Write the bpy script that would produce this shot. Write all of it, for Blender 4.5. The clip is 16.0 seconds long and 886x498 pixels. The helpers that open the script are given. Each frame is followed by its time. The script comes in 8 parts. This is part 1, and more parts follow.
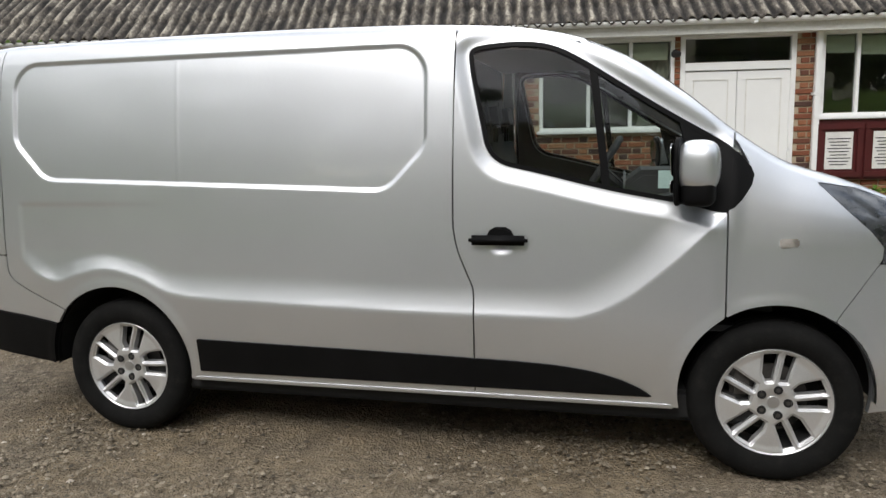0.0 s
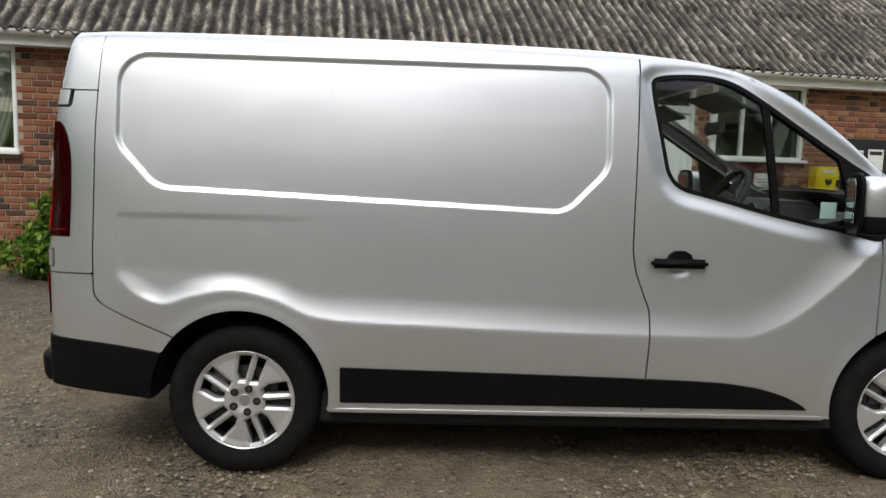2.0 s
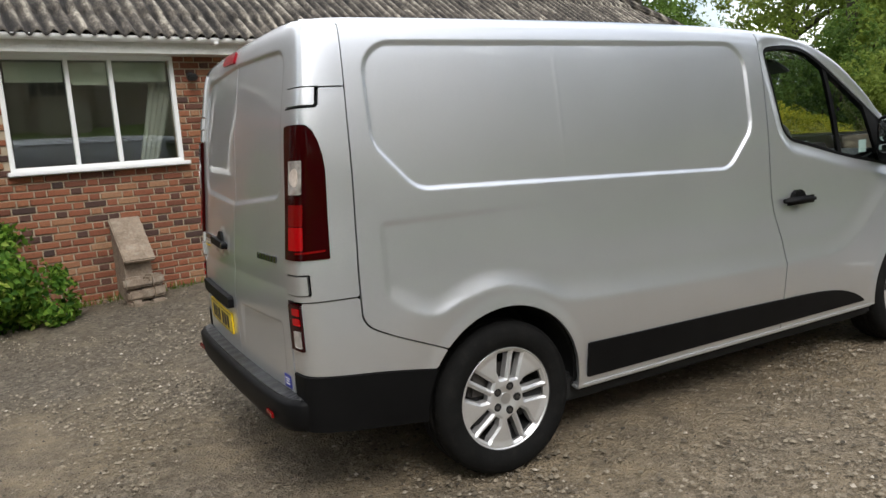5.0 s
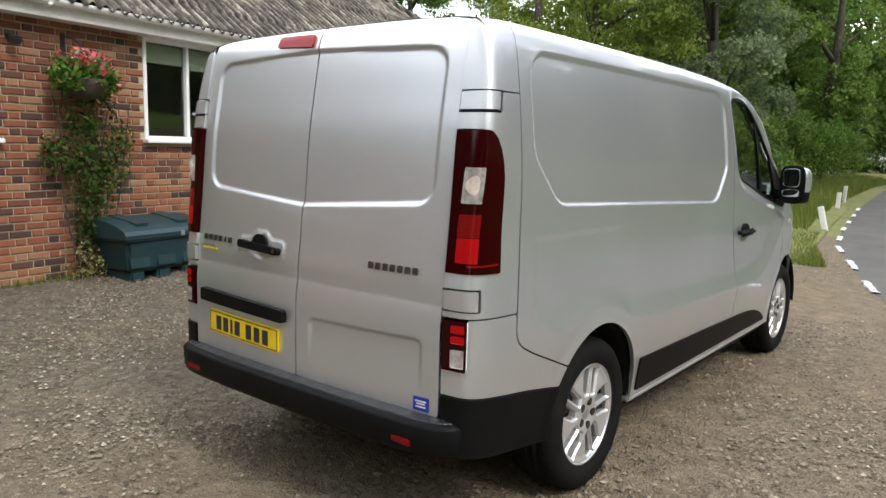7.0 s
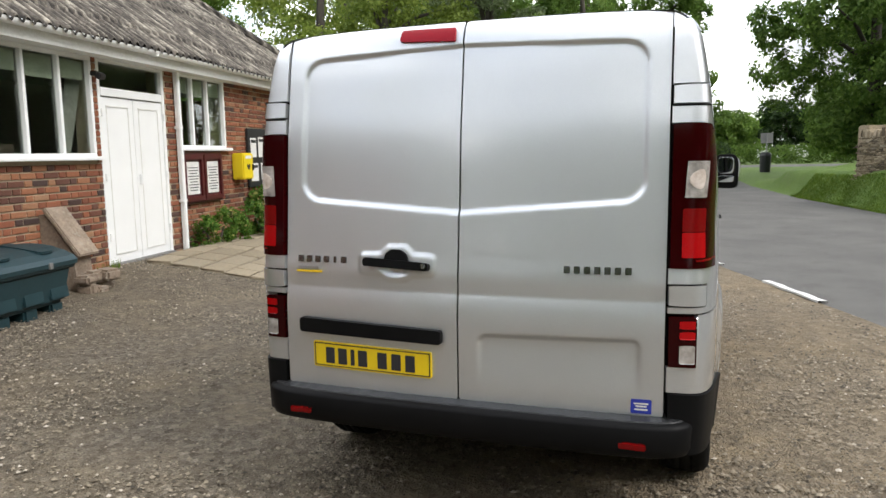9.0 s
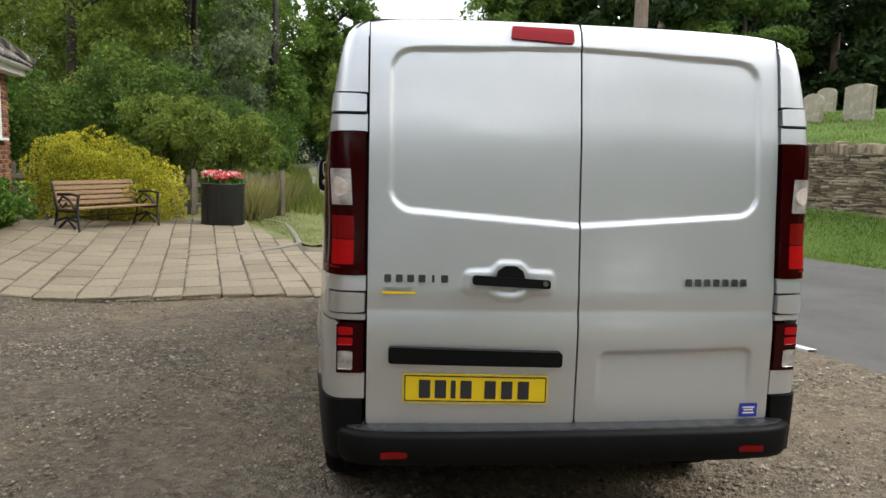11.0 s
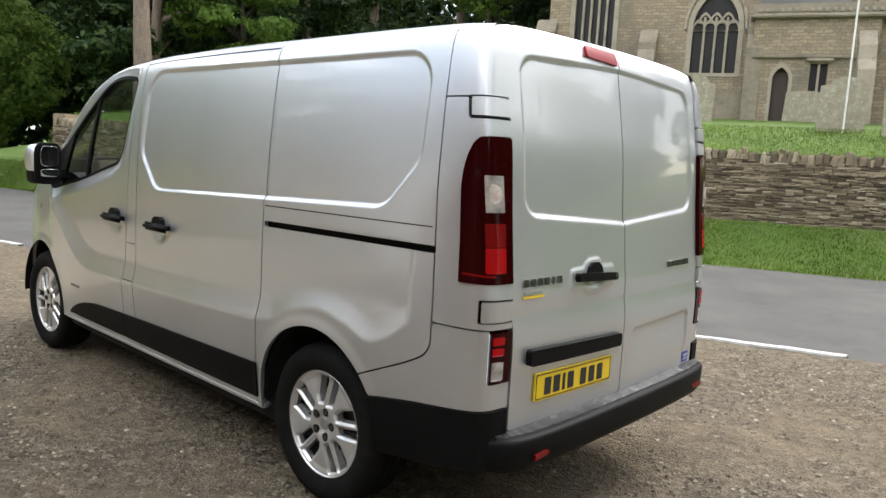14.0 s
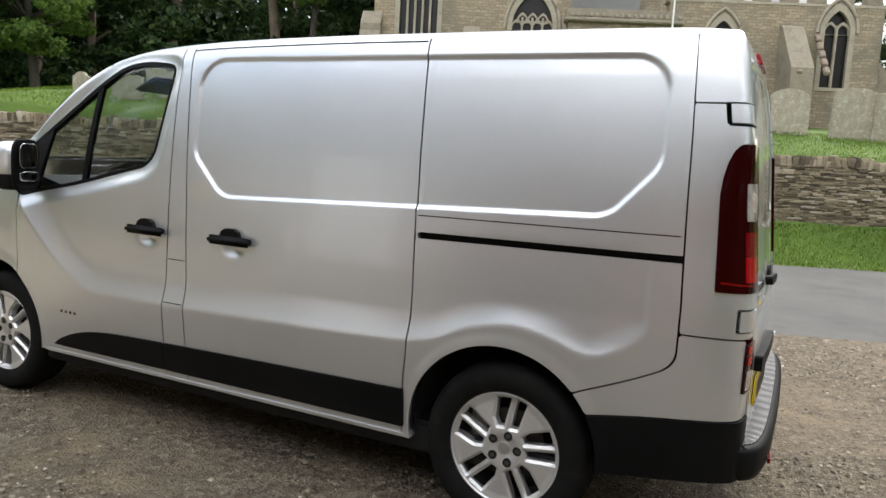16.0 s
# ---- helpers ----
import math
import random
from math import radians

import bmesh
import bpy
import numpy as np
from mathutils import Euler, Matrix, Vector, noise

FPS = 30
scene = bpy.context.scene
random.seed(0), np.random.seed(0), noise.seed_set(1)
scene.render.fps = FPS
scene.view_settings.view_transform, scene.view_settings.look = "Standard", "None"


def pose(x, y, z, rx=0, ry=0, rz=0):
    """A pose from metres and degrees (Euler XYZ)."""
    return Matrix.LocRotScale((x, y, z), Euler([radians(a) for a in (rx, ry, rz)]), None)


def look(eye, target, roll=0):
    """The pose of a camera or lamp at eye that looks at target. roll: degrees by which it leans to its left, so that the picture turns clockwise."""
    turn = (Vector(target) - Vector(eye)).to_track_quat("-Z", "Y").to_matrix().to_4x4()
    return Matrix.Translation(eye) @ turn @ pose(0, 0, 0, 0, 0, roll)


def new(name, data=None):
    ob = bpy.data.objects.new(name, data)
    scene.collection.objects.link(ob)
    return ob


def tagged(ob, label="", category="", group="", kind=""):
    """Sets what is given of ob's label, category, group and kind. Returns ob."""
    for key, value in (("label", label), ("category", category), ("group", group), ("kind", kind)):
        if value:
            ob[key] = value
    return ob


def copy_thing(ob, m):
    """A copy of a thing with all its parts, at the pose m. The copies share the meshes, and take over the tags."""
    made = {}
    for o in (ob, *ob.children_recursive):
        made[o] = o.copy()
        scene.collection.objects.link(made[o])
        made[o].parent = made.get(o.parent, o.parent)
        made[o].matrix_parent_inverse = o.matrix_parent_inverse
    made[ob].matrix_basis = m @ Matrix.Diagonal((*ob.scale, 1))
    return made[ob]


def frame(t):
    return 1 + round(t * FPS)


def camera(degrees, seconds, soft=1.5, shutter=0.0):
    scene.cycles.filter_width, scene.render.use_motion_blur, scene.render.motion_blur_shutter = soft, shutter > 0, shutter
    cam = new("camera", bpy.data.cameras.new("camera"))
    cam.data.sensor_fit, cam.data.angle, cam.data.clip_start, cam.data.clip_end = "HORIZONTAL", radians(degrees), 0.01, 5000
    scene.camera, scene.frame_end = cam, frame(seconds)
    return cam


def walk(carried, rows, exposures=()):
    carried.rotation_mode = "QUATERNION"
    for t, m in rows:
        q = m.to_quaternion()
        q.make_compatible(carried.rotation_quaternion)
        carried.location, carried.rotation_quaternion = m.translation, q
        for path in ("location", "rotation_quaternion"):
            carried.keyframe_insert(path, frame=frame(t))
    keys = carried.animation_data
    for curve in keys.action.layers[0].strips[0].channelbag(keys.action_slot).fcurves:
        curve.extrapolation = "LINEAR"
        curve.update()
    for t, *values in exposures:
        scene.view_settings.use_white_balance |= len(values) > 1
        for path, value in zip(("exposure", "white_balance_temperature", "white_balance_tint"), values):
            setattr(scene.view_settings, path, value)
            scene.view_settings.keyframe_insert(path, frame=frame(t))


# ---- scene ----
cam = camera(62.2, 16.0)
PATH = [
    (0, (2.517, -4.136, 1.471), (2.044, -2.215, 1.175), -1.3),
    (0.5, (2.102, -4.237, 1.472), (1.784, -2.281, 1.197), 0.6),
    (1, (1.721, -4.268, 1.487), (1.539, -2.299, 1.187), 1.0),
    (1.5, (1.35, -4.217, 1.511), (1.261, -2.238, 1.236), 0.3),
    (2, (0.809, -4.25, 1.442), (0.875, -2.265, 1.215), 1.6),
    (2.5, (0.314, -4.227, 1.441), (0.527, -2.249, 1.236), 2.2),
    (3, (-0.071, -4.105, 1.424), (0.261, -2.144, 1.211), 0.6),
    (3.5, (-0.486, -4.032, 1.405), (-0.046, -2.098, 1.152), 1.7),
    (3.7, (-0.655, -4.001, 1.438), (-0.125, -2.091, 1.17), 1.0),
    (5.8, (-2.206, -3.144, 1.506), (-0.999, -1.572, 1.237), -0.5),
    (6, (-2.31, -3.016, 1.518), (-1.023, -1.509, 1.248), 1.6),
    (6.5, (-2.646, -2.714, 1.524), (-1.19, -1.373, 1.231), 1.1),
    (7, (-2.921, -2.418, 1.525), (-1.377, -1.177, 1.251), 1.4),
    (7.5, (-3.129, -2.081, 1.53), (-1.459, -1.015, 1.256), 1.5),
    (8, (-3.399, -1.666, 1.523), (-1.716, -0.638, 1.192), 2.0),
    (8.5, (-3.561, -1.303, 1.522), (-1.836, -0.338, 1.219), 1.4),
    (8.7, (-3.578, -1.145, 1.497), (-1.789, -0.295, 1.217), 0.2),
    (10.8, (-3.533, 0.639, 1.511), (-1.549, 0.519, 1.284), 1.9),
    (11, (-3.491, 0.813, 1.517), (-1.521, 0.583, 1.262), 1.6),
    (11.5, (-3.332, 1.142, 1.499), (-1.396, 0.726, 1.225), 2.9),
    (12, (-3.164, 1.431, 1.522), (-1.281, 0.799, 1.286), 2.1),
    (12.5, (-3.082, 1.818, 1.513), (-1.299, 0.937, 1.307), 2.1),
    (13, (-2.944, 2.179, 1.499), (-1.258, 1.129, 1.265), 2.9),
    (13.5, (-2.686, 2.514, 1.514), (-1.177, 1.221, 1.29), 2.6),
    (14, (-2.417, 2.875, 1.518), (-1.087, 1.402, 1.265), 3.2),
    (14.5, (-2.115, 3.072, 1.494), (-0.885, 1.516, 1.237), 2.7),
    (15, (-1.751, 3.239, 1.512), (-0.643, 1.597, 1.232), 3.3),
    (15.5, (-1.375, 3.465, 1.517), (-0.488, 1.695, 1.234), 3.6),
    (16, (-0.982, 3.617, 1.487), (-0.124, 1.828, 1.241), 3.3),
]
walk(cam, [(t, look(eye, target, roll)) for t, eye, target, roll in PATH], [(0, 0.18), (1.5, 0.05), (3.7, 0.08), (6, 0.57), (8.5, 0.66), (11, 0.5), (13, 0.73), (15, 0.82), (16, 0.76)])

# ---- light ----
SUN_AZ, SUN_EL = radians(192), radians(47)
world = bpy.data.worlds.new("sky")
scene.world = world
world.use_nodes = True
wn, wl = world.node_tree.nodes, world.node_tree.links
bg = wn["Background"]
sky = wn.new("ShaderNodeTexSky")
sky.sky_type, sky.sun_disc = "NISHITA", False
sky.sun_elevation, sky.sun_rotation = SUN_EL, SUN_AZ
sky.air_density, sky.dust_density = 1.2, 2.5
tc = wn.new("ShaderNodeTexCoord")
mp = wn.new("ShaderNodeMapping")
mp.inputs["Scale"].default_value = (1.0, 1.0, 2.6)
cl = wn.new("ShaderNodeTexNoise")
cl.inputs["Scale"].default_value, cl.inputs["Detail"].default_value, cl.inputs["Roughness"].default_value = 2.3, 7, 0.56
cr = wn.new("ShaderNodeValToRGB")
cr.color_ramp.elements[0].position, cr.color_ramp.elements[1].position = 0.36, 0.56
shade = wn.new("ShaderNodeTexNoise")
shade.inputs["Scale"].default_value, shade.inputs["Detail"].default_value = 4.2, 6
sr = wn.new("ShaderNodeMapRange")
sr.inputs["From Min"].default_value, sr.inputs["From Max"].default_value = 0.4, 0.62
sr.inputs["To Min"].default_value, sr.inputs["To Max"].default_value = 2.4, 13.5
cm = wn.new("ShaderNodeVectorMath")
cm.operation = "SCALE"
cm.inputs[0].default_value = (1.0, 1.01, 1.03)
mix = wn.new("ShaderNodeMix")
mix.data_type = "RGBA"
wl.new(tc.outputs["Generated"], mp.inputs["Vector"])
wl.new(mp.outputs[0], cl.inputs["Vector"])
wl.new(mp.outputs[0], shade.inputs["Vector"])
wl.new(cl.outputs["Fac"], cr.inputs["Fac"])
wl.new(shade.outputs["Fac"], sr.inputs["Value"])
facing = wn.new("ShaderNodeVectorMath")
facing.operation = "DOT_PRODUCT"
facing.inputs[1].default_value = (-math.sin(SUN_AZ), -math.cos(SUN_AZ), 0.0)
lit = wn.new("ShaderNodeMapRange")
lit.inputs["From Min"].default_value, lit.inputs["From Max"].default_value = -1.0, 1.0
lit.inputs["To Min"].default_value, lit.inputs["To Max"].default_value = 0.6, 1.95
bright = wn.new("ShaderNodeMath")
bright.operation = "MULTIPLY"
wl.new(tc.outputs["Generated"], facing.inputs[0])
wl.new(facing.outputs["Value"], lit.inputs["Value"])
wl.new(sr.outputs[0], bright.inputs[0])
wl.new(lit.outputs[0], bright.inputs[1])
wl.new(bright.outputs[0], cm.inputs["Scale"])
wl.new(cr.outputs["Color"], mix.inputs["Factor"])
wl.new(sky.outputs[0], mix.inputs[6])
wl.new(cm.outputs[0], mix.inputs[7])
wl.new(mix.outputs[2], bg.inputs["Color"])
bg.inputs["Strength"].default_value = 0.15

sun_data = bpy.data.lights.new("sun", "SUN")
sun_data.energy, sun_data.angle, sun_data.color = 1.55, radians(20), (1.0, 0.985, 0.97)
sun = new("sun", sun_data)
toward_sun = Vector((math.sin(SUN_AZ) * math.cos(SUN_EL), math.cos(SUN_AZ) * math.cos(SUN_EL), math.sin(SUN_EL)))
sun.matrix_world = look(toward_sun * 40, (0, 0, 0))

# ---- materials ----
def node_mat(name):
    m = bpy.data.materials.new(name)
    m.use_nodes = True
    return m, m.node_tree.nodes, m.node_tree.links, m.node_tree.nodes["Principled BSDF"]


def noise_node(n, l, scale, detail=4, rough=0.6, stretch=None, coord="Object"):
    tx = n.new("ShaderNodeTexCoord")
    no = n.new("ShaderNodeTexNoise")
    no.inputs["Scale"].default_value, no.inputs["Detail"].default_value, no.inputs["Roughness"].default_value = scale, detail, rough
    src = tx.outputs[coord]
    if stretch:
        mpn = n.new("ShaderNodeMapping")
        mpn.inputs["Scale"].default_value = stretch
        l.new(src, mpn.inputs["Vector"])
        src = mpn.outputs[0]
    l.new(src, no.inputs["Vector"])
    return no


def ramp(n, l, fac, stops):
    r = n.new("ShaderNodeValToRGB")
    while len(r.color_ramp.elements) < len(stops):
        r.color_ramp.elements.new(0.5)
    for e, (p, c) in zip(r.color_ramp.elements, stops):
        e.position, e.color = p, (*c, 1)
    l.new(fac, r.inputs["Fac"])
    return r.outputs["Color"]


def mixed(n, l, a, b, fac, mode="MIX"):
    x = n.new("ShaderNodeMix")
    x.data_type, x.blend_type = "RGBA", mode
    for sock, v in ((x.inputs[6], a), (x.inputs[7], b), (x.inputs["Factor"], fac)):
        if isinstance(v, (int, float)):
            sock.default_value = v
        elif isinstance(v, tuple):
            sock.default_value = (*v, 1)
        else:
            l.new(v, sock)
    return x.outputs[2]


def bumped(n, l, bsdf, height, strength=0.3, distance=0.01):
    b = n.new("ShaderNodeBump")
    b.inputs["Strength"].default_value, b.inputs["Distance"].default_value = strength, distance
    l.new(height, b.inputs["Height"])
    l.new(b.outputs[0], bsdf.inputs["Normal"])


def surface(name, dark, light, rough=0.7, big=1.5, fine=40, metal=0.0, bump=0.15, stain=None, stain_amt=0.35, spec=0.5, coat=0.0, stretch=None, dist=0.006):
    """A worn surface: colour between dark and light at two scales, optional stain colour, fine relief."""
    m, n, l, b = node_mat(name)
    n1 = noise_node(n, l, big, 5, 0.6, stretch)
    n2 = noise_node(n, l, fine, 4, 0.65)
    c1 = ramp(n, l, n1.outputs["Fac"], [(0.32, dark), (0.68, light)])
    c2 = ramp(n, l, n2.outputs["Fac"], [(0.3, dark), (0.7, light)])
    col = mixed(n, l, c1, c2, 0.45)
    if stain:
        n3 = noise_node(n, l, big * 2.3, 6, 0.7)
        f = n.new("ShaderNodeMapRange")
        f.inputs["From Min"].default_value, f.inputs["From Max"].default_value = 0.52, 0.72
        f.inputs["To Max"].default_value = stain_amt
        l.new(n3.outputs["Fac"], f.inputs["Value"])
        col = mixed(n, l, col, stain, f.outputs[0])
    l.new(col, b.inputs["Base Color"])
    b.inputs["Roughness"].default_value, b.inputs["Metallic"].default_value = rough, metal
    b.inputs["Specular IOR Level"].default_value = spec
    b.inputs["Coat Weight"].default_value = coat
    if bump:
        bumped(n, l, b, n2.outputs["Fac"], bump, dist)
    return m


def random_fac(n, island):
    if island:
        return n.new("ShaderNodeNewGeometry").outputs["Random Per Island"]
    return n.new("ShaderNodeObjectInfo").outputs["Random"]


def piece_mat(name, stops, rough=0.85, fine=60, bump=0.35, island=False, stain=None):
    """For bricks, slabs and stones: each piece takes its own tint."""
    m, n, l, b = node_mat(name)
    col = ramp(n, l, random_fac(n, island), stops)
    n2 = noise_node(n, l, fine, 5, 0.7)
    n3 = noise_node(n, l, 2.2, 5, 0.6)
    col = mixed(n, l, col, ramp(n, l, n2.outputs["Fac"], [(0.3, (0.45, 0.42, 0.4)), (0.7, (1.25, 1.2, 1.15))]), 0.55, "MULTIPLY")
    if stain:
        f = n.new("ShaderNodeMapRange")
        f.inputs["From Min"].default_value, f.inputs["From Max"].default_value = 0.5, 0.75
        f.inputs["To Max"].default_value = 0.5
        l.new(n3.outputs["Fac"], f.inputs["Value"])
        col = mixed(n, l, col, stain, f.outputs[0])
    l.new(col, b.inputs["Base Color"])
    b.inputs["Roughness"].default_value = rough
    bumped(n, l, b, n2.outputs["Fac"], bump, 0.006)
    return m


def leaf_mat(name, stops, rough=0.55, trans=0.5):
    m, n, l, b = node_mat(name)
    col = ramp(n, l, random_fac(n, True), stops)
    n1 = noise_node(n, l, 0.5, 3)
    col = mixed(n, l, col, ramp(n, l, n1.outputs["Fac"], [(0.35, (0.62, 0.66, 0.55)), (0.65, (1.3, 1.25, 1.0))]), 0.8, "MULTIPLY")
    l.new(col, b.inputs["Base Color"])
    b.inputs["Roughness"].default_value = rough
    b.inputs["Specular IOR Level"].default_value = 0.2
    tr = n.new("ShaderNodeBsdfTranslucent")
    l.new(col, tr.inputs["Color"])
    ms = n.new("ShaderNodeMixShader")
    ms.inputs[0].default_value = trans
    out = n["Material Output"]
    l.new(b.outputs[0], ms.inputs[1])
    l.new(tr.outputs[0], ms.inputs[2])
    l.new(ms.outputs[0], out.inputs["Surface"])
    return m


def plain(name, col, rough=0.5, metal=0.0, coat=0.0, spec=0.5, fine=90, var=0.12, bump=0.05):
    d = tuple(max(0.0, c * (1 - var)) for c in col)
    u = tuple(min(1.0, c * (1 + var)) for c in col)
    return surface(name, d, u, rough, 2.0, fine, metal, bump, coat=coat, spec=spec)


def glass_mat(name, tint=(0.75, 0.8, 0.78), rough=0.0, gloss=0.05):
    """Thin pane: clear with a mirror-like gloss."""
    m, n, l, b = node_mat(name)
    t = n.new("ShaderNodeBsdfTransparent")
    t.inputs["Color"].default_value = (*tint, 1)
    g = n.new("ShaderNodeBsdfGlossy")
    g.inputs["Roughness"].default_value = rough
    fr = n.new("ShaderNodeLayerWeight")
    fr.inputs["Blend"].default_value = 0.5
    pw = n.new("ShaderNodeMath")
    pw.operation = "POWER"
    pw.inputs[1].default_value = 4.5
    l.new(fr.outputs["Facing"], pw.inputs[0])
    ad = n.new("ShaderNodeMath")
    ad.operation = "MULTIPLY_ADD"
    ad.inputs[1].default_value, ad.inputs[2].default_value = 0.9, gloss
    ms = n.new("ShaderNodeMixShader")
    l.new(pw.outputs[0], ad.inputs[0])
    l.new(ad.outputs[0], ms.inputs[0])
    l.new(t.outputs[0], ms.inputs[1])
    l.new(g.outputs[0], ms.inputs[2])
    l.new(ms.outputs[0], n["Material Output"].inputs["Surface"])
    return m


M = {}
# ground
m, n, l, b = node_mat("gravel")
v1 = n.new("ShaderNodeTexVoronoi")
tx = n.new("ShaderNodeTexCoord")
v1.inputs["Scale"].default_value = 27
l.new(tx.outputs["Object"], v1.inputs["Vector"])
v2 = n.new("ShaderNodeTexVoronoi")
v2.inputs["Scale"].default_value = 85
l.new(tx.outputs["Object"], v2.inputs["Vector"])
big = noise_node(n, l, 0.55, 6, 0.65)
mid = noise_node(n, l, 4.5, 6, 0.7)
stone = ramp(n, l, v1.outputs["Color"], [(0.1, (0.06, 0.05, 0.037)), (0.45, (0.165, 0.142, 0.11)), (0.8, (0.275, 0.24, 0.19)), (0.95, (0.48, 0.44, 0.37))])
stone2 = ramp(n, l, v2.outputs["Color"], [(0.1, (0.09, 0.075, 0.055)), (0.6, (0.196, 0.166, 0.127)), (1.0, (0.36, 0.32, 0.26))])
col = mixed(n, l, stone, stone2, 0.5)
dirt = ramp(n, l, mid.outputs["Fac"], [(0.3, (0.125, 0.102, 0.072)), (0.7, (0.31, 0.255, 0.175))])
dm = n.new("ShaderNodeMapRange")
dm.inputs["From Min"].default_value, dm.inputs["From Max"].default_value = 0.42, 0.62
dm.inputs["To Min"].default_value, dm.inputs["To Max"].default_value = 0.05, 0.8
l.new(big.outputs["Fac"], dm.inputs["Value"])
col = mixed(n, l, col, dirt, dm.outputs[0])
# Tint: sandier towards the road, darker hall side with the van's shade in it.
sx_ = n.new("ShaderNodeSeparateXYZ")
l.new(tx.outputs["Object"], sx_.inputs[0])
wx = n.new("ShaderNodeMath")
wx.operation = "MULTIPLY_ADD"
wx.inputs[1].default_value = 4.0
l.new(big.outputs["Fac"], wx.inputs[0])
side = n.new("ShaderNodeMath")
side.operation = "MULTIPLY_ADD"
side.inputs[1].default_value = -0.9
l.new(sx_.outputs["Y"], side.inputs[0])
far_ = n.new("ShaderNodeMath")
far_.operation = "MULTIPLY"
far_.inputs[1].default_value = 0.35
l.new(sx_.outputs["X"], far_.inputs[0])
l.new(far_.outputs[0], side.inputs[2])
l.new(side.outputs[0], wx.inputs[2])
sand_and_shade = ramp(n, l, wx.outputs[0], [(0.0, (0.7, 0.69, 0.675)), (1.0, (0.96, 0.92, 0.86))])
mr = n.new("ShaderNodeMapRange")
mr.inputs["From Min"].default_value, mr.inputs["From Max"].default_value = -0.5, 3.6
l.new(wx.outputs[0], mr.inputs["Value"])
l.new(mr.outputs[0], sand_and_shade.node.inputs["Fac"])
col = mixed(n, l, col, sand_and_shade, 1.0, "MULTIPLY")
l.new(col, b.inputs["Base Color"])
b.inputs["Roughness"].default_value = 0.92
b.inputs["Specular IOR Level"].default_value = 0.25
hs = n.new("ShaderNodeMath")
hs.operation = "ADD"
l.new(v1.outputs["Distance"], hs.inputs[0])
l.new(v2.outputs["Distance"], hs.inputs[1])
hm = n.new("ShaderNodeMath")
hm.operation = "MULTIPLY_ADD"
hm.inputs[1].default_value = 2.4
l.new(mid.outputs["Fac"], hm.inputs[0])
l.new(hs.outputs[0], hm.inputs[2])
bumped(n, l, b, hm.outputs[0], 0.85, 0.016)
M["gravel"] = m

M["asphalt"] = surface("asphalt", (0.058, 0.056, 0.052), (0.118, 0.114, 0.105), 0.88, 0.8, 120, bump=0.45, stain=(0.05, 0.047, 0.042), stain_amt=0.6)
M["roadpaint"] = surface("road_paint", (0.5, 0.5, 0.48), (0.82, 0.82, 0.8), 0.7, 6, 60, stain=(0.2, 0.19, 0.18), stain_amt=0.7)
M["grass"] = surface("grass_ground", (0.05, 0.097, 0.01), (0.112, 0.182, 0.022), 0.9, 0.6, 30, bump=0.8, stain=(0.125, 0.133, 0.0546), stain_amt=0.5, dist=0.03)
M["drygrass"] = surface("dry_verge", (0.1, 0.13, 0.03), (0.21, 0.205, 0.075), 0.9, 1.2, 30, bump=0.8, stain=(0.3, 0.27, 0.15), stain_amt=0.6, dist=0.03)
M["verge_blade"] = leaf_mat("verge_blade", [(0, (0.075, 0.13, 0.02)), (0.6, (0.15, 0.2, 0.042)), (1, (0.32, 0.29, 0.12))], 0.6, 0.4)
M["blade"] = leaf_mat("grass_blade", [(0, (0.055, 0.11, 0.011)), (0.6, (0.115, 0.195, 0.022)), (1, (0.21, 0.25, 0.06))], 0.6, 0.4)
M["dryblade"] = leaf_mat("dry_grass_blade", [(0, (0.14, 0.17, 0.05)), (0.5, (0.3, 0.28, 0.12)), (1, (0.42, 0.36, 0.19))], 0.7, 0.4)
M["slab"] = piece_mat("paving_slab", [(0, (0.2, 0.167, 0.113)), (0.4, (0.242, 0.204, 0.14)), (0.75, (0.275, 0.234, 0.163)), (1, (0.228, 0.196, 0.138))], 0.85, 25, 0.3, stain=(0.133, 0.112, 0.0716))
M["slab_isl"] = piece_mat("paving_slab_far", [(0, (0.2, 0.167, 0.113)), (0.4, (0.242, 0.204, 0.14)), (0.75, (0.275, 0.234, 0.163)), (1, (0.228, 0.196, 0.138))], 0.85, 25, 0.3, island=True, stain=(0.133, 0.112, 0.0716))
M["joint_sand"] = surface("joint_sand", (0.06, 0.05, 0.034), (0.12, 0.1, 0.07), 0.95, 3, 60, bump=0.4)
M["kerb"] = surface("kerb_concrete", (0.156, 0.143, 0.117), (0.26, 0.24, 0.202), 0.88, 3, 60, bump=0.3)
# hall
BR = [(0.0, (0.05, 0.03, 0.025)), (0.14, (0.095, 0.045, 0.032)), (0.3, (0.185, 0.064, 0.034)), (0.6, (0.26, 0.09, 0.045)), (0.85, (0.3, 0.13, 0.064)), (1.0, (0.31, 0.176, 0.098))]
M["brick"] = piece_mat("brick", BR, 0.88, 45, 0.35)
M["brick_isl"] = piece_mat("brick_far", BR, 0.88, 45, 0.35, island=True)
M["mortar"] = surface("mortar", (0.32, 0.262, 0.185), (0.46, 0.38, 0.275), 0.92, 3, 80, bump=0.3)
M["upvc"] = plain("white_upvc", (0.82, 0.83, 0.82), 0.28, var=0.04, bump=0.02)
M["whitepaint"] = surface("white_painted_wood", (0.66, 0.66, 0.62), (0.82, 0.82, 0.79), 0.45, 3, 40, bump=0.06, stain=(0.45, 0.43, 0.38), stain_amt=0.35)
m, n, l, b = node_mat("roof_sheet")
r1 = noise_node(n, l, 9, 6, 0.7, (1, 0.35, 0.35))
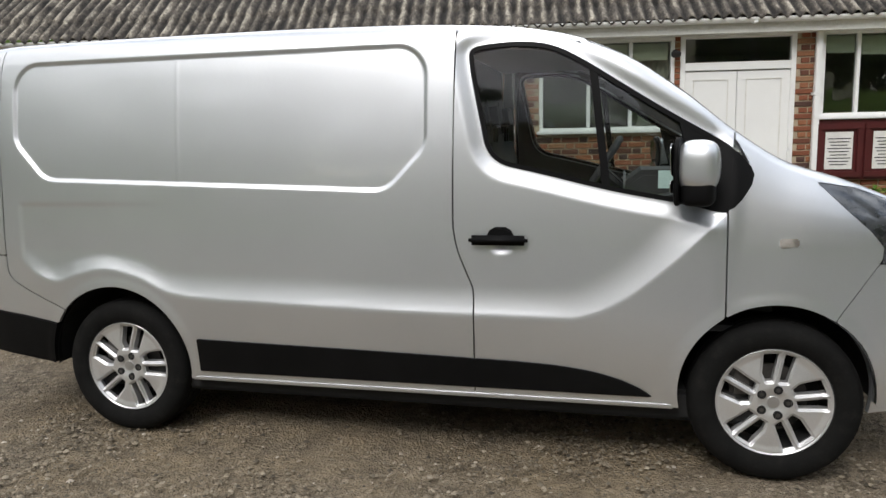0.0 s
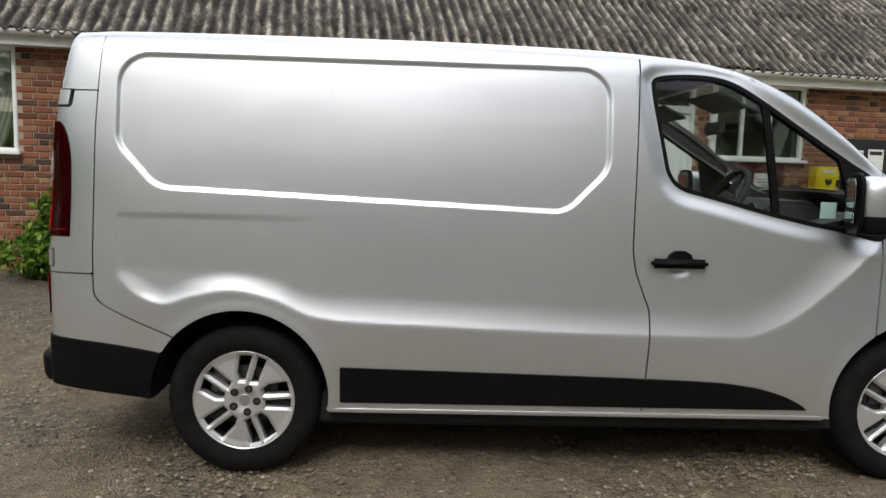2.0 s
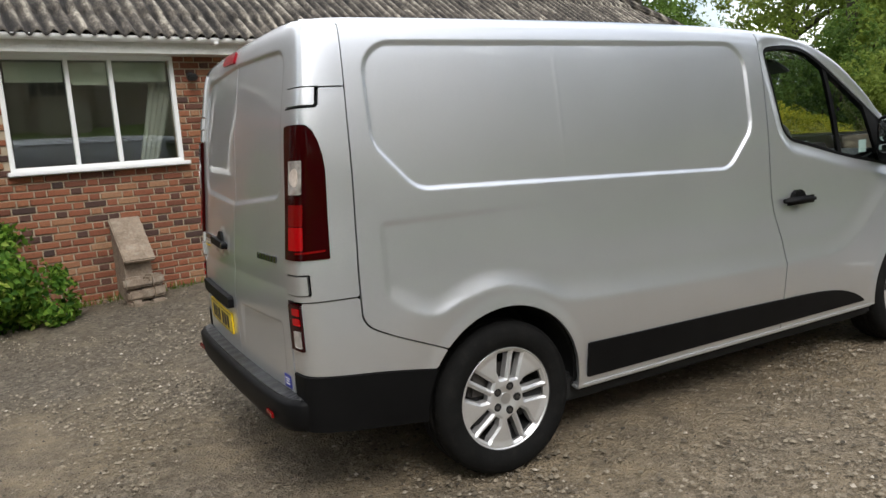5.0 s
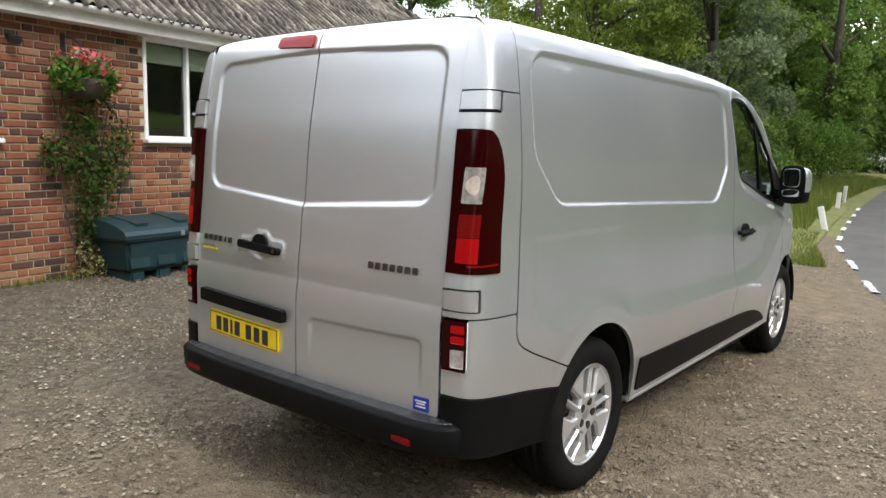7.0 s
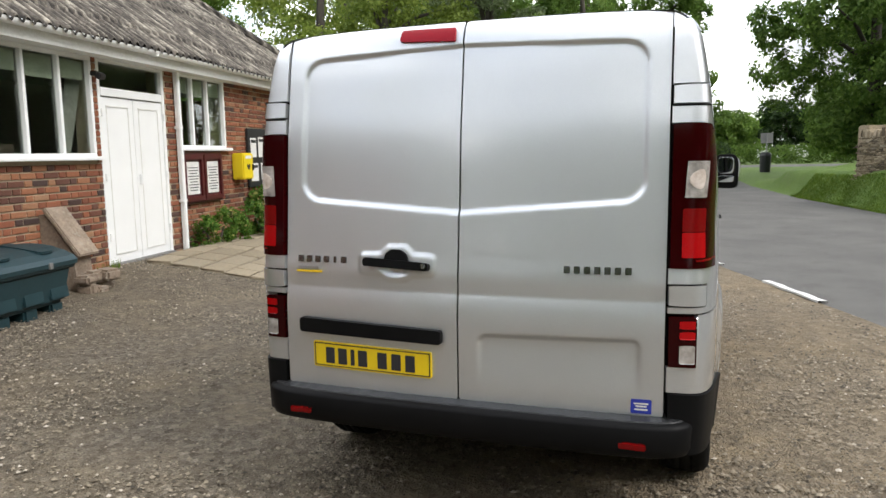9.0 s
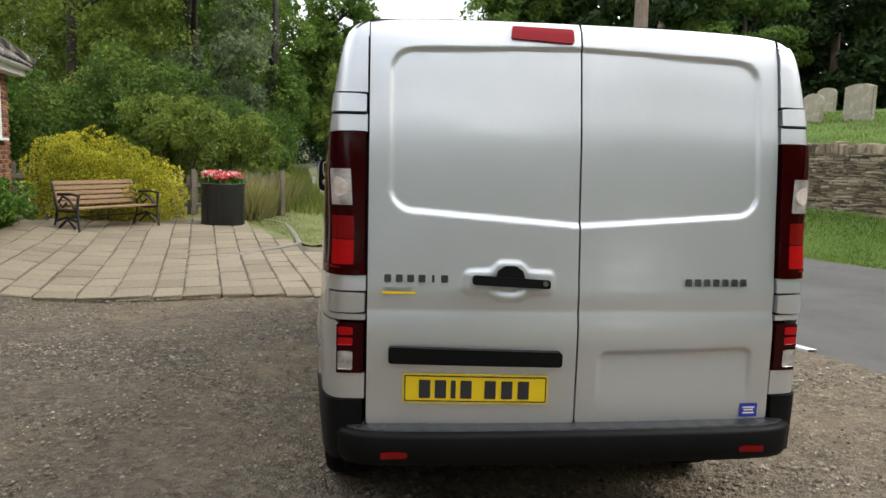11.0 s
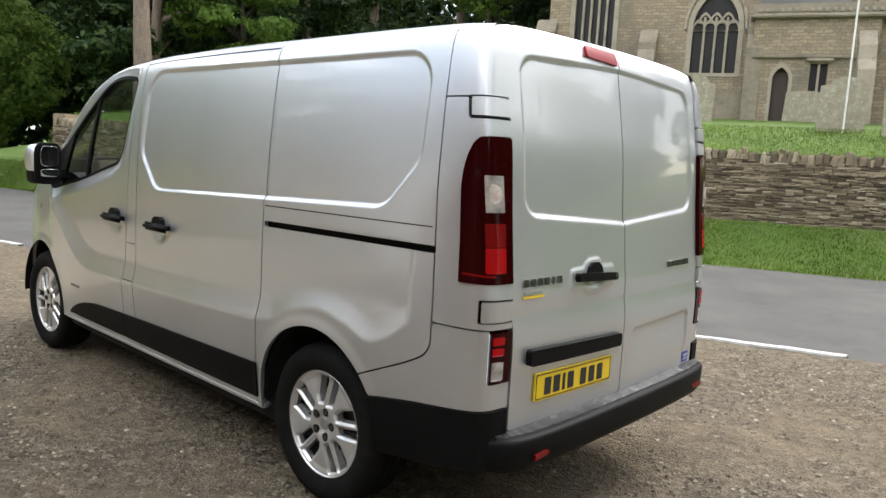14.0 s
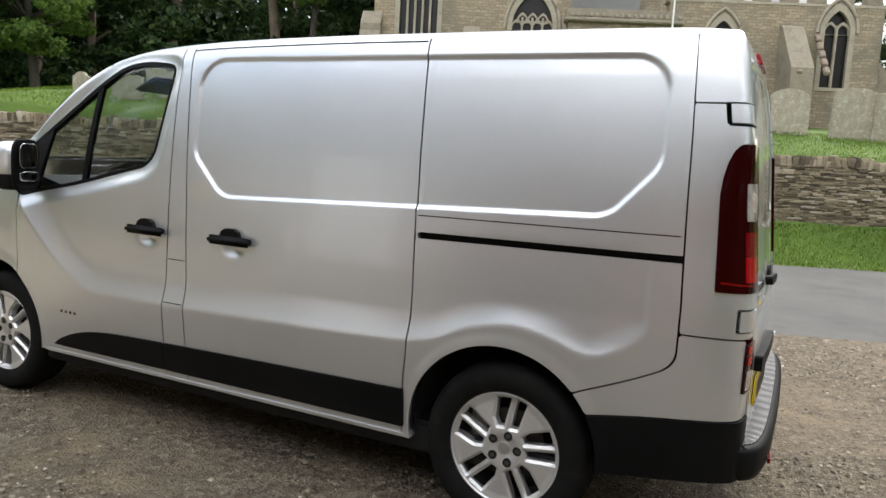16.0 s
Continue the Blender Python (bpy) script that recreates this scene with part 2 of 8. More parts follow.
r2 = noise_node(n, l, 1.1, 5, 0.6)
r3 = noise_node(n, l, 22, 5, 0.75)
# Colour follows the corrugation: darker in the troughs, lighter on the crests.
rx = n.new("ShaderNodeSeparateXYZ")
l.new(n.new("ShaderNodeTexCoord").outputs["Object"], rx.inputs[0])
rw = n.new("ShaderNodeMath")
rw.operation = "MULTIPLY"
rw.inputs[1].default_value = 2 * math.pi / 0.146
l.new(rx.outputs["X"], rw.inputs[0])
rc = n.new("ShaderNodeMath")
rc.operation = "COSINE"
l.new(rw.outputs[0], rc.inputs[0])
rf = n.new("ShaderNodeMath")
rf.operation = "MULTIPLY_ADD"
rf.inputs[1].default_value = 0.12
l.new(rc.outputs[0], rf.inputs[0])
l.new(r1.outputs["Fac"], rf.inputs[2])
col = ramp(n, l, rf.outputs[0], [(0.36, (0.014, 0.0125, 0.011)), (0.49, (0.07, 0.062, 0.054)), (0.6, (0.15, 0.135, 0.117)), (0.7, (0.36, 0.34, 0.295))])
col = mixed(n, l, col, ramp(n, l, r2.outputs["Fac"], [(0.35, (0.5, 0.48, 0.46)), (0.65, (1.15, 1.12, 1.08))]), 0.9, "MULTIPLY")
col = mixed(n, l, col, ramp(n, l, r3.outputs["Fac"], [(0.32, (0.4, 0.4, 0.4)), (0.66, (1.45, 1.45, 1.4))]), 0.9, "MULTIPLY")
l.new(col, b.inputs["Base Color"])
b.inputs["Roughness"].default_value = 0.92
bumped(n, l, b, r3.outputs["Fac"], 0.6, 0.015)
M["roofsheet"] = m
M["winglass"] = glass_mat("window_glass", (0.8, 0.85, 0.82), 0.0, 0.1)
M["inside"] = surface("hall_inside", (0.4, 0.38, 0.34), (0.58, 0.55, 0.5), 0.9, 1, 20)
M["blind"] = surface("roller_blind", (0.65, 0.637, 0.52), (0.806, 0.78, 0.65), 0.8, 3, 80)
M["curtain"] = surface("curtain", (0.25, 0.24, 0.21), (0.4, 0.38, 0.33), 0.9, 5, 80)
M["maroon"] = surface("maroon_painted_wood", (0.055, 0.009, 0.01), (0.088, 0.016, 0.016), 0.4, 3, 50)
M["paper"] = surface("paper", (0.6, 0.6, 0.57), (0.78, 0.78, 0.75), 0.7, 8, 60, bump=0)
M["ink"] = plain("ink", (0.02, 0.02, 0.022), 0.6)
M["yellow"] = plain("yellow_paint", (0.75, 0.58, 0.02), 0.35)
M["blackboard"] = plain("black_board", (0.02, 0.02, 0.022), 0.5)
M["binplastic"] = surface("green_bin_plastic", (0.008, 0.027, 0.033), (0.015, 0.044, 0.052), 0.45, 3, 70, bump=0.15)
M["iron"] = plain("black_iron", (0.02, 0.02, 0.021), 0.5)
M["stonebutt"] = surface("rubble_stone", (0.12, 0.085, 0.06), (0.34, 0.27, 0.2), 0.9, 7, 40, bump=0.7, stain=(0.36, 0.34, 0.28), stain_amt=0.6)
M["benchwood"] = surface("bench_wood", (0.2, 0.115, 0.06), (0.36, 0.23, 0.13), 0.6, 3, 60, bump=0.2, stretch=(0.3, 6, 6))
M["greywood"] = surface("weathered_fence_wood", (0.12, 0.1, 0.075), (0.27, 0.235, 0.18), 0.85, 4, 50, bump=0.3)
M["potblack"] = plain("black_planter", (0.014, 0.015, 0.017), 0.45)
M["soil"] = surface("soil", (0.04, 0.03, 0.022), (0.09, 0.07, 0.05), 0.95, 8, 70)
# church
DS = [(0, (0.075, 0.06, 0.04)), (0.3, (0.175, 0.142, 0.094)), (0.7, (0.3, 0.25, 0.17)), (0.95, (0.4, 0.345, 0.25)), (1, (0.46, 0.43, 0.35))]
CH = [(0, (0.3, 0.24, 0.165)), (0.35, (0.4, 0.33, 0.235)), (0.7, (0.47, 0.4, 0.295)), (1, (0.36, 0.32, 0.26))]
M["ashlar"] = surface("church_stone", (0.17, 0.146, 0.108), (0.31, 0.268, 0.2), 0.9, 0.9, 9, bump=0.5, stain=(0.12, 0.11, 0.09), stain_amt=0.75, dist=0.02)
M["church_isl"] = piece_mat("church_stone_course", CH, 0.9, 20, 0.4, island=True, stain=(0.276, 0.247, 0.201))
M["dressed"] = surface("dressed_stone", (0.26, 0.225, 0.17), (0.39, 0.345, 0.27), 0.88, 1.6, 14, bump=0.4, stain=(0.15, 0.138, 0.116), stain_amt=0.7, dist=0.015)
M["drystone"] = piece_mat("dry_stone", DS, 0.92, 30, 0.5, stain=(0.1, 0.085, 0.065))
M["drystone_isl"] = piece_mat("dry_stone_far", DS, 0.92, 30, 0.5, island=True, stain=(0.1, 0.085, 0.065))
M["darkgap"] = plain("dark_joint", (0.08, 0.067, 0.052), 0.95)
M["leadglass"] = plain("leaded_glass", (0.012, 0.011, 0.01), 0.4, spec=0.25)
M["oakdoor"] = plain("old_oak", (0.05, 0.035, 0.028), 0.7)
M["grave"] = surface("lichened_gravestone", (0.21, 0.188, 0.14), (0.4, 0.36, 0.27), 0.92, 4.5, 30, bump=0.5, stain=(0.56, 0.54, 0.47), stain_amt=0.9)
M["lead"] = plain("roof_lead", (0.19, 0.19, 0.185), 0.6)
# plants
M["bark"] = surface("bark", (0.028, 0.024, 0.019), (0.085, 0.072, 0.057), 0.95, 3, 20, bump=0.8, stretch=(3, 3, 0.5), dist=0.03)
M["pinebark"] = surface("pine_bark", (0.12, 0.085, 0.065), (0.3, 0.235, 0.185), 0.95, 3, 16, bump=0.8, stretch=(3, 3, 0.6), dist=0.03)
M["leaf_mid"] = leaf_mat("leaf_green", [(0, (0.0904, 0.1618, 0.0348)), (0.5, (0.128, 0.217, 0.0478)), (1, (0.1782, 0.2678, 0.0645))])
M["leaf_dark"] = leaf_mat("leaf_dark_conifer", [(0, (0.014, 0.034, 0.011)), (0.6, (0.032, 0.066, 0.019)), (1, (0.065, 0.108, 0.03))], trans=0.2)
M["leaf_willow"] = leaf_mat("leaf_willow", [(0, (0.1338, 0.1809, 0.1023)), (0.5, (0.184, 0.241, 0.138)), (1, (0.2621, 0.3197, 0.195))])
M["leaf_yellow"] = leaf_mat("leaf_yellow_green", [(0, (0.1442, 0.2049, 0.0395)), (0.5, (0.2, 0.27, 0.055)), (1, (0.2744, 0.3382, 0.0829))])
M["leaf_gold"] = leaf_mat("leaf_golden_privet", [(0, (0.2, 0.24, 0.025)), (0.4, (0.45, 0.44, 0.04)), (1, (0.68, 0.62, 0.08))])
M["leaf_bright"] = leaf_mat("leaf_bright", [(0, (0.0405, 0.115, 0.0162)), (0.5, (0.101, 0.216, 0.0338)), (0.93, (0.203, 0.324, 0.0675)), (1, (0.567, 0.486, 0.216))])
M["leaf_bush"] = leaf_mat("leaf_honeysuckle", [(0, (0.035, 0.1, 0.015)), (0.4, (0.1, 0.22, 0.03)), (0.8, (0.22, 0.38, 0.06)), (1, (0.4, 0.5, 0.12))])
M["leaf_rose"] = leaf_mat("leaf_rose", [(0, (0.025, 0.06, 0.014)), (0.5, (0.06, 0.12, 0.026)), (0.9, (0.13, 0.2, 0.045)), (1, (0.3, 0.27, 0.1))])
M["flower"] = leaf_mat("petal", [(0, (0.55, 0.02, 0.05)), (0.35, (0.75, 0.05, 0.12)), (0.6, (0.85, 0.3, 0.4)), (0.8, (0.85, 0.75, 0.72)), (1, (0.6, 0.02, 0.03))], trans=0.3)
M["housewall"] = plain("white_render", (0.7, 0.7, 0.68), 0.8)
M["slate"] = plain("grey_slate", (0.3, 0.29, 0.29), 0.7)


# ---- mesh tools ----
def mesh_ob(name, verts, faces, material, parent=None, label="", smooth=False):
    me = bpy.data.meshes.new(name)
    me.from_pydata([tuple(map(float, v)) for v in verts], [], [tuple(map(int, f)) for f in faces])
    me.materials.append(material)
    if smooth:
        me.shade_smooth()
    ob = new(name, me)
    if parent:
        ob.parent = parent
    return tagged(ob, label)


def part(name, bm, material, parent=None, label="", smooth=False):
    me = bpy.data.meshes.new(name)
    bm.to_mesh(me)
    bm.free()
    me.materials.append(material)
    if smooth:
        me.shade_smooth()
    ob = new(name, me)
    if parent:
        ob.parent = parent
    return tagged(ob, label)


def thing(name, place, label, category, group="", kind="", rz=0.0):
    e = new(name)
    e.empty_display_size = 0.1
    e.matrix_world = pose(*place, 0, 0, rz)
    return tagged(e, label, category, group, kind)


def box_bm(sx, sy, sz, at=(0, 0, 0), bevel=0.0, bm=None, rot=None):
    """A box with its base centre at at."""
    bm = bm or bmesh.new()
    mt = Matrix.Translation(at)
    if rot:
        mt = mt @ Euler([radians(a) for a in rot]).to_matrix().to_4x4()
    vs = bmesh.ops.create_cube(bm, size=1, matrix=mt @ Matrix.Translation((0, 0, sz / 2)) @ Matrix.Diagonal((sx, sy, sz, 1)))["verts"]
    if bevel:
        es = {e for v in vs for e in v.link_edges}
        bmesh.ops.bevel(bm, geom=list(es), offset=bevel, segments=2, affect="EDGES")
    return bm


def cyl_bm(r1, r2, h, at=(0, 0, 0), seg=16, bm=None, axis="z", caps=True):
    bm = bm or bmesh.new()
    rot = {"z": Matrix(), "x": pose(0, 0, 0, 0, 90, 0), "y": pose(0, 0, 0, -90, 0, 0)}[axis]
    bmesh.ops.create_cone(bm, cap_ends=caps, segments=seg, radius1=r1, radius2=r2, depth=h, matrix=Matrix.Translation(at) @ rot @ Matrix.Translation((0, 0, h / 2)))
    return bm


def tube_bm(points, radius, seg=8, bm=None):
    """A tube along points; radius may be one number or one a point."""
    bm = bm or bmesh.new()
    pts = [Vector(p) for p in points]
    rs = radius if isinstance(radius, (list, tuple)) else [radius] * len(pts)
    rings = []
    for i, p in enumerate(pts):
        d = (pts[min(i + 1, len(pts) - 1)] - pts[max(i - 1, 0)]).normalized()
        a = d.orthogonal().normalized()
        if rings and abs(d.z) < 0.95:
            a = d.cross(Vector((0, 0, 1))).normalized()
        elif abs(d.z) >= 0.95:
            a = Vector((1, 0, 0)).cross(d).normalized()
        c = d.cross(a)
        rings.append([bm.verts.new(p + rs[i] * (math.cos(2 * math.pi * k / seg) * a + math.sin(2 * math.pi * k / seg) * c)) for k in range(seg)])
    for r0, r1 in zip(rings, rings[1:]):
        for k in range(seg):
            bm.faces.new((r0[k], r0[(k + 1) % seg], r1[(k + 1) % seg], r1[k]))
    bm.faces.new(rings[0][::-1])
    bm.faces.new(rings[-1])
    return bm


def prism_bm(outline, depth, frame_m=None, bm=None, bevel=0.0):
    """A flat outline (x, z) pushed back along +y by depth."""
    bm = bm or bmesh.new()
    f = [bm.verts.new((x, 0, z)) for x, z in outline]
    k = [bm.verts.new((x, depth, z)) for x, z in outline]
    made = [bm.faces.new(f), bm.faces.new(k[::-1])]
    n_ = len(outline)
    for i in range(n_):
        made.append(bm.faces.new((f[(i + 1) % n_], f[i], k[i], k[(i + 1) % n_])))
    old = set(bm.verts) - set(f) - set(k)
    if bevel:
        bmesh.ops.bevel(bm, geom=[e for e in made[0].edges], offset=bevel, segments=2, affect="EDGES")
    if frame_m:
        bmesh.ops.transform(bm, matrix=frame_m, verts=[v_ for v_ in bm.verts if v_ not in old])
    bmesh.ops.recalc_face_normals(bm, faces=bm.faces)
    return bm


def tilt_bar(a, b_, w, t_, bm=None):
    """A flat bar from a to b_."""
    bm = bm or bmesh.new()
    a, b_ = Vector(a), Vector(b_)
    q_ = (b_ - a).to_track_quat("X", "Z").to_matrix().to_4x4()
    bmesh.ops.create_cube(bm, size=1, matrix=Matrix.Translation((a + b_) / 2) @ q_ @ Matrix.Diagonal(((b_ - a).length, w, t_, 1)))
    return bm


def smooth01(x):
    x = np.clip(x, 0, 1)
    return x * x * (3 - 2 * x)


def leaves(points, normals, size, rng, aspect=0.55, spread=0.9):
    """Folded leaf blades at points: four vertices and two triangles each."""
    n_ = len(points)
    nr = normals + spread * rng.normal(size=(n_, 3))
    nr /= np.linalg.norm(nr, axis=1)[:, None] + 1e-9
    a = np.cross(nr, rng.normal(size=(n_, 3)))
    a /= np.linalg.norm(a, axis=1)[:, None] + 1e-9
    b_ = np.cross(nr, a)
    s = size * rng.uniform(0.6, 1.35, n_)[:, None]
    fold = 0.18 * s * nr
    p = np.stack([points - a * s * 0.5, points + b_ * s * aspect * 0.5 + fold, points + a * s * 0.5, points - b_ * s * aspect * 0.5 + fold], 1).reshape(-1, 3)
    i = np.arange(n_)[:, None] * 4
    f = np.concatenate([i + [0, 1, 2], i + [0, 2, 3]], 1).reshape(-1, 3)
    return p, f


def fast_mesh(name, p, f, material, parent=None, label=""):
    me = bpy.data.meshes.new(name)
    me.vertices.add(len(p))
    me.vertices.foreach_set("co", np.ascontiguousarray(p, dtype=np.float32).ravel())
    k = f.shape[1]
    me.loops.add(f.size)
    me.loops.foreach_set("vertex_index", np.ascontiguousarray(f, dtype=np.int32).ravel())
    me.polygons.add(len(f))
    me.polygons.foreach_set("loop_start", np.arange(0, f.size, k, dtype=np.int32))
    me.update(calc_edges=True)
    me.validate()
    me.materials.append(material)
    ob = new(name, me)
    if parent:
        ob.parent = parent
    return tagged(ob, label)


def blob_points(blobs, count, rng, shell=0.35, clumps=0):
    """Points in the outer part of ellipsoids (x, y, z, rx, ry, rz), with outward normals, uneven by noise, or gathered in clumps with gaps between."""
    w = np.array([b_[3] * b_[4] + b_[4] * b_[5] for b_ in blobs])
    pick = rng.choice(len(blobs), count, p=w / w.sum())
    bl = np.array(blobs)[pick]
    if clumps:
        heads = rng.normal(size=(len(blobs), clumps, 3))
        heads /= np.linalg.norm(heads, axis=2)[:, :, None]
        which = rng.integers(0, clumps, count)
        d = heads[pick, which] + 0.2 * rng.normal(size=(count, 3))
        d /= np.linalg.norm(d, axis=1)[:, None]
        far = 1.06 - shell * rng.random((len(blobs), clumps)) ** 1.4
        r = far[pick, which] - 0.12 * np.abs(rng.normal(size=count)) + 0.05 * rng.normal(size=count)
        return bl[:, :3] + d * bl[:, 3:] * r[:, None], d + np.array([0, 0, 0.35])
    d = rng.normal(size=(count, 3))
    d /= np.linalg.norm(d, axis=1)[:, None]
    r = 1 - shell * rng.random(count) ** 1.6
    r *= 1 + 0.16 * np.sin(d[:, 0] * 7 + bl[:, 0]) * np.sin(d[:, 1] * 6 + bl[:, 1]) + 0.1 * np.sin(d[:, 2] * 9 + d[:, 0] * 5)
    return bl[:, :3] + d * bl[:, 3:] * r[:, None], d


# ---- ground ----
def near_edge(x):
    """The road's edge on the van's side."""
    return np.interp(x, [-400, -30, -0.6, 6.8, 11.2, 14.5, 22, 35, 56, 400], [-150, -14.8, -3.9, -1.02, 0.2, 0.72, 1.7, 2.9, 4.2, 30])


def far_edge(x):
    return np.interp(x, [-400, -30, -0.5, 7.8, 14, 21, 29, 45, 56, 400], [-157, -21.6, -10.1, -6.55, -5.0, -3.6, -2.65, -2.0, -2.2, 20])


YARD_O, YARD_A = (0.4, -11.6), radians(21)


def yard_y(x):
    """The line of the churchyard wall."""
    x = np.asarray(x, float)
    return np.where(x < 17, YARD_O[1] + (x - YARD_O[0]) * math.tan(YARD_A), YARD_O[1] + 16.6 * math.tan(YARD_A) + (x - 17) * 0.16)


HALL_O, HALL_A = (3.1, 5.70), radians(9)
HALL = pose(HALL_O[0], HALL_O[1], 0, 0, 0, 9)


def hall_uv(x, y):
    dx, dy = x - HALL_O[0], y - HALL_O[1]
    return dx * math.cos(HALL_A) + dy * math.sin(HALL_A), dx * math.sin(HALL_A) - dy * math.cos(HALL_A)


def gz(x, y):
    """Height of the ground."""
    x, y = np.asarray(x, float), np.asarray(y, float)
    u, v = hall_uv(x, y)
    top = np.interp(u, [-12, -6, -2, 0, 2.5, 4, 8, 14], [0.05, 0.06, 0.12, 0.25, 0.25, 0.18, 0.1, 0.1])
    h = top * smooth01(1 - v / 2.3)
    h = h + 0.1 * smooth01((x - 6.5) / 3.5) * smooth01((y - 1.2) / 2.0)
    h = h + 0.2 * smooth01((x - 12) / 5) * smooth01((y - near_edge(x) - 0.4) / 3)
    h = h - 0.012 * smooth01((4.2 - np.abs(x - 1.4)) / 1.2) * smooth01((2.0 - np.abs(y)) / 0.8)
    fe, yy = far_edge(x), yard_y(x)
    bank = smooth01((fe - y) / np.maximum(fe - yy - 0.1, 0.5)) * np.interp(x, [-6, 8, 16, 26, 40], [0.66, 0.63, 0.95, 0.7, 0.1])
    fade = np.interp(x, [16, 22, 30, 45], [1, 0.8, 0.3, 0.05])
    beyond = np.where(x > 18.4, smooth01((yy - y) / 6), y < yy - 0.2) * fade * (1.2 + np.interp(yy - y, [0, 1.5, 5, 13, 22], [0, 0.22, 0.78, 1.36, 2.25]))
    h = h + np.where(y < fe, bank * np.where(x > 26, fade, 1), 0) + beyond
    return h


xs = np.concatenate([[-400, -200, -100, -60, -40, -30, -24, -19], np.arange(-15, 26, 0.3), [27, 29, 31, 34, 37, 41, 45, 50, 56, 62, 70, 80, 95, 120, 180, 280, 400]])
rows = []
for x in xs:
    ne, fe, yy = float(near_edge(x)), float(far_edge(x)), float(yard_y(x))
    yy = min(yy, fe - 0.8)
    wl_ = HALL_O[1] + (min(max(x, -12), 14) - HALL_O[0]) * math.tan(HALL_A)
    wl_ = max(wl_, ne + 2)
    rows.append(np.concatenate([[min(yy - 390, -395), yy - 150, yy - 60], yy - np.array([34, 26, 20, 15, 10, 6, 3, 1, 0.22]), np.linspace(yy - 0.1, fe - 0.02, 8),
        np.linspace(fe, ne, 9), np.linspace(ne + 0.25, wl_ - 2.4, 16), np.linspace(wl_ - 2.2, wl_, 9), wl_ + np.array([1, 4, 12, 30, 80, 200, 395])]))
rows = np.array(rows)
nx, ny = rows.shape
gx = np.repeat(xs[:, None], ny, 1)
gh = gz(gx, rows)
rough = np.array([0.012 * math.sin(3.1 * a + 1.7 * b_) + 0.01 * math.sin(1.3 * a - 2.3 * b_) for a, b_ in zip(gx.ravel(), rows.ravel())]).reshape(nx, ny)
rough[:, 20:30] *= 0.3
gv = np.stack([gx, rows, gh + rough - 0.012], -1).reshape(-1, 3)
gi = np.arange(nx * ny).reshape(nx, ny)
gf = np.stack([gi[:-1, :-1], gi[1:, :-1], gi[1:, 1:], gi[:-1, 1:]], -1).reshape(-1, 4)
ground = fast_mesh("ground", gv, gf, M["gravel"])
for mname in ("asphalt", "grass", "drygrass"):
    ground.data.materials.append(M[mname])
mi = np.zeros((nx - 1, ny - 1), np.int32)
mi[:, :20] = 2
mi[:, 20:28] = 1
mi[:, 28:] = np.where((0.5 * (xs[:-1] + xs[1:])[:, None] > 13) | (xs[:-1][:, None] < -16), 3, 0)
ground.data.polygons.foreach_set("material_index", mi.ravel())
ground.data.shade_smooth()
tagged(ground, "brown gravel yard, grey road and mown grass verge", "ground", kind="structure")


def sheet(name, outline_rows, material, lift, label, category, kind="structure"):
    """A thin ground cover between pairs of edge points, laid on the ground."""
    v, f = [], []
    k = 7
    for a, b_ in outline_rows:
        for j in range(k):
            t_ = j / (k - 1)
            x, y = a[0] + (b_[0] - a[0]) * t_, a[1] + (b_[1] - a[1]) * t_
            edge = 0.0 if 0 < j < k - 1 else -0.03
            v.append((x, y, float(gz(x, y)) + lift + edge))
    for i in range(len(outline_rows) - 1):
        for j in range(k - 1):
            a = i * k + j
            f.append((a, a + k, a + k + 1, a + 1))
    return tagged(mesh_ob(name, v, f, material, smooth=True), label, category, kind=kind)


# crossing road at the far end
sheet("road", [((57, y), (65, y)) for y in range(-70, 75, 5)], M["asphalt"], 0.04, "grey asphalt road crossing at the junction", "road")
# grass corner by the patio
VERGE = [((8.3, 0.35), (8.25, 1.55)), ((8.9, 0.25), (8.75, 1.95)), ((9.6, 0.25), (9.2, 2.6)), ((10.6, 0.42), (10.3, 2.9)), ((12, 0.6), (12, 4.5)), ((14, 0.9), (14, 7)), ((17, 1.3), (17, 9)), ((22, 1.9), (22, 10))]
sheet("grass_verge", VERGE, M["drygrass"], 0.05, "rough grass verge beside the road", "grass")


# painted dashes along the road's edge
def dash(x0, x1, w=0.085, wob=0.0):
    bm = bmesh.new()
    prev = None
    for i in range(9):
        x = x0 + (x1 - x0) * i / 8
        y = float(near_edge(x)) - 0.02 + wob * math.sin(i * 1.7)
        ww = w * (0.85 + 0.3 * random.random())
        top = [bm.verts.new((x, y + s * ww / 2, float(gz(x, y)) + z)) for s, z in ((1, -0.01), (1, 0.012), (-1, 0.012), (-1, -0.01))]
        if prev:
            for k in range(3):
                bm.faces.new((prev[k], top[k], top[k + 1], prev[k + 1]))
        prev = top
    return tagged(part("road_marking", bm, M["roadpaint"]), "worn white painted dash along the road edge", "road marking", "dashes along the road edge", "structure")


for x0, x1 in ((-7.4, -5.9), (-3.9, -2.6), (-0.9, 0.3), (2.0, 3.3), (4.3, 5.4), (6.6, 7.4), (8.4, 9.3), (10.3, 11.1), (12.1, 12.9), (14.2, 15.0), (16.2, 17.0), (18.5, 19.4), (21, 22)):
    dash(x0, x1, 0.08, 0.012)
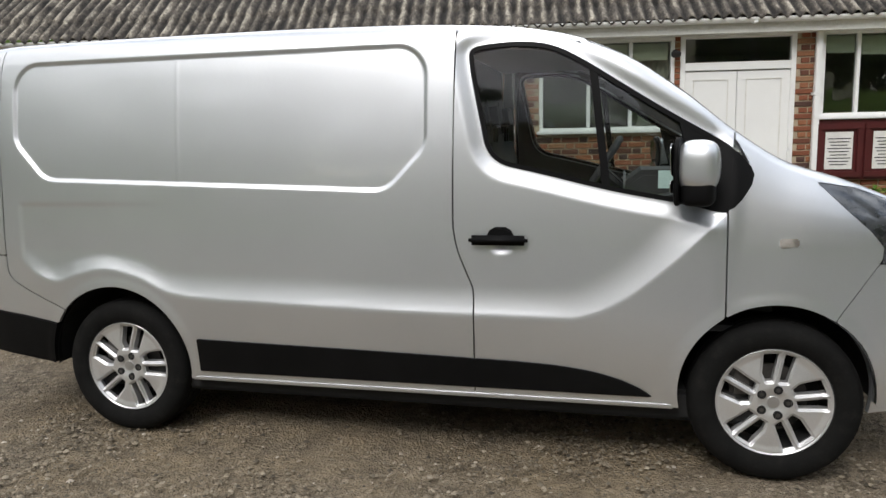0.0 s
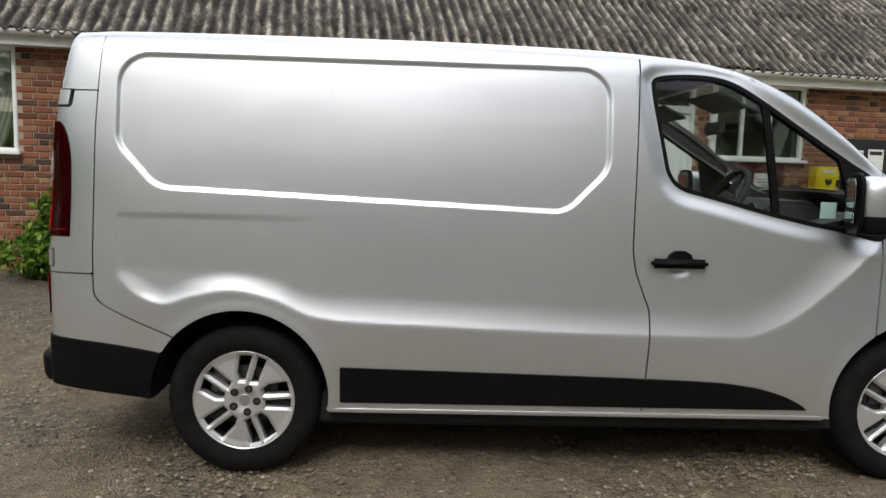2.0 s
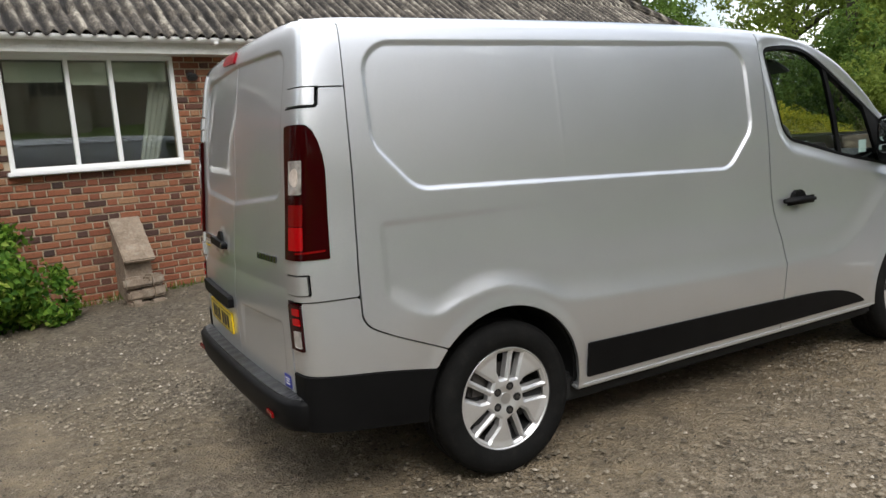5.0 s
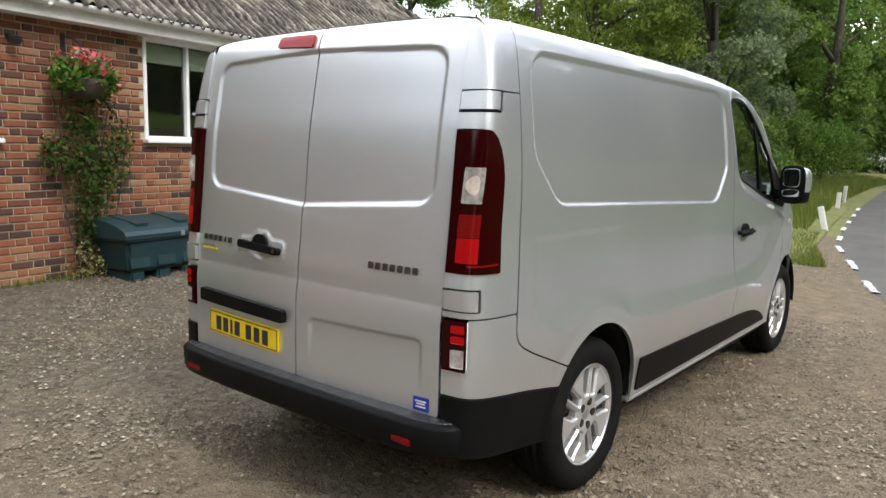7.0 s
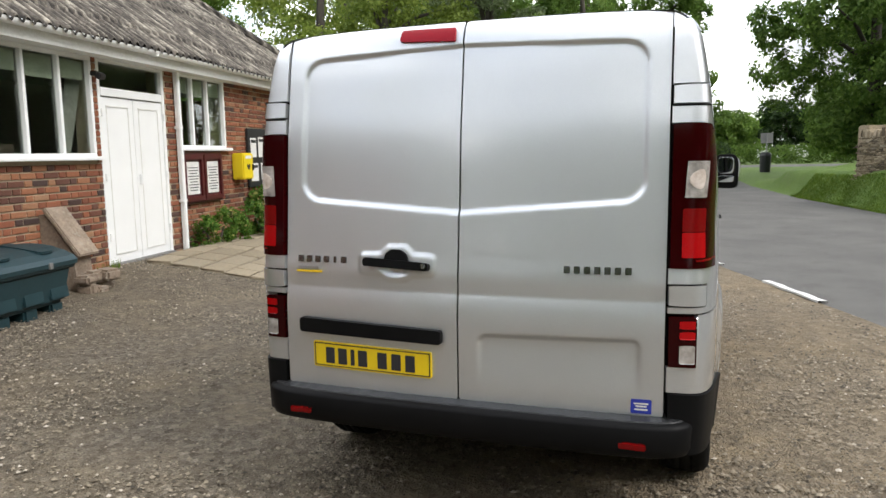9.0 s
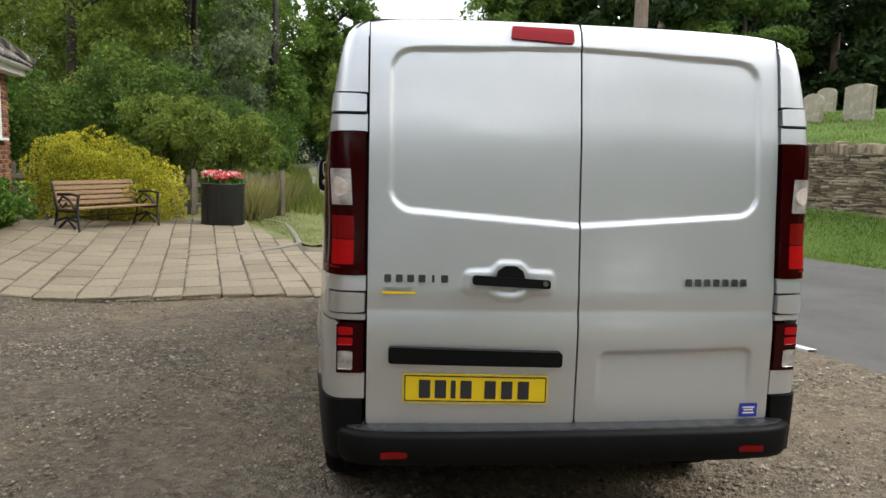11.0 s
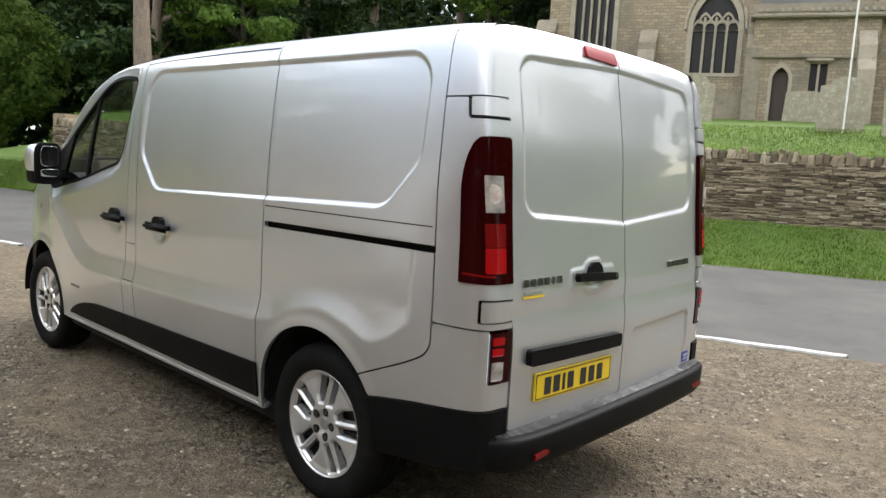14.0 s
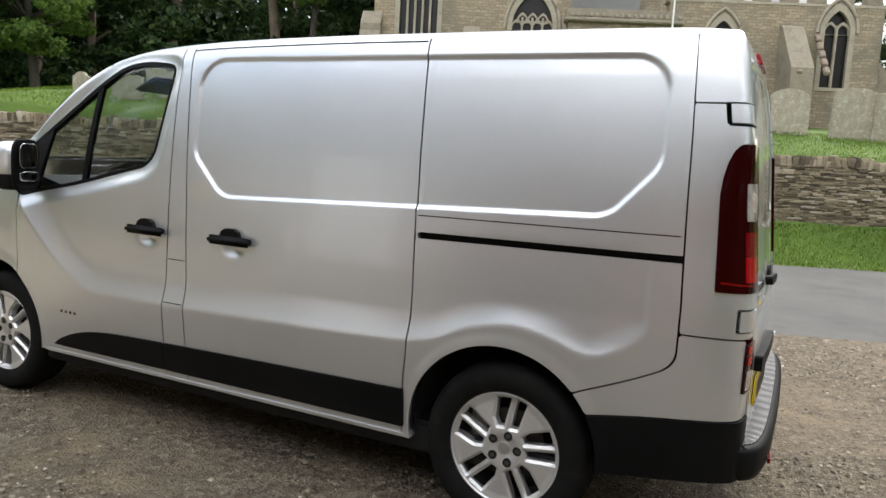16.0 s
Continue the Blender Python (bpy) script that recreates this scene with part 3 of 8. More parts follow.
for x0, x1, y0 in ((36, 38, -0.4), (40, 42, 0.0), (44, 46, 0.4), (48, 50, 0.8), (52, 54, 1.2)):
    bm = box_bm(x1 - x0, 0.14, 0.01, ((x0 + x1) / 2, y0, float(gz(x0, y0)) - 0.005))
    tagged(part("road_marking", bm, M["roadpaint"]), "white centre dash on the far road", "road marking", "dashes on the far road", "structure")


# ---- village hall ----
WALL_TOP = 2.74
OPEN = [(-8.8, -7.1, 1.46, 2.66), (-5.03, -3.3, 1.5, 2.66), (-1.65, 0.03, 1.53, 2.66), (0.1, 1.5, 0.24, 2.68), (1.8, 3.2, 1.64, 2.68), (5.16, 6.66, 1.58, 2.66)]
U0, U1 = -12.0, 7.05


def hall_thing(name, label, category, group="", kind="structure"):
    e = new(name)
    e.matrix_world = HALL
    return tagged(e, label, category, group, kind)


hall_wall = hall_thing("wall_north", "red-brown brick wall of the low village hall", "wall")
# backing wall with the openings cut through it
cuts_u = sorted({U0, U1, *(o[0] for o in OPEN), *(o[1] for o in OPEN)})
cuts_z = sorted({-0.3, WALL_TOP, *(o[2] for o in OPEN), *(o[3] for o in OPEN)})
bm = bmesh.new()
for a, b_ in zip(cuts_u, cuts_u[1:]):
    for c, d in zip(cuts_z, cuts_z[1:]):
        um, zm = (a + b_) / 2, (c + d) / 2
        if not any(o[0] < um < o[1] and o[2] < zm < o[3] for o in OPEN):
            box_bm(b_ - a, 0.24, d - c, (um, 0.132, c), bm=bm)
bmesh.ops.remove_doubles(bm, verts=bm.verts, dist=0.001)
part("mortar_backing", bm, M["mortar"], hall_wall)
for name, bm in (("side_wall", box_bm(0.25, 7.6, 3.0, (U1 - 0.125, 4.06, -0.3))), ("side_wall", box_bm(0.25, 7.6, 3.0, (U0 + 0.125, 4.06, -0.3))), ("back_wall", box_bm(U1 - U0, 0.25, 3.0, ((U0 + U1) / 2, 7.9, -0.3)))):
    part(name, bm, M["brick_isl"], hall_wall)
part("inner_floor", box_bm(U1 - U0 - 0.5, 7.4, 0.05, ((U0 + U1) / 2, 4.0, 0.2)), M["inside"], hall_wall)
part("inner_partition", box_bm(U1 - U0 - 0.5, 0.1, 2.5, ((U0 + U1) / 2, 3.4, 0.25)), M["inside"], hall_wall)
part("inner_ceiling", box_bm(U1 - U0 - 0.5, 7.4, 0.05, ((U0 + U1) / 2, 4.0, 2.76)), M["inside"], hall_wall)


# roof of corrugated sheets, hipped at its end
def roof_slope(name, depth, place_m, label):
    pitch, amp, rise = 0.146, 0.031, 0.74
    nu = int(20 / 0.0209)
    us = np.linspace(U0 - 0.3, U1 + 0.35, nu)
    course = 1.05
    vs = np.sort(np.concatenate([[0.0], np.arange(0.02, depth, 0.15), *([0.35 + k * course - 0.004, 0.35 + k * course + 0.004] for k in range(4))]))
    U, V = np.meshgrid(us, vs, indexing="ij")
    U = np.minimum(U, U1 + 0.35 - 0.7 * V)
    ph = 2 * np.pi * U / pitch
    wave = amp * np.where(np.cos(ph) > 0, np.abs(np.cos(ph)) ** 0.7, np.cos(ph))
    step = 0.034 * (1 - ((V + 0.7) % course) / course)
    wob = 0.012 * np.sin(U * 1.3 + V) + 0.008 * np.sin(U * 4.1 - 2 * V)
    Z = V * rise + wave + step + wob
    p = np.stack([U, V, Z], -1).reshape(-1, 3)
    g = np.arange(U.size).reshape(U.shape)
    f = np.stack([g[:-1, :-1], g[1:, :-1], g[1:, 1:], g[:-1, 1:]], -1).reshape(-1, 4)
    # lower lip
    k = len(p)
    lip = np.stack([us, 0 * us, Z[:, 0] - 0.022], -1)
    p = np.concatenate([p, lip])
    i0 = g[:-1, 0]
    j0 = k + np.arange(nu - 1)
    f = np.concatenate([f, np.stack([j0, j0 + 1, i0 + len(vs), i0], -1)])
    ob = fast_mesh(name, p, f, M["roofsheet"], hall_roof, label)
    ob.matrix_local = place_m
    return ob


hall_roof = hall_thing("hall_roof", "weathered corrugated grey roof with lichen", "roof")
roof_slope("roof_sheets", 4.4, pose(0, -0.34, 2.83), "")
# the hip end, and the back slope as plain sheets
mesh_ob("hip_slope", [(U1 + 0.4, -0.34, 2.84), (U1 + 0.4, 8.4, 2.84), (U1 - 2.7, 4.06, 6.09)], [(0, 1, 2)], M["roofsheet"], hall_roof)
mesh_ob("back_slope", [(U0 - 0.3, 8.4, 2.84), (U1 + 0.4, 8.4, 2.84), (U1 - 2.7, 4.06, 6.09), (U0 - 0.3, 4.06, 6.09)], [(0, 1, 2, 3)], M["roofsheet"], hall_roof)
part("ridge_cap", tube_bm([(U0 - 0.3, 4.06, 6.08), (U1 - 2.7, 4.06, 6.08)], 0.11, 10), M["roofsheet"], hall_roof)
part("hip_cap", tube_bm([(U1 - 2.7, 4.06, 6.1), (U1 + 0.38, -0.32, 2.88)], 0.1, 10), M["roofsheet"], hall_roof)

# gutter and fascia
gutter = hall_thing("gutter", "white plastic gutter and fascia under the eaves", "gutter")
part("fascia", box_bm(U1 - U0 + 0.4, 0.03, 0.17, ((U0 + U1) / 2 + 0.1, -0.2, 2.66)), M["whitepaint"], gutter)
part("soffit", box_bm(U1 - U0 + 0.4, 0.2, 0.02, ((U0 + U1) / 2 + 0.1, -0.09, 2.66)), M["whitepaint"], gutter)
prof = [(-0.055 * math.cos(a), -0.055 * math.sin(a)) for a in np.linspace(0, math.pi, 9)]
v, f = [], []
for x in (U0 - 0.25, U1 + 0.35):
    v += [(x, -0.275 + a, 2.82 + b_) for a, b_ in prof] + [(x, -0.275 + 0.9 * a, 2.823 + 0.9 * b_) for a, b_ in prof[::-1]]
k = len(v) // 2
f = [(i, (i + 1) % k, k + (i + 1) % k, k + i) for i in range(k)] + [tuple(range(k))[::-1], tuple(range(k, 2 * k))]
mesh_ob("gutter_trough", v, f, M["upvc"], gutter)
for u in (-10.2, -6.6, -2.9, 0.9, 4.6):
    part("gutter_bracket", box_bm(0.05, 0.13, 0.05, (u, -0.255, 2.755), 0.008), M["upvc"], gutter)


def window(name, u0, u1, z0, z1, lights, label):
    w = hall_thing(name, label, "window", "hall windows")
    fr = 0.045
    bm = bmesh.new()
    for a, b_, c, d in ((u0, u1, z0, z0 + fr), (u0, u1, z1 - fr, z1), (u0, u0 + fr, z0 + fr, z1 - fr), (u1 - fr, u1, z0 + fr, z1 - fr)):
        box_bm(b_ - a, 0.07, d - c, ((a + b_) / 2, 0.035, c), 0.006, bm)
    part("window_frame", bm, M["upvc"], w)
    edges = [u0 + fr + (u1 - u0 - 2 * fr) * t_ for t_ in lights]
    for i, (a, b_) in enumerate(zip(edges, edges[1:])):
        if i:
            part("mullion", box_bm(0.042, 0.065, z1 - z0 - 2 * fr, (a, 0.034, z0 + fr), 0.006), M["upvc"], w)
        pane = part("pane", box_bm(b_ - a - 0.03, 0.006, z1 - z0 - 2 * fr, ((a + b_) / 2, 0.05, z0 + fr)), M["winglass"], w)
        pane.visible_shadow = False
        part("blind", box_bm(b_ - a - 0.06, 0.01, 0.2 + 0.03 * (i % 2), ((a + b_) / 2, 0.075, z1 - fr - 0.22 - 0.03 * (i % 2))), M["blind"], w, "cream roller blind pulled part way down")
    part("window_sill", box_bm(u1 - u0 + 0.08, 0.12, 0.045, ((u0 + u1) / 2, -0.03, z0 - 0.035), 0.008), M["upvc"], w)
    # gathered curtain at one end
    v, f = [], []
    nn = 14
    for zz, lean in ((z0 + 0.02, 0.34), (z0 + 0.5, 0.22), (z1 - 0.1, 0.1)):
        for i in range(nn):
            v.append((u1 - 0.1 - lean + 0.34 * (i / nn) * (1 - lean), 0.17 + 0.02 * math.sin(i * 2.1), zz))
    for r_ in range(2):
        for i in range(nn - 1):
            f.append((r_ * nn + i, r_ * nn + i + 1, (r_ + 1) * nn + i + 1, (r_ + 1) * nn + i))
    mesh_ob("curtain", v, f, M["curtain"], w, "drawn-back pale curtain", True)
    return w


window("window_1", *OPEN[0], (0, 0.36, 0.68, 1), "white-framed three-light window with cream blinds")
window("window_2", *OPEN[1], (0, 0.36, 0.62, 1), "white-framed three-light window beside the rose")
window("window_3", *OPEN[2], (0, 0.36, 0.69, 1), "white-framed three-light window over the grit bin")
window("window_4", *OPEN[4], (0, 0.3, 0.63, 1), "white-framed window above the notice board")
window("window_5", *OPEN[5], (0, 0.34, 0.67, 1), "white-framed window near the hall corner")

# double door with transom light
door = hall_thing("door_1", "white double door, shut, with a dark transom light", "door")
u0, u1, z0, z1 = OPEN[3]
bm = bmesh.new()
for a, b_, c, d in ((u0, u0 + 0.06, z0, z1), (u1 - 0.06, u1, z0, z1), (u0 + 0.06, u1 - 0.06, z1 - 0.05, z1), (u0 + 0.06, u1 - 0.06, 2.24, 2.34)):
    box_bm(b_ - a, 0.08, d - c, ((a + b_) / 2, 0.04, c), 0.006, bm)
part("door_frame", bm, M["upvc"], door)
pane = part("pane", box_bm(u1 - u0 - 0.1, 0.006, 0.3, ((u0 + u1) / 2, 0.05, 2.34)), M["winglass"], door)
pane.visible_shadow = False
for s, a, b_ in ((-1, u0 + 0.06, (u0 + u1) / 2 - 0.004), (1, (u0 + u1) / 2 + 0.004, u1 - 0.06)):
    leaf = part("door_leaf", box_bm(b_ - a, 0.05, 2.24 - z0 - 0.03, ((a + b_) / 2, 0.045, z0 + 0.02), 0.006), M["upvc"], door)
    bm = bmesh.new()
    for c0, c1, d0, d1 in ((a + 0.1, b_ - 0.1, z0 + 0.12, z0 + 0.135), (a + 0.1, b_ - 0.1, 2.12, 2.135), (a + 0.1, a + 0.115, z0 + 0.135, 2.12), (b_ - 0.115, b_ - 0.1, z0 + 0.135, 2.12)):
        box_bm(c1 - c0, 0.012, d1 - d0, ((c0 + c1) / 2, 0.017, d0), 0.004, bm)
    part("panel_beading", bm, M["whitepaint"], leaf)
    for zz in (z0 + 0.3, 1.25, 2.0):
        part("hinge", box_bm(0.03, 0.03, 0.09, ((u0 + 0.05) if s < 0 else (u1 - 0.05), -0.008, zz), 0.005), M["upvc"], leaf)
part("door_handle", box_bm(0.03, 0.05, 0.13, ((u0 + u1) / 2 + 0.05, 0.0, 1.18), 0.008), M["upvc"], door)
part("threshold", box_bm(u1 - u0, 0.14, 0.05, ((u0 + u1) / 2, 0.03, z0 - 0.03), 0.008), M["lead"], door)

# downpipe
pipe = hall_thing("downpipe", "square white downpipe beside the door", "pipe", kind="")
part("pipe", box_bm(0.07, 0.07, 2.5, (1.74, -0.05, 0.2), 0.01), M["upvc"], pipe)
for zz in (0.9, 1.9):
    part("pipe_clip", box_bm(0.11, 0.08, 0.04, (1.74, -0.045, zz), 0.006), M["upvc"], pipe)


def hung(name, u, v_, z, label, category, group="", rz=0):
    e = new(name)
    e.matrix_world = HALL @ pose(u, v_, z, 0, 0, rz)
    return tagged(e, label, category, group)


# notice board
nb = hung("notice_board", 2.32, -0.03, 0.86, "maroon wooden two-door notice board with pinned papers", "notice board")
part("back_panel", box_bm(1.16, 0.04, 0.74, (0, 0.0, 0)), M["maroon"], nb)
for s in (-1, 1):
    bm = bmesh.new()
    for a, b_, c, d in ((-0.27, 0.27, 0.03, 0.1), (-0.27, 0.27, 0.62, 0.69), (-0.27, -0.21, 0.1, 0.62), (0.21, 0.27, 0.1, 0.62)):
        box_bm(b_ - a, 0.03, d - c, (s * 0.285 + (a + b_) / 2, -0.036, c), 0.005, bm)
    fr_ = part("door_frame", bm, M["maroon"], nb)
    part("notice", box_bm(0.33, 0.004, 0.46, (s * 0.285, -0.0235, 0.13)), M["paper"], fr_)
    bm = bmesh.new()
    for k in range(9):
        box_bm(0.2 + 0.08 * ((k * 7) % 3) / 2, 0.003, 0.012, (s * 0.285, -0.0265, 0.18 + 0.04 * k), bm=bm)
    part("print_lines", bm, M["ink"], fr_)
# yellow cabinet
aed = hung("defibrillator_cabinet", 3.5, -0.11, 1.15, "yellow metal emergency cabinet on the brick wall", "cabinet")
part("case", box_bm(0.36, 0.2, 0.42, (0, 0, 0), 0.02), M["yellow"], aed)
bm = bmesh.new()
v = [bm.verts.new((0.06 * 16 * math.sin(t_) ** 3 / 16, -0.103, 0.2 + 0.06 * (13 * math.cos(t_) - 5 * math.cos(2 * t_) - 2 * math.cos(3 * t_) - math.cos(4 * t_)) / 16)) for t_ in np.linspace(0, 2 * math.pi, 24, endpoint=False)]
bm.faces.new(v)
part("heart_mark", bm, M["blackboard"], aed)
part("light_panel", box_bm(0.2, 0.006, 0.05, (0, -0.102, 0.33)), M["paper"], aed)
part("handle", box_bm(0.03, 0.03, 0.1, (0.14, -0.11, 0.14), 0.006), M["iron"], aed)
bb = hung("poster_board", 4.25, -0.03, 1.0, "black framed poster board with leaflets", "notice board")
part("board", box_bm(0.8, 0.04, 0.98, (0, 0, 0), 0.01), M["blackboard"], bb)
for k, (x, z, w_, h_) in enumerate(((-0.2, 0.5, 0.22, 0.32), (0.12, 0.5, 0.26, 0.34), (-0.18, 0.1, 0.28, 0.3), (0.18, 0.12, 0.22, 0.28))):
    part("leaflet", box_bm(w_, 0.003, h_, (x, -0.0225, z)), M["paper"], bb)
    part("leaflet_heading", box_bm(w_ * 0.8, 0.002, 0.05, (x, -0.0255, z + h_ - 0.08)), M["ink"], bb)
# wall lamps
for u, z in ((-3.14, 2.38), (0.02, 2.4), (4.75, 2.35)):
    wlamp = hung("wall_lamp", u, 0.0, z, "small black floodlight under the eaves", "lamp", "wall lamps")
    part("bracket", box_bm(0.05, 0.08, 0.05, (0, -0.04, 0.05), 0.006), M["iron"], wlamp)
    part("lamp_head", box_bm(0.11, 0.07, 0.07, (0, -0.1, 0.01), 0.012, rot=(25, 0, 0)), M["iron"], wlamp)


# grit bin
def grit_bin():
    e = hung("grit_bin", -1.97, -0.42, 0.12, "dark green plastic grit bin with hinged domed lid", "bin")
    bm = bmesh.new()
    lo = [(-0.44, -0.24), (0.44, -0.24), (0.44, 0.25), (-0.44, 0.25)]
    hi = [(-0.5, -0.29), (0.5, -0.29), (0.5, 0.29), (-0.5, 0.29)]
    a = [bm.verts.new((x, y, 0.05)) for x, y in lo]
    b2 = [bm.verts.new((x, y, 0.4)) for x, y in hi]
    bm.faces.new(a[::-1]), bm.faces.new(b2)
    for i in range(4):
        bm.faces.new((a[i], a[(i + 1) % 4], b2[(i + 1) % 4], b2[i]))
    bmesh.ops.bevel(bm, geom=list(bm.edges), offset=0.035, segments=3, affect="EDGES")
    part("tub", bm, M["binplastic"], e, smooth=False)
    part("tub_rim", box_bm(1.05, 0.63, 0.045, (0, 0, 0.375), 0.015), M["binplastic"], e)
    for x in (-0.33, 0.0, 0.33):
        part("foot", box_bm(0.17, 0.46, 0.13, (x, 0, -0.06), 0.02), M["binplastic"], e)
        part("tub_panel", box_bm(0.24, 0.02, 0.22, (x, -0.268, 0.1), 0.008, rot=(-8, 0, 0)), M["binplastic"], e)
    dome = [(-0.33, 0.41), (-0.335, 0.45), (-0.3, 0.49), (-0.2, 0.535), (-0.06, 0.57), (0.1, 0.59), (0.24, 0.595), (0.3, 0.585), (0.32, 0.56), (0.32, 0.41)]
    lid_ob = part("lid", prism_bm(dome, 1.08, pose(0.54, 0, 0, 0, 0, 90), bevel=0.018), M["binplastic"], e)
    for x in (-0.26, 0.26):
        part("lid_rib", box_bm(0.16, 0.46, 0.03, (x, 0.0, 0.555), 0.012, rot=(8, 0, 0)), M["binplastic"], lid_ob)
    part("hasp", box_bm(0.05, 0.02, 0.06, (0.16, -0.335, 0.4), 0.005), M["lead"], e, "small pale hasp")


grit_bin()


# sloping brick and stone wall stubs
def wall_stub(u, h, label):
    e = hung("wall_stub", u, 0.0, 0.05, label, "buttress", "old wall stubs")
    prof_ = [(0.0, -0.1), (0.0, h), (-0.06, h), (-0.36, 0.5), (-0.4, -0.1)]
    part("stub_core", prism_bm([(x, z) for x, z in prof_], 0.28, pose(0.14, 0, 0, 0, 0, 90), bevel=0.02), M["stonebutt"], e)
    lean_ = math.degrees(math.atan2(h - 0.5, 0.3))
    part("sloping_slab", box_bm(0.32, 0.62, 0.05, (0, -0.23, (h + 0.5) / 2), 0.012, rot=(lean_, 0, 0)), M["stonebutt"], e, "worn sloping slab")
    rs_ = random.Random(int(u * 100))
    for k in range(9):
        w_, h_ = rs_.uniform(0.13, 0.2), rs_.uniform(0.07, 0.13)
        part("rubble_stone", box_bm(w_, rs_.uniform(0.12, 0.2), h_, (-0.13 + 0.13 * (k % 3) + rs_.uniform(-0.02, 0.02), -0.47 - rs_.uniform(0, 0.08), -0.06 + 0.125 * (k // 3)), 0.025, rot=(rs_.uniform(-6, 6), 0, rs_.uniform(-12, 12))), M["stonebutt"], e)


wall_stub(-0.85, 0.9, "broken brick and stone stub beside the door")
wall_stub(-4.05, 0.8, "broken stone stub under the window")


# ---- van ----
m, n, l, b = node_mat("silver_paint")
fl = noise_node(n, l, 900, 1, 0.5)
bigv = noise_node(n, l, 1.3, 4, 0.6)
col = mixed(n, l, ramp(n, l, fl.outputs["Fac"], [(0.35, (0.6, 0.618, 0.638)), (0.65, (0.745, 0.767, 0.792))]), ramp(n, l, bigv.outputs["Fac"], [(0.3, (0.95, 0.95, 0.95)), (0.7, (1.03, 1.03, 1.03))]), 1.0, "MULTIPLY")
l.new(col, b.inputs["Base Color"])
b.inputs["Metallic"].default_value, b.inputs["Roughness"].default_value = 0.84, 0.37
b.inputs["Coat Weight"].default_value, b.inputs["Coat Roughness"].default_value = 1.0, 0.02
bumped(n, l, b, fl.outputs["Fac"], 0.02, 0.001)
M["silver"] = m
M["plastic"] = surface("black_plastic", (0.003, 0.003, 0.0033), (0.007, 0.007, 0.0073), 0.5, 4, 300, bump=0.12, dist=0.001, spec=0.1)
# Paler than the bumper: wear, with the sky's sheen put in the colour.
M["worn_sheen_plastic"] = surface("worn_sheen_black_plastic", (0.009, 0.0094, 0.0102), (0.022, 0.0228, 0.0245), 0.42, 6, 120, bump=0.15)
M["tyre"] = surface("tyre_rubber", (0.005, 0.005, 0.005), (0.011, 0.011, 0.0105), 0.8, 8, 120, bump=0.2, stain=(0.05, 0.045, 0.04), stain_amt=0.15, dist=0.002, spec=0.1)
M["alloy"] = surface("alloy_wheel", (0.56, 0.56, 0.56), (0.7, 0.7, 0.7), 0.3, 6, 200, metal=0.65, bump=0.02, coat=0.4)
M["steel_light"] = plain("badge_silver", (0.5, 0.5, 0.5), 0.3, 0.8)
# Barrel coloured dark, so shade inside the slots is in the colour.
M["rim_shade"] = plain("rim_inside", (0.03, 0.03, 0.031), 0.5, 0.3)
M["chrome"] = plain("chrome", (0.2, 0.2, 0.205), 0.25, 1.0)
M["steel"] = surface("brake_steel", (0.04, 0.037, 0.034), (0.09, 0.083, 0.078), 0.6, 12, 120, metal=0.6)
M["cavity"] = plain("cavity_black", (0.006, 0.006, 0.006), 0.9)
M["carglass"] = glass_mat("van_glass", (0.74, 0.79, 0.765))
M["mirrorglass"] = plain("mirror_glass", (0.6, 0.61, 0.62), 0.02, 1.0, var=0.0, bump=0)
M["trim"] = surface("cab_trim", (0.018, 0.018, 0.02), (0.04, 0.04, 0.043), 0.7, 5, 150)
M["trim_grey"] = surface("cab_trim_grey", (0.1, 0.105, 0.11), (0.17, 0.175, 0.18), 0.7, 5, 150)
M["red_dark"] = plain("lamp_dark_red", (0.02, 0.0005, 0.001), 0.1, coat=0.0, spec=0.16, var=0.2, bump=0)
M["red_lit"] = plain("lamp_red", (0.33, 0.0012, 0.003), 0.25, coat=0.1, spec=0.25, var=0.15, bump=0.0)
M["red_mid"] = plain("lamp_mid_red", (0.15, 0.001, 0.0015), 0.25, coat=0.1, spec=0.25, var=0.15, bump=0)
M["red_high"] = plain("lamp_high_red", (0.27, 0.004, 0.012), 0.25, coat=0.1, spec=0.25, var=0.1, bump=0)
M["lamp_clear"] = surface("lamp_clear", (0.12, 0.1, 0.09), (0.72, 0.68, 0.64), 0.15, 14, 26, metal=0.3, bump=0.5, coat=0.6)
M["lamp_bulb"] = surface("lamp_bulb", (0.34, 0.25, 0.19), (0.8, 0.73, 0.67), 0.15, 20, 30, bump=0.2, coat=0.5)
M["plate"] = plain("number_plate_yellow", (0.78, 0.55, 0.005), 0.35, coat=0.5, var=0.04)
M["sticker_blue"] = plain("sticker_blue", (0.02, 0.035, 0.3), 0.4)
M["sticker_pale"] = plain("sticker_pale", (0.55, 0.7, 0.68), 0.5)
M["headlamp"] = surface("headlamp", (0.01, 0.011, 0.012), (0.15, 0.16, 0.17), 0.12, 7, 30, metal=0.5, bump=0.1, coat=1.0)


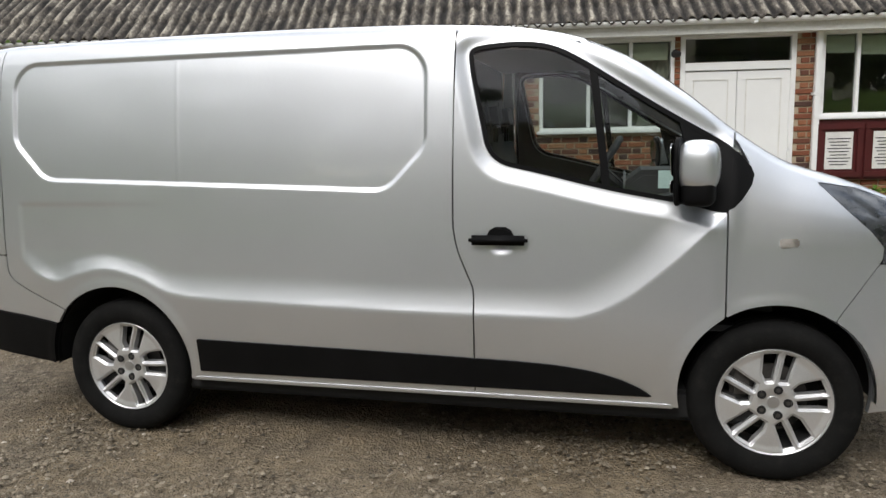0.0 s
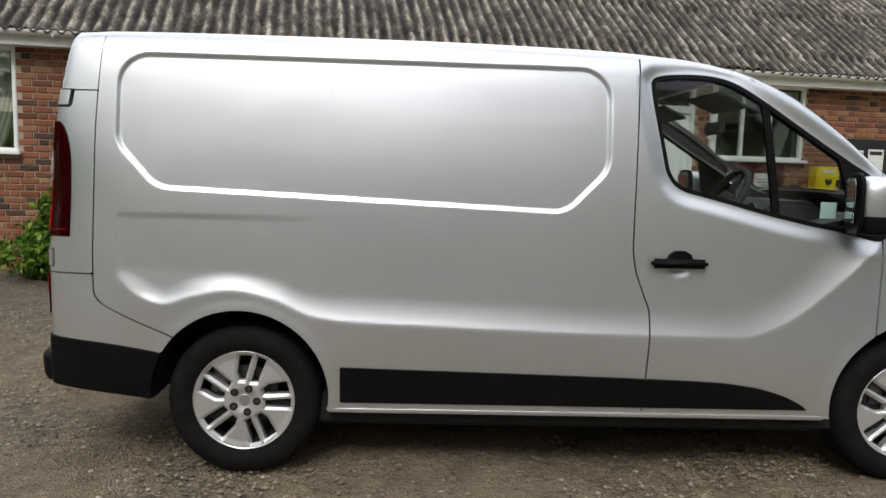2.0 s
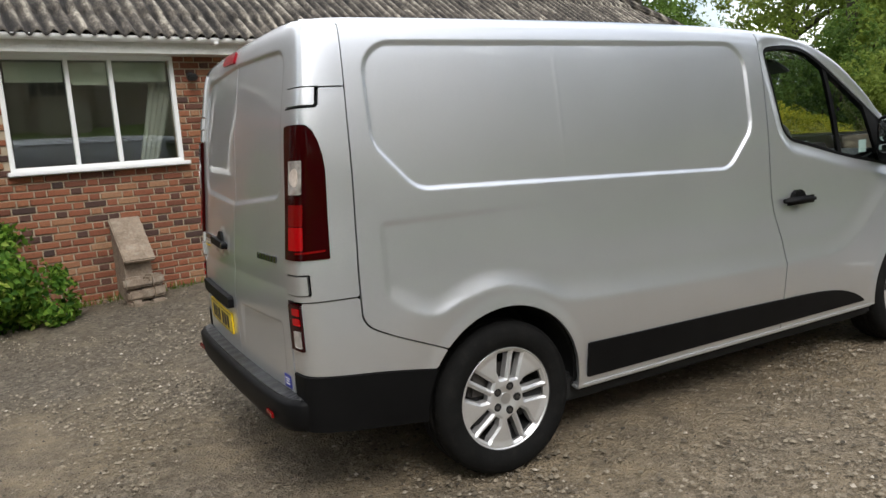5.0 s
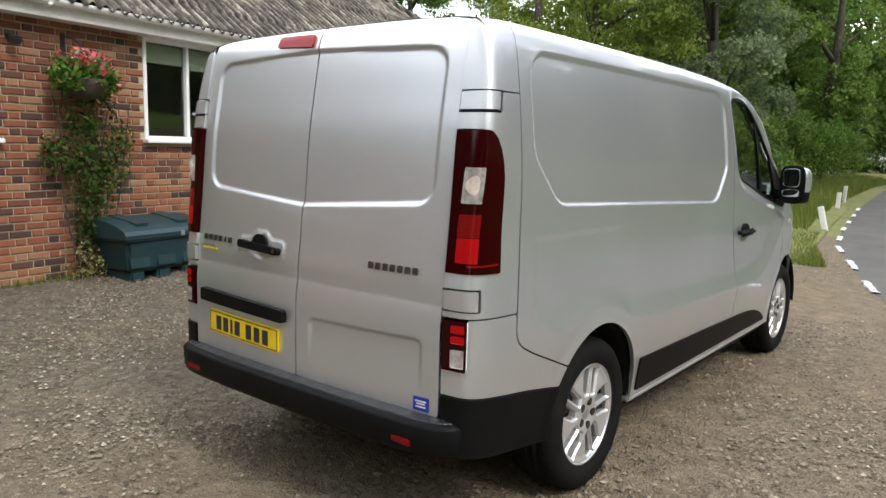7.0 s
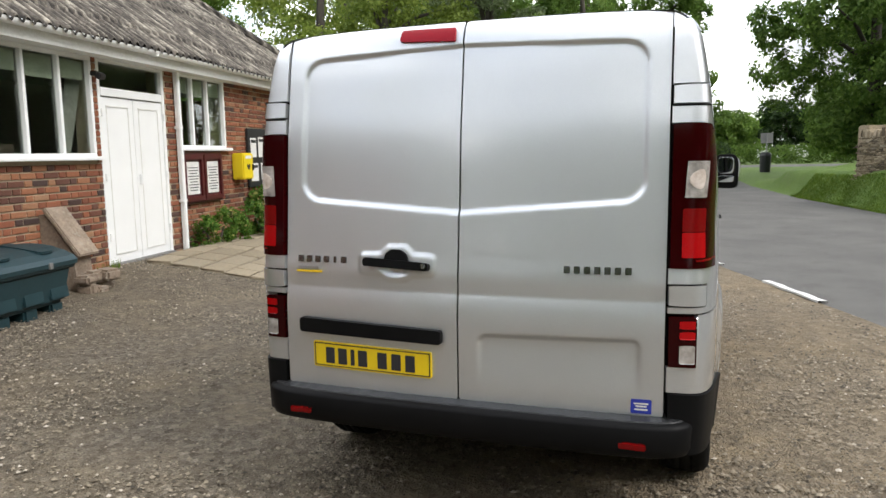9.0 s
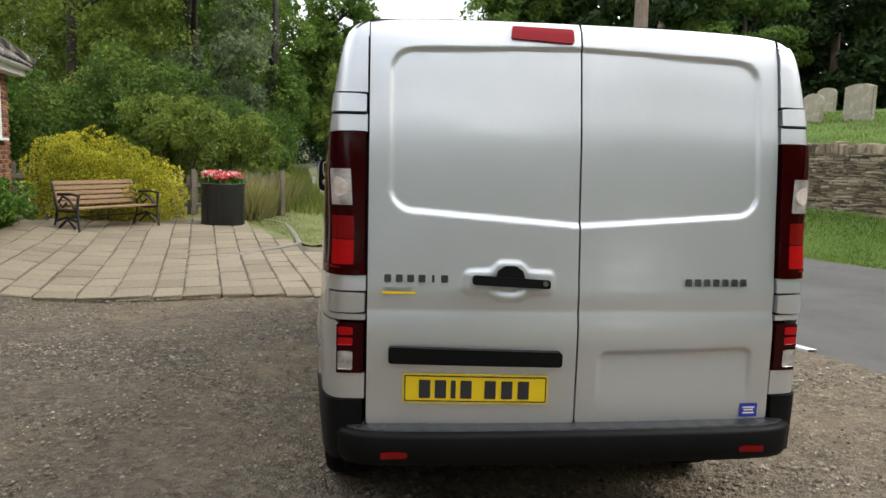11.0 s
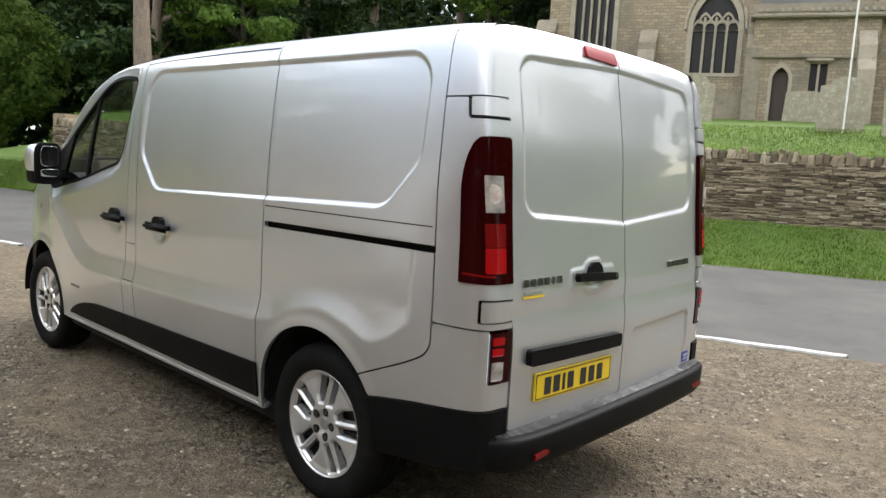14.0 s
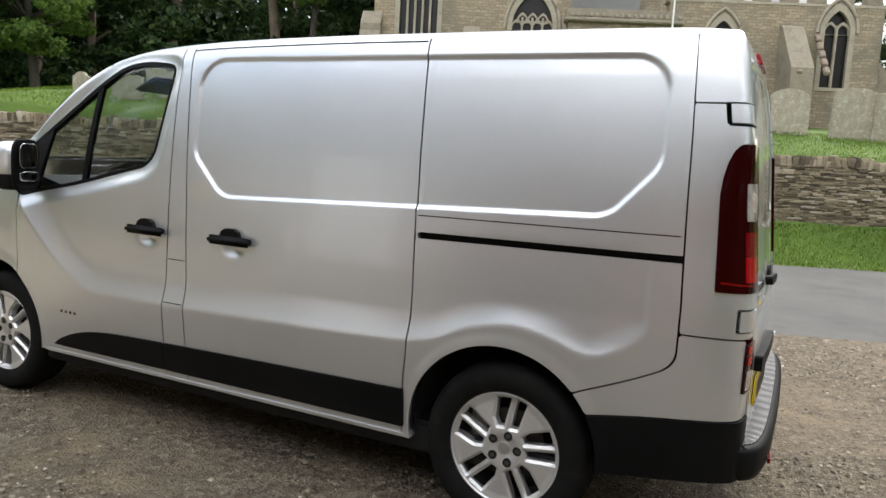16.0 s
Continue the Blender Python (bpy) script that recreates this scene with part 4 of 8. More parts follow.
def curve(xs_, ys_):
    """A smooth curve through points (monotone cubic)."""
    xs_, ys_ = np.array(xs_, float), np.array(ys_, float)
    h_ = np.diff(xs_)
    d_ = np.diff(ys_) / h_
    t_ = np.zeros(len(xs_))
    for i in range(1, len(xs_) - 1):
        if d_[i - 1] * d_[i] > 0:
            w1, w2 = 2 * h_[i] + h_[i - 1], h_[i] + 2 * h_[i - 1]
            t_[i] = (w1 + w2) / (w1 / d_[i - 1] + w2 / d_[i])
    t_[0], t_[-1] = d_[0], d_[-1]

    def f_(x):
        x = np.clip(np.asarray(x, float), xs_[0], xs_[-1])
        i = np.clip(np.searchsorted(xs_, x) - 1, 0, len(h_) - 1)
        s_ = (x - xs_[i]) / h_[i]
        return ((1 + 2 * s_) * (1 - s_) ** 2 * ys_[i] + s_ * (1 - s_) ** 2 * h_[i] * t_[i] + s_ * s_ * (3 - 2 * s_) * ys_[i + 1] + s_ * s_ * (s_ - 1) * h_[i] * t_[i + 1])

    return f_


# half section: width and height along a girth parameter, sill to roof centre
SEC_S = [0.30, 0.45, 0.60, 0.80, 1.00, 1.20, 1.40, 1.60, 1.75, 1.85, 1.905, 1.95, 1.99, 2.05, 2.15, 2.40, 2.88]
sec_y = curve(SEC_S, [0.938, 0.952, 0.960, 0.965, 0.964, 0.958, 0.946, 0.926, 0.906, 0.889, 0.876, 0.858, 0.832, 0.785, 0.695, 0.45, 0.0])
sec_z = curve(SEC_S, [0.30, 0.45, 0.60, 0.80, 1.00, 1.20, 1.40, 1.60, 1.75, 1.85, 1.904, 1.944, 1.97, 1.989, 2.0, 2.009, 2.013])
roof_h = curve([-0.9, -0.7, -0.1, 0.7, 1.5, 2.0, 2.26, 2.5, 2.75, 2.98, 3.19, 3.41, 3.56, 3.75, 3.9, 4.0], [2.016, 2.026, 2.032, 2.03, 2.016, 1.984, 1.938, 1.845, 1.68, 1.49, 1.352, 1.276, 1.215, 1.12, 1.0, 0.86])
lean = curve([0.3, 1.0, 1.1, 1.3, 1.575, 1.73, 1.85, 1.92, 1.97, 2.005, 2.035], [0, 0.0, 0.01, 0.03, 0.055, 0.08, 0.1, 0.114, 0.13, 0.155, 0.205])
# plan: how far the side turns in towards the rear doors, and towards the nose
turn_in = curve([-0.884, -0.879, -0.872, -0.855, -0.82, -0.77, -0.66, -0.5, -0.3], [1.0, 0.72, 0.53, 0.37, 0.245, 0.16, 0.07, 0.02, 0.0])
nose = curve([2.9, 3.2, 3.4, 3.6, 3.75, 3.87, 3.95, 3.99, 4.0], [1.0, 0.985, 0.955, 0.895, 0.81, 0.67, 0.47, 0.22, 0.0])
X_END = -0.884
ARCHES = ((0.008, 0.366, 0.402), (3.145, 0.378, 0.389))


def poly_sdf(px, pz, pts):
    """Distance inside (+) or outside (-) a polygon."""
    px, pz = np.asarray(px, float), np.asarray(pz, float)
    best, inside = np.full(px.shape, 1e9), np.zeros(px.shape, bool)
    for (x0, z0), (x1, z1) in zip(pts, pts[1:] + pts[:1]):
        ex, ez = x1 - x0, z1 - z0
        t_ = np.clip(((px - x0) * ex + (pz - z0) * ez) / (ex * ex + ez * ez), 0, 1)
        best = np.minimum(best, np.hypot(px - x0 - t_ * ex, pz - z0 - t_ * ez))
        cross = ((z0 > pz) != (z1 > pz)) & (px < (x1 - x0) * (pz - z0) / (z1 - z0 + 1e-12) + x0)
        inside ^= cross
    return np.where(inside, best, -best)


def shrunk(pts, r):
    """The polygon (counter-clockwise or not) moved inwards by r."""
    area = sum(a[0] * b_[1] - b_[0] * a[1] for a, b_ in zip(pts, pts[1:] + pts[:1]))
    s_ = 1 if area > 0 else -1
    out = []
    for p0, p1, p2 in zip(pts[-1:] + pts[:-1], pts, pts[1:] + pts[:1]):
        n1 = np.array([-(p1[1] - p0[1]), p1[0] - p0[0]]) * s_
        n2 = np.array([-(p2[1] - p1[1]), p2[0] - p1[0]]) * s_
        n1, n2 = n1 / np.linalg.norm(n1), n2 / np.linalg.norm(n2)
        bis = n1 + n2
        bis = bis / max(bis @ bis / 2, 0.3)
        out.append((p1[0] + bis[0] * r, p1[1] + bis[1] * r))
    return out


def rounded(pts, r):
    inner = shrunk(pts, r)
    return lambda x, z: poly_sdf(x, z, inner) + r


# outlines on the side (x along, z up)
PANEL = rounded([(-0.535, 1.505), (-0.535, 1.895), (1.66, 1.89), (1.66, 1.44), (1.47, 1.245), (-0.36, 1.31)], 0.14)
def rounder(pts, times=3):
    """Corners cut again and again into curves."""
    for _ in range(times):
        pts = [(a[0] * (1 - t_) + b_[0] * t_, a[1] * (1 - t_) + b_[1] * t_) for a, b_ in zip(pts, pts[1:] + pts[:1]) for t_ in (0.25, 0.75)]
    return pts


WIN = rounder([(1.897, 1.57), (1.85, 1.80), (1.85, 1.87), (1.97, 1.884), (2.10, 1.886), (2.22, 1.866), (2.34, 1.803), (2.56, 1.657), (2.78, 1.52), (2.94, 1.43), (3.04, 1.33), (3.05, 1.25), (2.98, 1.165), (2.92, 1.14), (2.8, 1.175), (2.48, 1.232), (2.15, 1.318), (1.94, 1.365)])
WINDOW = lambda x, z: poly_sdf(x, z, WIN)
line_z = curve([-0.56, -0.44, -0.33, -0.19, -0.03, 0.156, 0.34, 0.5, 0.73, 1.86, 2.30, 2.42, 2.53, 2.74, 2.88, 3.0], [0.91, 0.82, 0.787, 0.828, 0.855, 0.82, 0.742, 0.722, 0.714, 0.686, 0.684, 0.715, 0.775, 0.95, 1.09, 1.2])


def side_detail(x, z):
    """Relief of the pressed side, outwards."""
    d = -0.012 * smooth01((PANEL(x, z) + 0.006) / 0.013) + 0.0014 * np.exp(-(((x - 0.405) / 0.007) ** 2)) * smooth01(PANEL(x, z) / 0.02)
    f_ = z - line_z(x)
    slope = 0.95 - 0.33 * smooth01((x - 2.1) / 0.6)
    f_ = f_ * slope
    ridge = np.where(f_ > 0, np.clip(1 - f_ / (0.085 + 0.045 * smooth01(x / 0.6)), 0, 1) ** 1.7, np.maximum(1 + f_ * 2.5, 0.25))
    ridge = ridge * (0.72 + 0.28 * smooth01(x / 0.6)) * smooth01((x + 0.6) / 0.22) * smooth01((3.02 - x) / 0.16)
    d = d + 0.028 * ridge
    # soft step under the panel near the rear
    d = d - 0.006 * smooth01((x + 0.545) / 0.03) * smooth01((0.45 - x) / 0.6) * smooth01((1.2 - z) / 0.03) * smooth01((z - 0.86) / 0.1)
    wd = -WINDOW(x, z)
    d = d - 0.02 * smooth01((0.075 - wd) / 0.075) * smooth01((2.98 - x) / 0.1)
    for ax, az, ar in ARCHES:
        d = d + 0.007 * smooth01(1 - np.abs(np.hypot(x - ax, z - az) - ar) / 0.06)
    return d


def dish(x, z, hx):
    return -0.016 * smooth01(1 - np.hypot((x - hx) / 0.08, (z - 1.005) / 0.052))


def body(q, s_, sgn, detail=True, off=0.0, extra=None):
    """The body surface: q along the van, s_ round the girth; sgn -1 right, 1 left."""
    q, s_ = np.asarray(q, float), np.asarray(s_, float)
    z = sec_z(s_)
    hh = roof_h(q)
    z = np.where(z > 1.0, 1.0 + (z - 1.0) * (hh - 1.0) / 1.013, np.minimum(z, hh))
    y0 = sec_y(s_)
    y = y0 - np.maximum(y0 - 0.785, 0) * np.where(q < -0.3, turn_in(q) ** (1 + 1.3 * smooth01((z - 1.2) / 0.6)), 0)
    if detail:
        dd = side_detail(q, z) * smooth01((2.0 - s_) / 0.06)
        if extra:
            dd = dd + extra(q, z)
        y = y + dd
    y = (y + off) * nose(q)
    w = smooth01((-0.5 - q) / 0.36)
    x = q + lean(z) * w - off * smooth01((-0.78 - q) / 0.1)
    return np.stack([x, sgn * y, z + off * smooth01((s_ - 1.92) / 0.12)], -1)


def clipped(us, vs, F):
    """Grid cells where F >= 0, cut along F = 0. Returns parameters of the vertices and polygons."""
    U, V = np.meshgrid(us, vs, indexing="ij")
    val = F(U, V)
    nu, nv = U.shape
    ids = np.full(nu * nv, -1, np.int64)
    P, faces, cutv = [], [], {}
    uu, vv, ff = U.ravel(), V.ravel(), val.ravel()

    def vid(i):
        if ids[i] < 0:
            ids[i] = len(P)
            P.append((uu[i], vv[i]))
        return int(ids[i])

    def cut(i, j):
        key = (i, j) if i < j else (j, i)
        if key not in cutv:
            t_ = ff[key[0]] / (ff[key[0]] - ff[key[1]])
            cutv[key] = len(P)
            P.append((uu[key[0]] + t_ * (uu[key[1]] - uu[key[0]]), vv[key[0]] + t_ * (vv[key[1]] - vv[key[0]])))
        return cutv[key]

    pos = val >= 0
    anyp = pos[:-1, :-1] | pos[1:, :-1] | pos[1:, 1:] | pos[:-1, 1:]
    for i, j in np.argwhere(anyp):
        q_ = (i * nv + j, (i + 1) * nv + j, (i + 1) * nv + j + 1, i * nv + j + 1)
        sg = [ff[k] >= 0 for k in q_]
        if all(sg):
            faces.append([vid(k) for k in q_])
            continue
        poly = []
        for k in range(4):
            a, c = q_[k], q_[(k + 1) % 4]
            if sg[k]:
                poly.append(vid(a))
            if sg[k] != sg[(k + 1) % 4]:
                poly.append(cut(a, c))
        if len(poly) >= 3:
            faces.append(poly)
    return np.array(P), faces


def shell_part(name, us, vs, F, pos_fn, material, parent, label="", lip=0.02, flip=False, smooth=True):
    """A panel of a surface pos_fn(u, v) where F >= 0, with its edge turned inwards by lip."""
    P, faces = clipped(us, vs, F)
    if not len(faces):
        return None
    u, v = P[:, 0], P[:, 1]
    p = pos_fn(u, v)
    e = 1e-3
    nr = np.cross(pos_fn(u + e, v) - pos_fn(u - e, v), pos_fn(u, v + e) - pos_fn(u, v - e))
    nr /= np.linalg.norm(nr, axis=1)[:, None] + 1e-12
    if flip:
        nr = -nr
        faces = [f_[::-1] for f_ in faces]
    count = {}
    for f_ in faces:
        for a, c in zip(f_, f_[1:] + f_[:1]):
            count[(a, c)] = count.get((a, c), 0) + 1
    verts = [tuple(map(float, a)) for a in p]
    if lip:
        for a, c in [k for k in count if (k[1], k[0]) not in count]:
            i = len(verts)
            for k in (a, c):
                verts += [tuple(map(float, p[k])), tuple(map(float, p[k] - lip * nr[k]))]
            faces.append([i + 2, i, i + 1, i + 3])
    me = bpy.data.meshes.new(name)
    me.from_pydata(verts, [], faces)
    me.materials.append(material)
    if smooth:
        me.shade_smooth()
    ob = new(name, me)
    ob.parent = parent
    return tagged(ob, label)


def smin(a, b_, k=0.05):
    h_ = np.clip(0.5 + 0.5 * (b_ - a) / k, 0, 1)
    return b_ + (a - b_) * h_ - k * h_ * (1 - h_)


GAP = 0.0035
van = thing("van", (0, 0, 0), "clean silver panel van parked on the gravel yard", "van")
QS = np.concatenate([np.linspace(X_END, -0.865, 20), np.linspace(-0.862, -0.60, 54), np.arange(-0.59, 3.3, 0.0085), np.linspace(3.31, 4.0, 60)])
SS = np.concatenate([np.arange(0.30, 1.14, 0.0115), np.arange(1.15, 1.90, 0.0075), np.linspace(1.90, 2.06, 16)])


def zz_of(q, s_):
    z = sec_z(s_)
    return np.where(z > 1.0, 1.0 + (z - 1.0) * (roof_h(q) - 1.0) / 1.013, np.minimum(z, roof_h(q)))


def arches(q, z):
    f_ = np.full(np.shape(q), 9.0)
    for ax, az, ar in ARCHES:
        f_ = np.minimum(f_, np.hypot(q - ax, z - az) - ar + 0.0)
    return f_


corner_x = curve([0.3, 0.83, 1.4, 1.8, 2.0], [-0.65, -0.645, -0.645, -0.65, -0.655])
quarter_z = curve([-0.9, -0.66, -0.52, -0.30, -0.2, 0.1, 0.3], [0.86, 0.80, 0.735, 0.643, 0.60, 0.3, -0.5])
bump_z = curve([-0.9, -0.6, -0.34, -0.3], [0.625, 0.598, 0.562, 0.556])
door_back = {-1: curve([0.2, 0.46, 0.70, 0.79, 0.88, 1.0, 1.1, 1.95, 2.1], [1.868, 1.872, 1.875, 1.872, 1.84, 1.797, 1.783, 1.795, 1.80]), 1: curve([0.2, 0.6, 1.0, 1.5, 1.95, 2.1], [1.818, 1.812, 1.80, 1.797, 1.80, 1.802])}
door_front = curve([0.3, 0.69, 1.17, 1.49, 2.1], [2.94, 2.94, 2.937, 2.968, 3.0])
slide_back = curve([0.2, 0.35, 0.5, 0.725, 0.9, 1.3, 1.975, 2.1], [0.446, 0.446, 0.442, 0.424, 0.42, 0.428, 0.452, 0.458])
slide_front = curve([0.2, 0.56, 0.95, 1.3, 1.92, 2.1], [1.668, 1.668, 1.676, 1.69, 1.735, 1.75])
clad_top = curve([0.4, 1.86, 2.2, 2.37, 2.5, 2.6, 2.66, 2.7], [0.512, 0.483, 0.471, 0.452, 0.42, 0.378, 0.338, 0.30])
LAMP = [(-0.757, 1.08), (-0.770, 1.42), (-0.780, 1.475), (-0.797, 1.525), (-0.82, 1.566), (-0.845, 1.587), (-0.884, 1.592), (-0.884, 1.08)]
FOG = [(-0.867, 0.72), (-0.867, 0.903), (-0.884, 0.908), (-0.884, 0.722)]
HINGES = [[(-0.80, 1.662), (-0.80, 1.726), (-0.884, 1.726), (-0.884, 1.662)], [(-0.835, 0.945), (-0.835, 1.018), (-0.884, 1.018), (-0.884, 0.945)]]
S_ROOF = 1.965
TRI = [(2.91, 1.52), (2.978, 1.436), (3.015, 1.365), (3.04, 1.3), (3.03, 1.258), (2.993, 1.2), (2.961, 1.167), (2.92, 1.145)]
HEADLAMP = [(3.29, 1.262), (3.44, 1.235), (3.62, 1.165), (3.82, 1.07), (3.82, 0.95), (3.62, 0.915), (3.54, 0.925), (3.545, 1.0), (3.492, 1.066), (3.395, 1.157)]

for sgn in (-1, 1):
    hand = "right" if sgn < 0 else "left"
    fl_ = sgn > 0
    fdisc = (lambda q, z: dish(q, z, 2.0) ) if sgn < 0 else (lambda q, z: dish(q, z, 1.93) + dish(q, z, 1.385))

    def surf_fn(q, s_, off=0.0, sgn=sgn, ex=fdisc):
        return body(q, s_, sgn, True, off, ex)

    def corner_f(q, z):
        return smin(q - corner_x(z), z - quarter_z(q), 0.06)

    def add(name, F, mat_, label="", off=0.0, lip=0.02, us=QS, vs=SS, parent=van):
        return shell_part(name, us, vs, F, lambda q, s_: surf_fn(q, s_, off), mat_, parent, label, lip, flip=fl_)

    top = lambda s_: S_ROOF - s_
    # rear quarter and load side
    if sgn < 0:
        add("side_panel", lambda q, s_: np.minimum.reduce([corner_f(q, zz_of(q, s_)) - GAP, door_back[-1](zz_of(q, s_)) - q - GAP, arches(q, zz_of(q, s_)), top(s_)]), M["silver"])
    else:
        slot = lambda q, z: np.minimum.reduce([0.0135 - np.abs(z - (1.172 - 0.012 * q)), q + 0.64, 0.412 - q])
        add("quarter_panel", lambda q, s_: np.minimum.reduce([corner_f(q, zz_of(q, s_)) - GAP, slide_back(zz_of(q, s_)) - q - GAP, arches(q, zz_of(q, s_)), top(s_), -slot(q, zz_of(q, s_))]), M["silver"])
        add("sliding_door", lambda q, s_: np.minimum.reduce([q - slide_back(zz_of(q, s_)) - GAP, slide_front(zz_of(q, s_)) - q - GAP, top(s_)]), M["silver"])
        add("door_pillar", lambda q, s_: np.minimum.reduce([q - slide_front(zz_of(q, s_)) - GAP, door_back[1](zz_of(q, s_)) - q - GAP, top(s_)]), M["silver"])
    if sgn > 0:
        add("rail_seam", lambda q, s_: np.minimum.reduce([0.0022 - np.abs(zz_of(q, s_) - (1.253 - 0.012 * q)), q + 0.63, slide_back(zz_of(q, s_)) - q - 0.006]), M["plastic"], "dark seam over the door rail", 0.0006, 0, vs=np.arange(1.22, 1.29, 0.0018))
        add("roof_seam", lambda q, s_: np.minimum.reduce([0.004 - np.abs(s_ - 1.948), q - 0.46, 1.735 - q]), M["plastic"], "dark seam over the sliding door", 0.001, 0, vs=np.arange(1.93, 1.965, 0.0018))
        for zc in (0.915, 0.70):
            add("pillar_seam", lambda q, s_, zc=zc: np.minimum.reduce([0.0022 - np.abs(zz_of(q, s_) - zc), q - slide_front(zz_of(q, s_)) - 0.006, door_back[1](zz_of(q, s_)) - q - 0.006]), M["plastic"], "", 0.0006, 0, us=np.arange(1.6, 1.85, 0.006), vs=np.arange(zc - 0.03, zc + 0.03, 0.0018))
    door_ob = add("front_door", lambda q, s_: np.minimum.reduce([q - door_back[sgn](zz_of(q, s_)) - GAP, door_front(zz_of(q, s_)) - q - GAP, arches(q, zz_of(q, s_)), top(s_), -WINDOW(q, zz_of(q, s_)) - 0.0]), M["silver"])
    add("door_lining", lambda q, s_: np.minimum.reduce([q - door_back[sgn](zz_of(q, s_)) - 0.03, door_front(zz_of(q, s_)) - q - 0.03, arches(q, zz_of(q, s_)) - 0.03, top(s_) - 0.02, -WINDOW(q, zz_of(q, s_)) - 0.004]), M["trim"], "dark door lining", -0.055, 0.01, us=np.arange(1.7, 3.1, 0.02), vs=np.arange(0.3, 1.95, 0.02), parent=door_ob)
    add("front_wing", lambda q, s_: np.minimum.reduce([-poly_sdf(q, zz_of(q, s_), TRI) + 0.002, q - door_front(zz_of(q, s_)) - GAP, arches(q, zz_of(q, s_)), top(s_), -(poly_sdf(q, zz_of(q, s_), HEADLAMP)) - 0.003, 3.99 - q, np.maximum(zz_of(q, s_) - 0.714 - (q - 3.38) * 1.467, 3.3 - q) - 0.003]), M["silver"])
    add("front_bumper", lambda q, s_: np.minimum.reduce([0.714 + (q - 3.38) * 1.467 - zz_of(q, s_) - 0.003, q - 3.3, arches(q, zz_of(q, s_)), 3.995 - q, 0.93 - zz_of(q, s_)]), M["silver"])
    hl = add("headlamp", lambda q, s_: poly_sdf(q, zz_of(q, s_), HEADLAMP), M["headlamp"], "clear headlamp", -0.004)
    # door glass and its black surround
    add("window_surround", lambda q, s_: np.minimum(WINDOW(q, zz_of(q, s_)) - 0.002, 0.020 - WINDOW(q, zz_of(q, s_))), M["plastic"], "black window rubber", -0.004, 0.03, parent=door_ob)
    add("mirror_base_panel", lambda q, s_: np.minimum(WINDOW(q, zz_of(q, s_)) - 0.018, q - (2.80 + 0.25 * (1.3 - zz_of(q, s_)))), M["plastic"], "black triangle behind the mirror", -0.005, 0.02, parent=door_ob)
    gl = add("door_glass", lambda q, s_: np.minimum(WINDOW(q, zz_of(q, s_)) - 0.016, 2.81 + 0.25 * (1.3 - zz_of(q, s_)) - q), M["carglass"], "clear door window", -0.014, 0, parent=door_ob)
    gl.visible_shadow = False
    add("glass_divider", lambda q, s_: np.minimum(WINDOW(q, zz_of(q, s_)) - 0.018, 0.017 - np.abs(q - (2.39 + 0.12 * (1.75 - zz_of(q, s_))))), M["plastic"], "", -0.008, 0.02, parent=door_ob)
    add("wing_triangle", lambda q, s_: np.minimum(poly_sdf(q, zz_of(q, s_), TRI), q - door_front(zz_of(q, s_)) - GAP), M["plastic"], "black triangle ahead of the mirror", 0.002, 0.006, us=np.arange(2.9, 3.15, 0.004), vs=np.arange(1.05, 1.75, 0.005))
    # corner panels with lamp openings
    rest = lambda q, z: np.minimum.reduce([-poly_sdf(q, z, LAMP) - 0.002, -poly_sdf(q, z, FOG) - 0.002, -poly_sdf(q, z, HINGES[0]) - 0.006, -poly_sdf(q, z, HINGES[1]) - 0.006])
    QC = np.concatenate([np.linspace(X_END, -0.865, 26), np.linspace(-0.8625, -0.70, 60), np.arange(-0.69, -0.25, 0.011)])
    SC = np.arange(0.30, 2.07, 0.009)
    for nm, lo, hi in (("lower_corner_panel", 0.0, 0.912), ("corner_panel", 0.918, 1.724), ("corner_cap", 1.730, 9.0)):
        add(nm, lambda q, s_, lo=lo, hi=hi: np.minimum.reduce([-corner_f(q, zz_of(q, s_)) - GAP, zz_of(q, s_) - np.maximum(lo, bump_z(q) + 0.002), hi - zz_of(q, s_), arches(q, zz_of(q, s_)), top(s_), rest(q, zz_of(q, s_)), -0.2 - q]), M["silver"], us=QC, vs=SC)
    add("bumper_corner", lambda q, s_: np.minimum.reduce([bump_z(q) - zz_of(q, s_) - 0.002, zz_of(q, s_) - np.interp(q, [-0.884, -0.35], [0.398, 0.338]), arches(q, zz_of(q, s_)), -0.2 - q]), M["plastic"], "black plastic bumper corner", 0.008, 0.05, us=QC, vs=SC)
    tail = add("tail_lamp", lambda q, s_: poly_sdf(q, zz_of(q, s_), LAMP), M["red_dark"], "dark red tail lamp", 0.006, 0.03, us=QC, vs=np.arange(1.0, 1.65, 0.008))
    RED = lambda q, z: np.minimum.reduce([q + 0.8806, -0.851 - q, (z - 1.118) * 0.3, (1.207 - z) * 0.3])
    MIDR = lambda q, z: np.minimum.reduce([q + 0.8806, -0.851 - q, (z - 1.21) * 0.3, (1.292 - z) * 0.3])
    WHT = lambda q, z: np.minimum.reduce([q + 0.8804, -0.855 - q, (z - 1.33) * 0.3, (1.458 - z) * 0.3])
    add("brake_light", lambda q, s_: RED(q, zz_of(q, s_)), M["red_lit"], "bright red brake light", 0.008, 0.004, us=np.concatenate([np.linspace(X_END, -0.866, 30), np.linspace(-0.864, -0.79, 34)]), vs=np.arange(1.0, 1.65, 0.006), parent=tail)
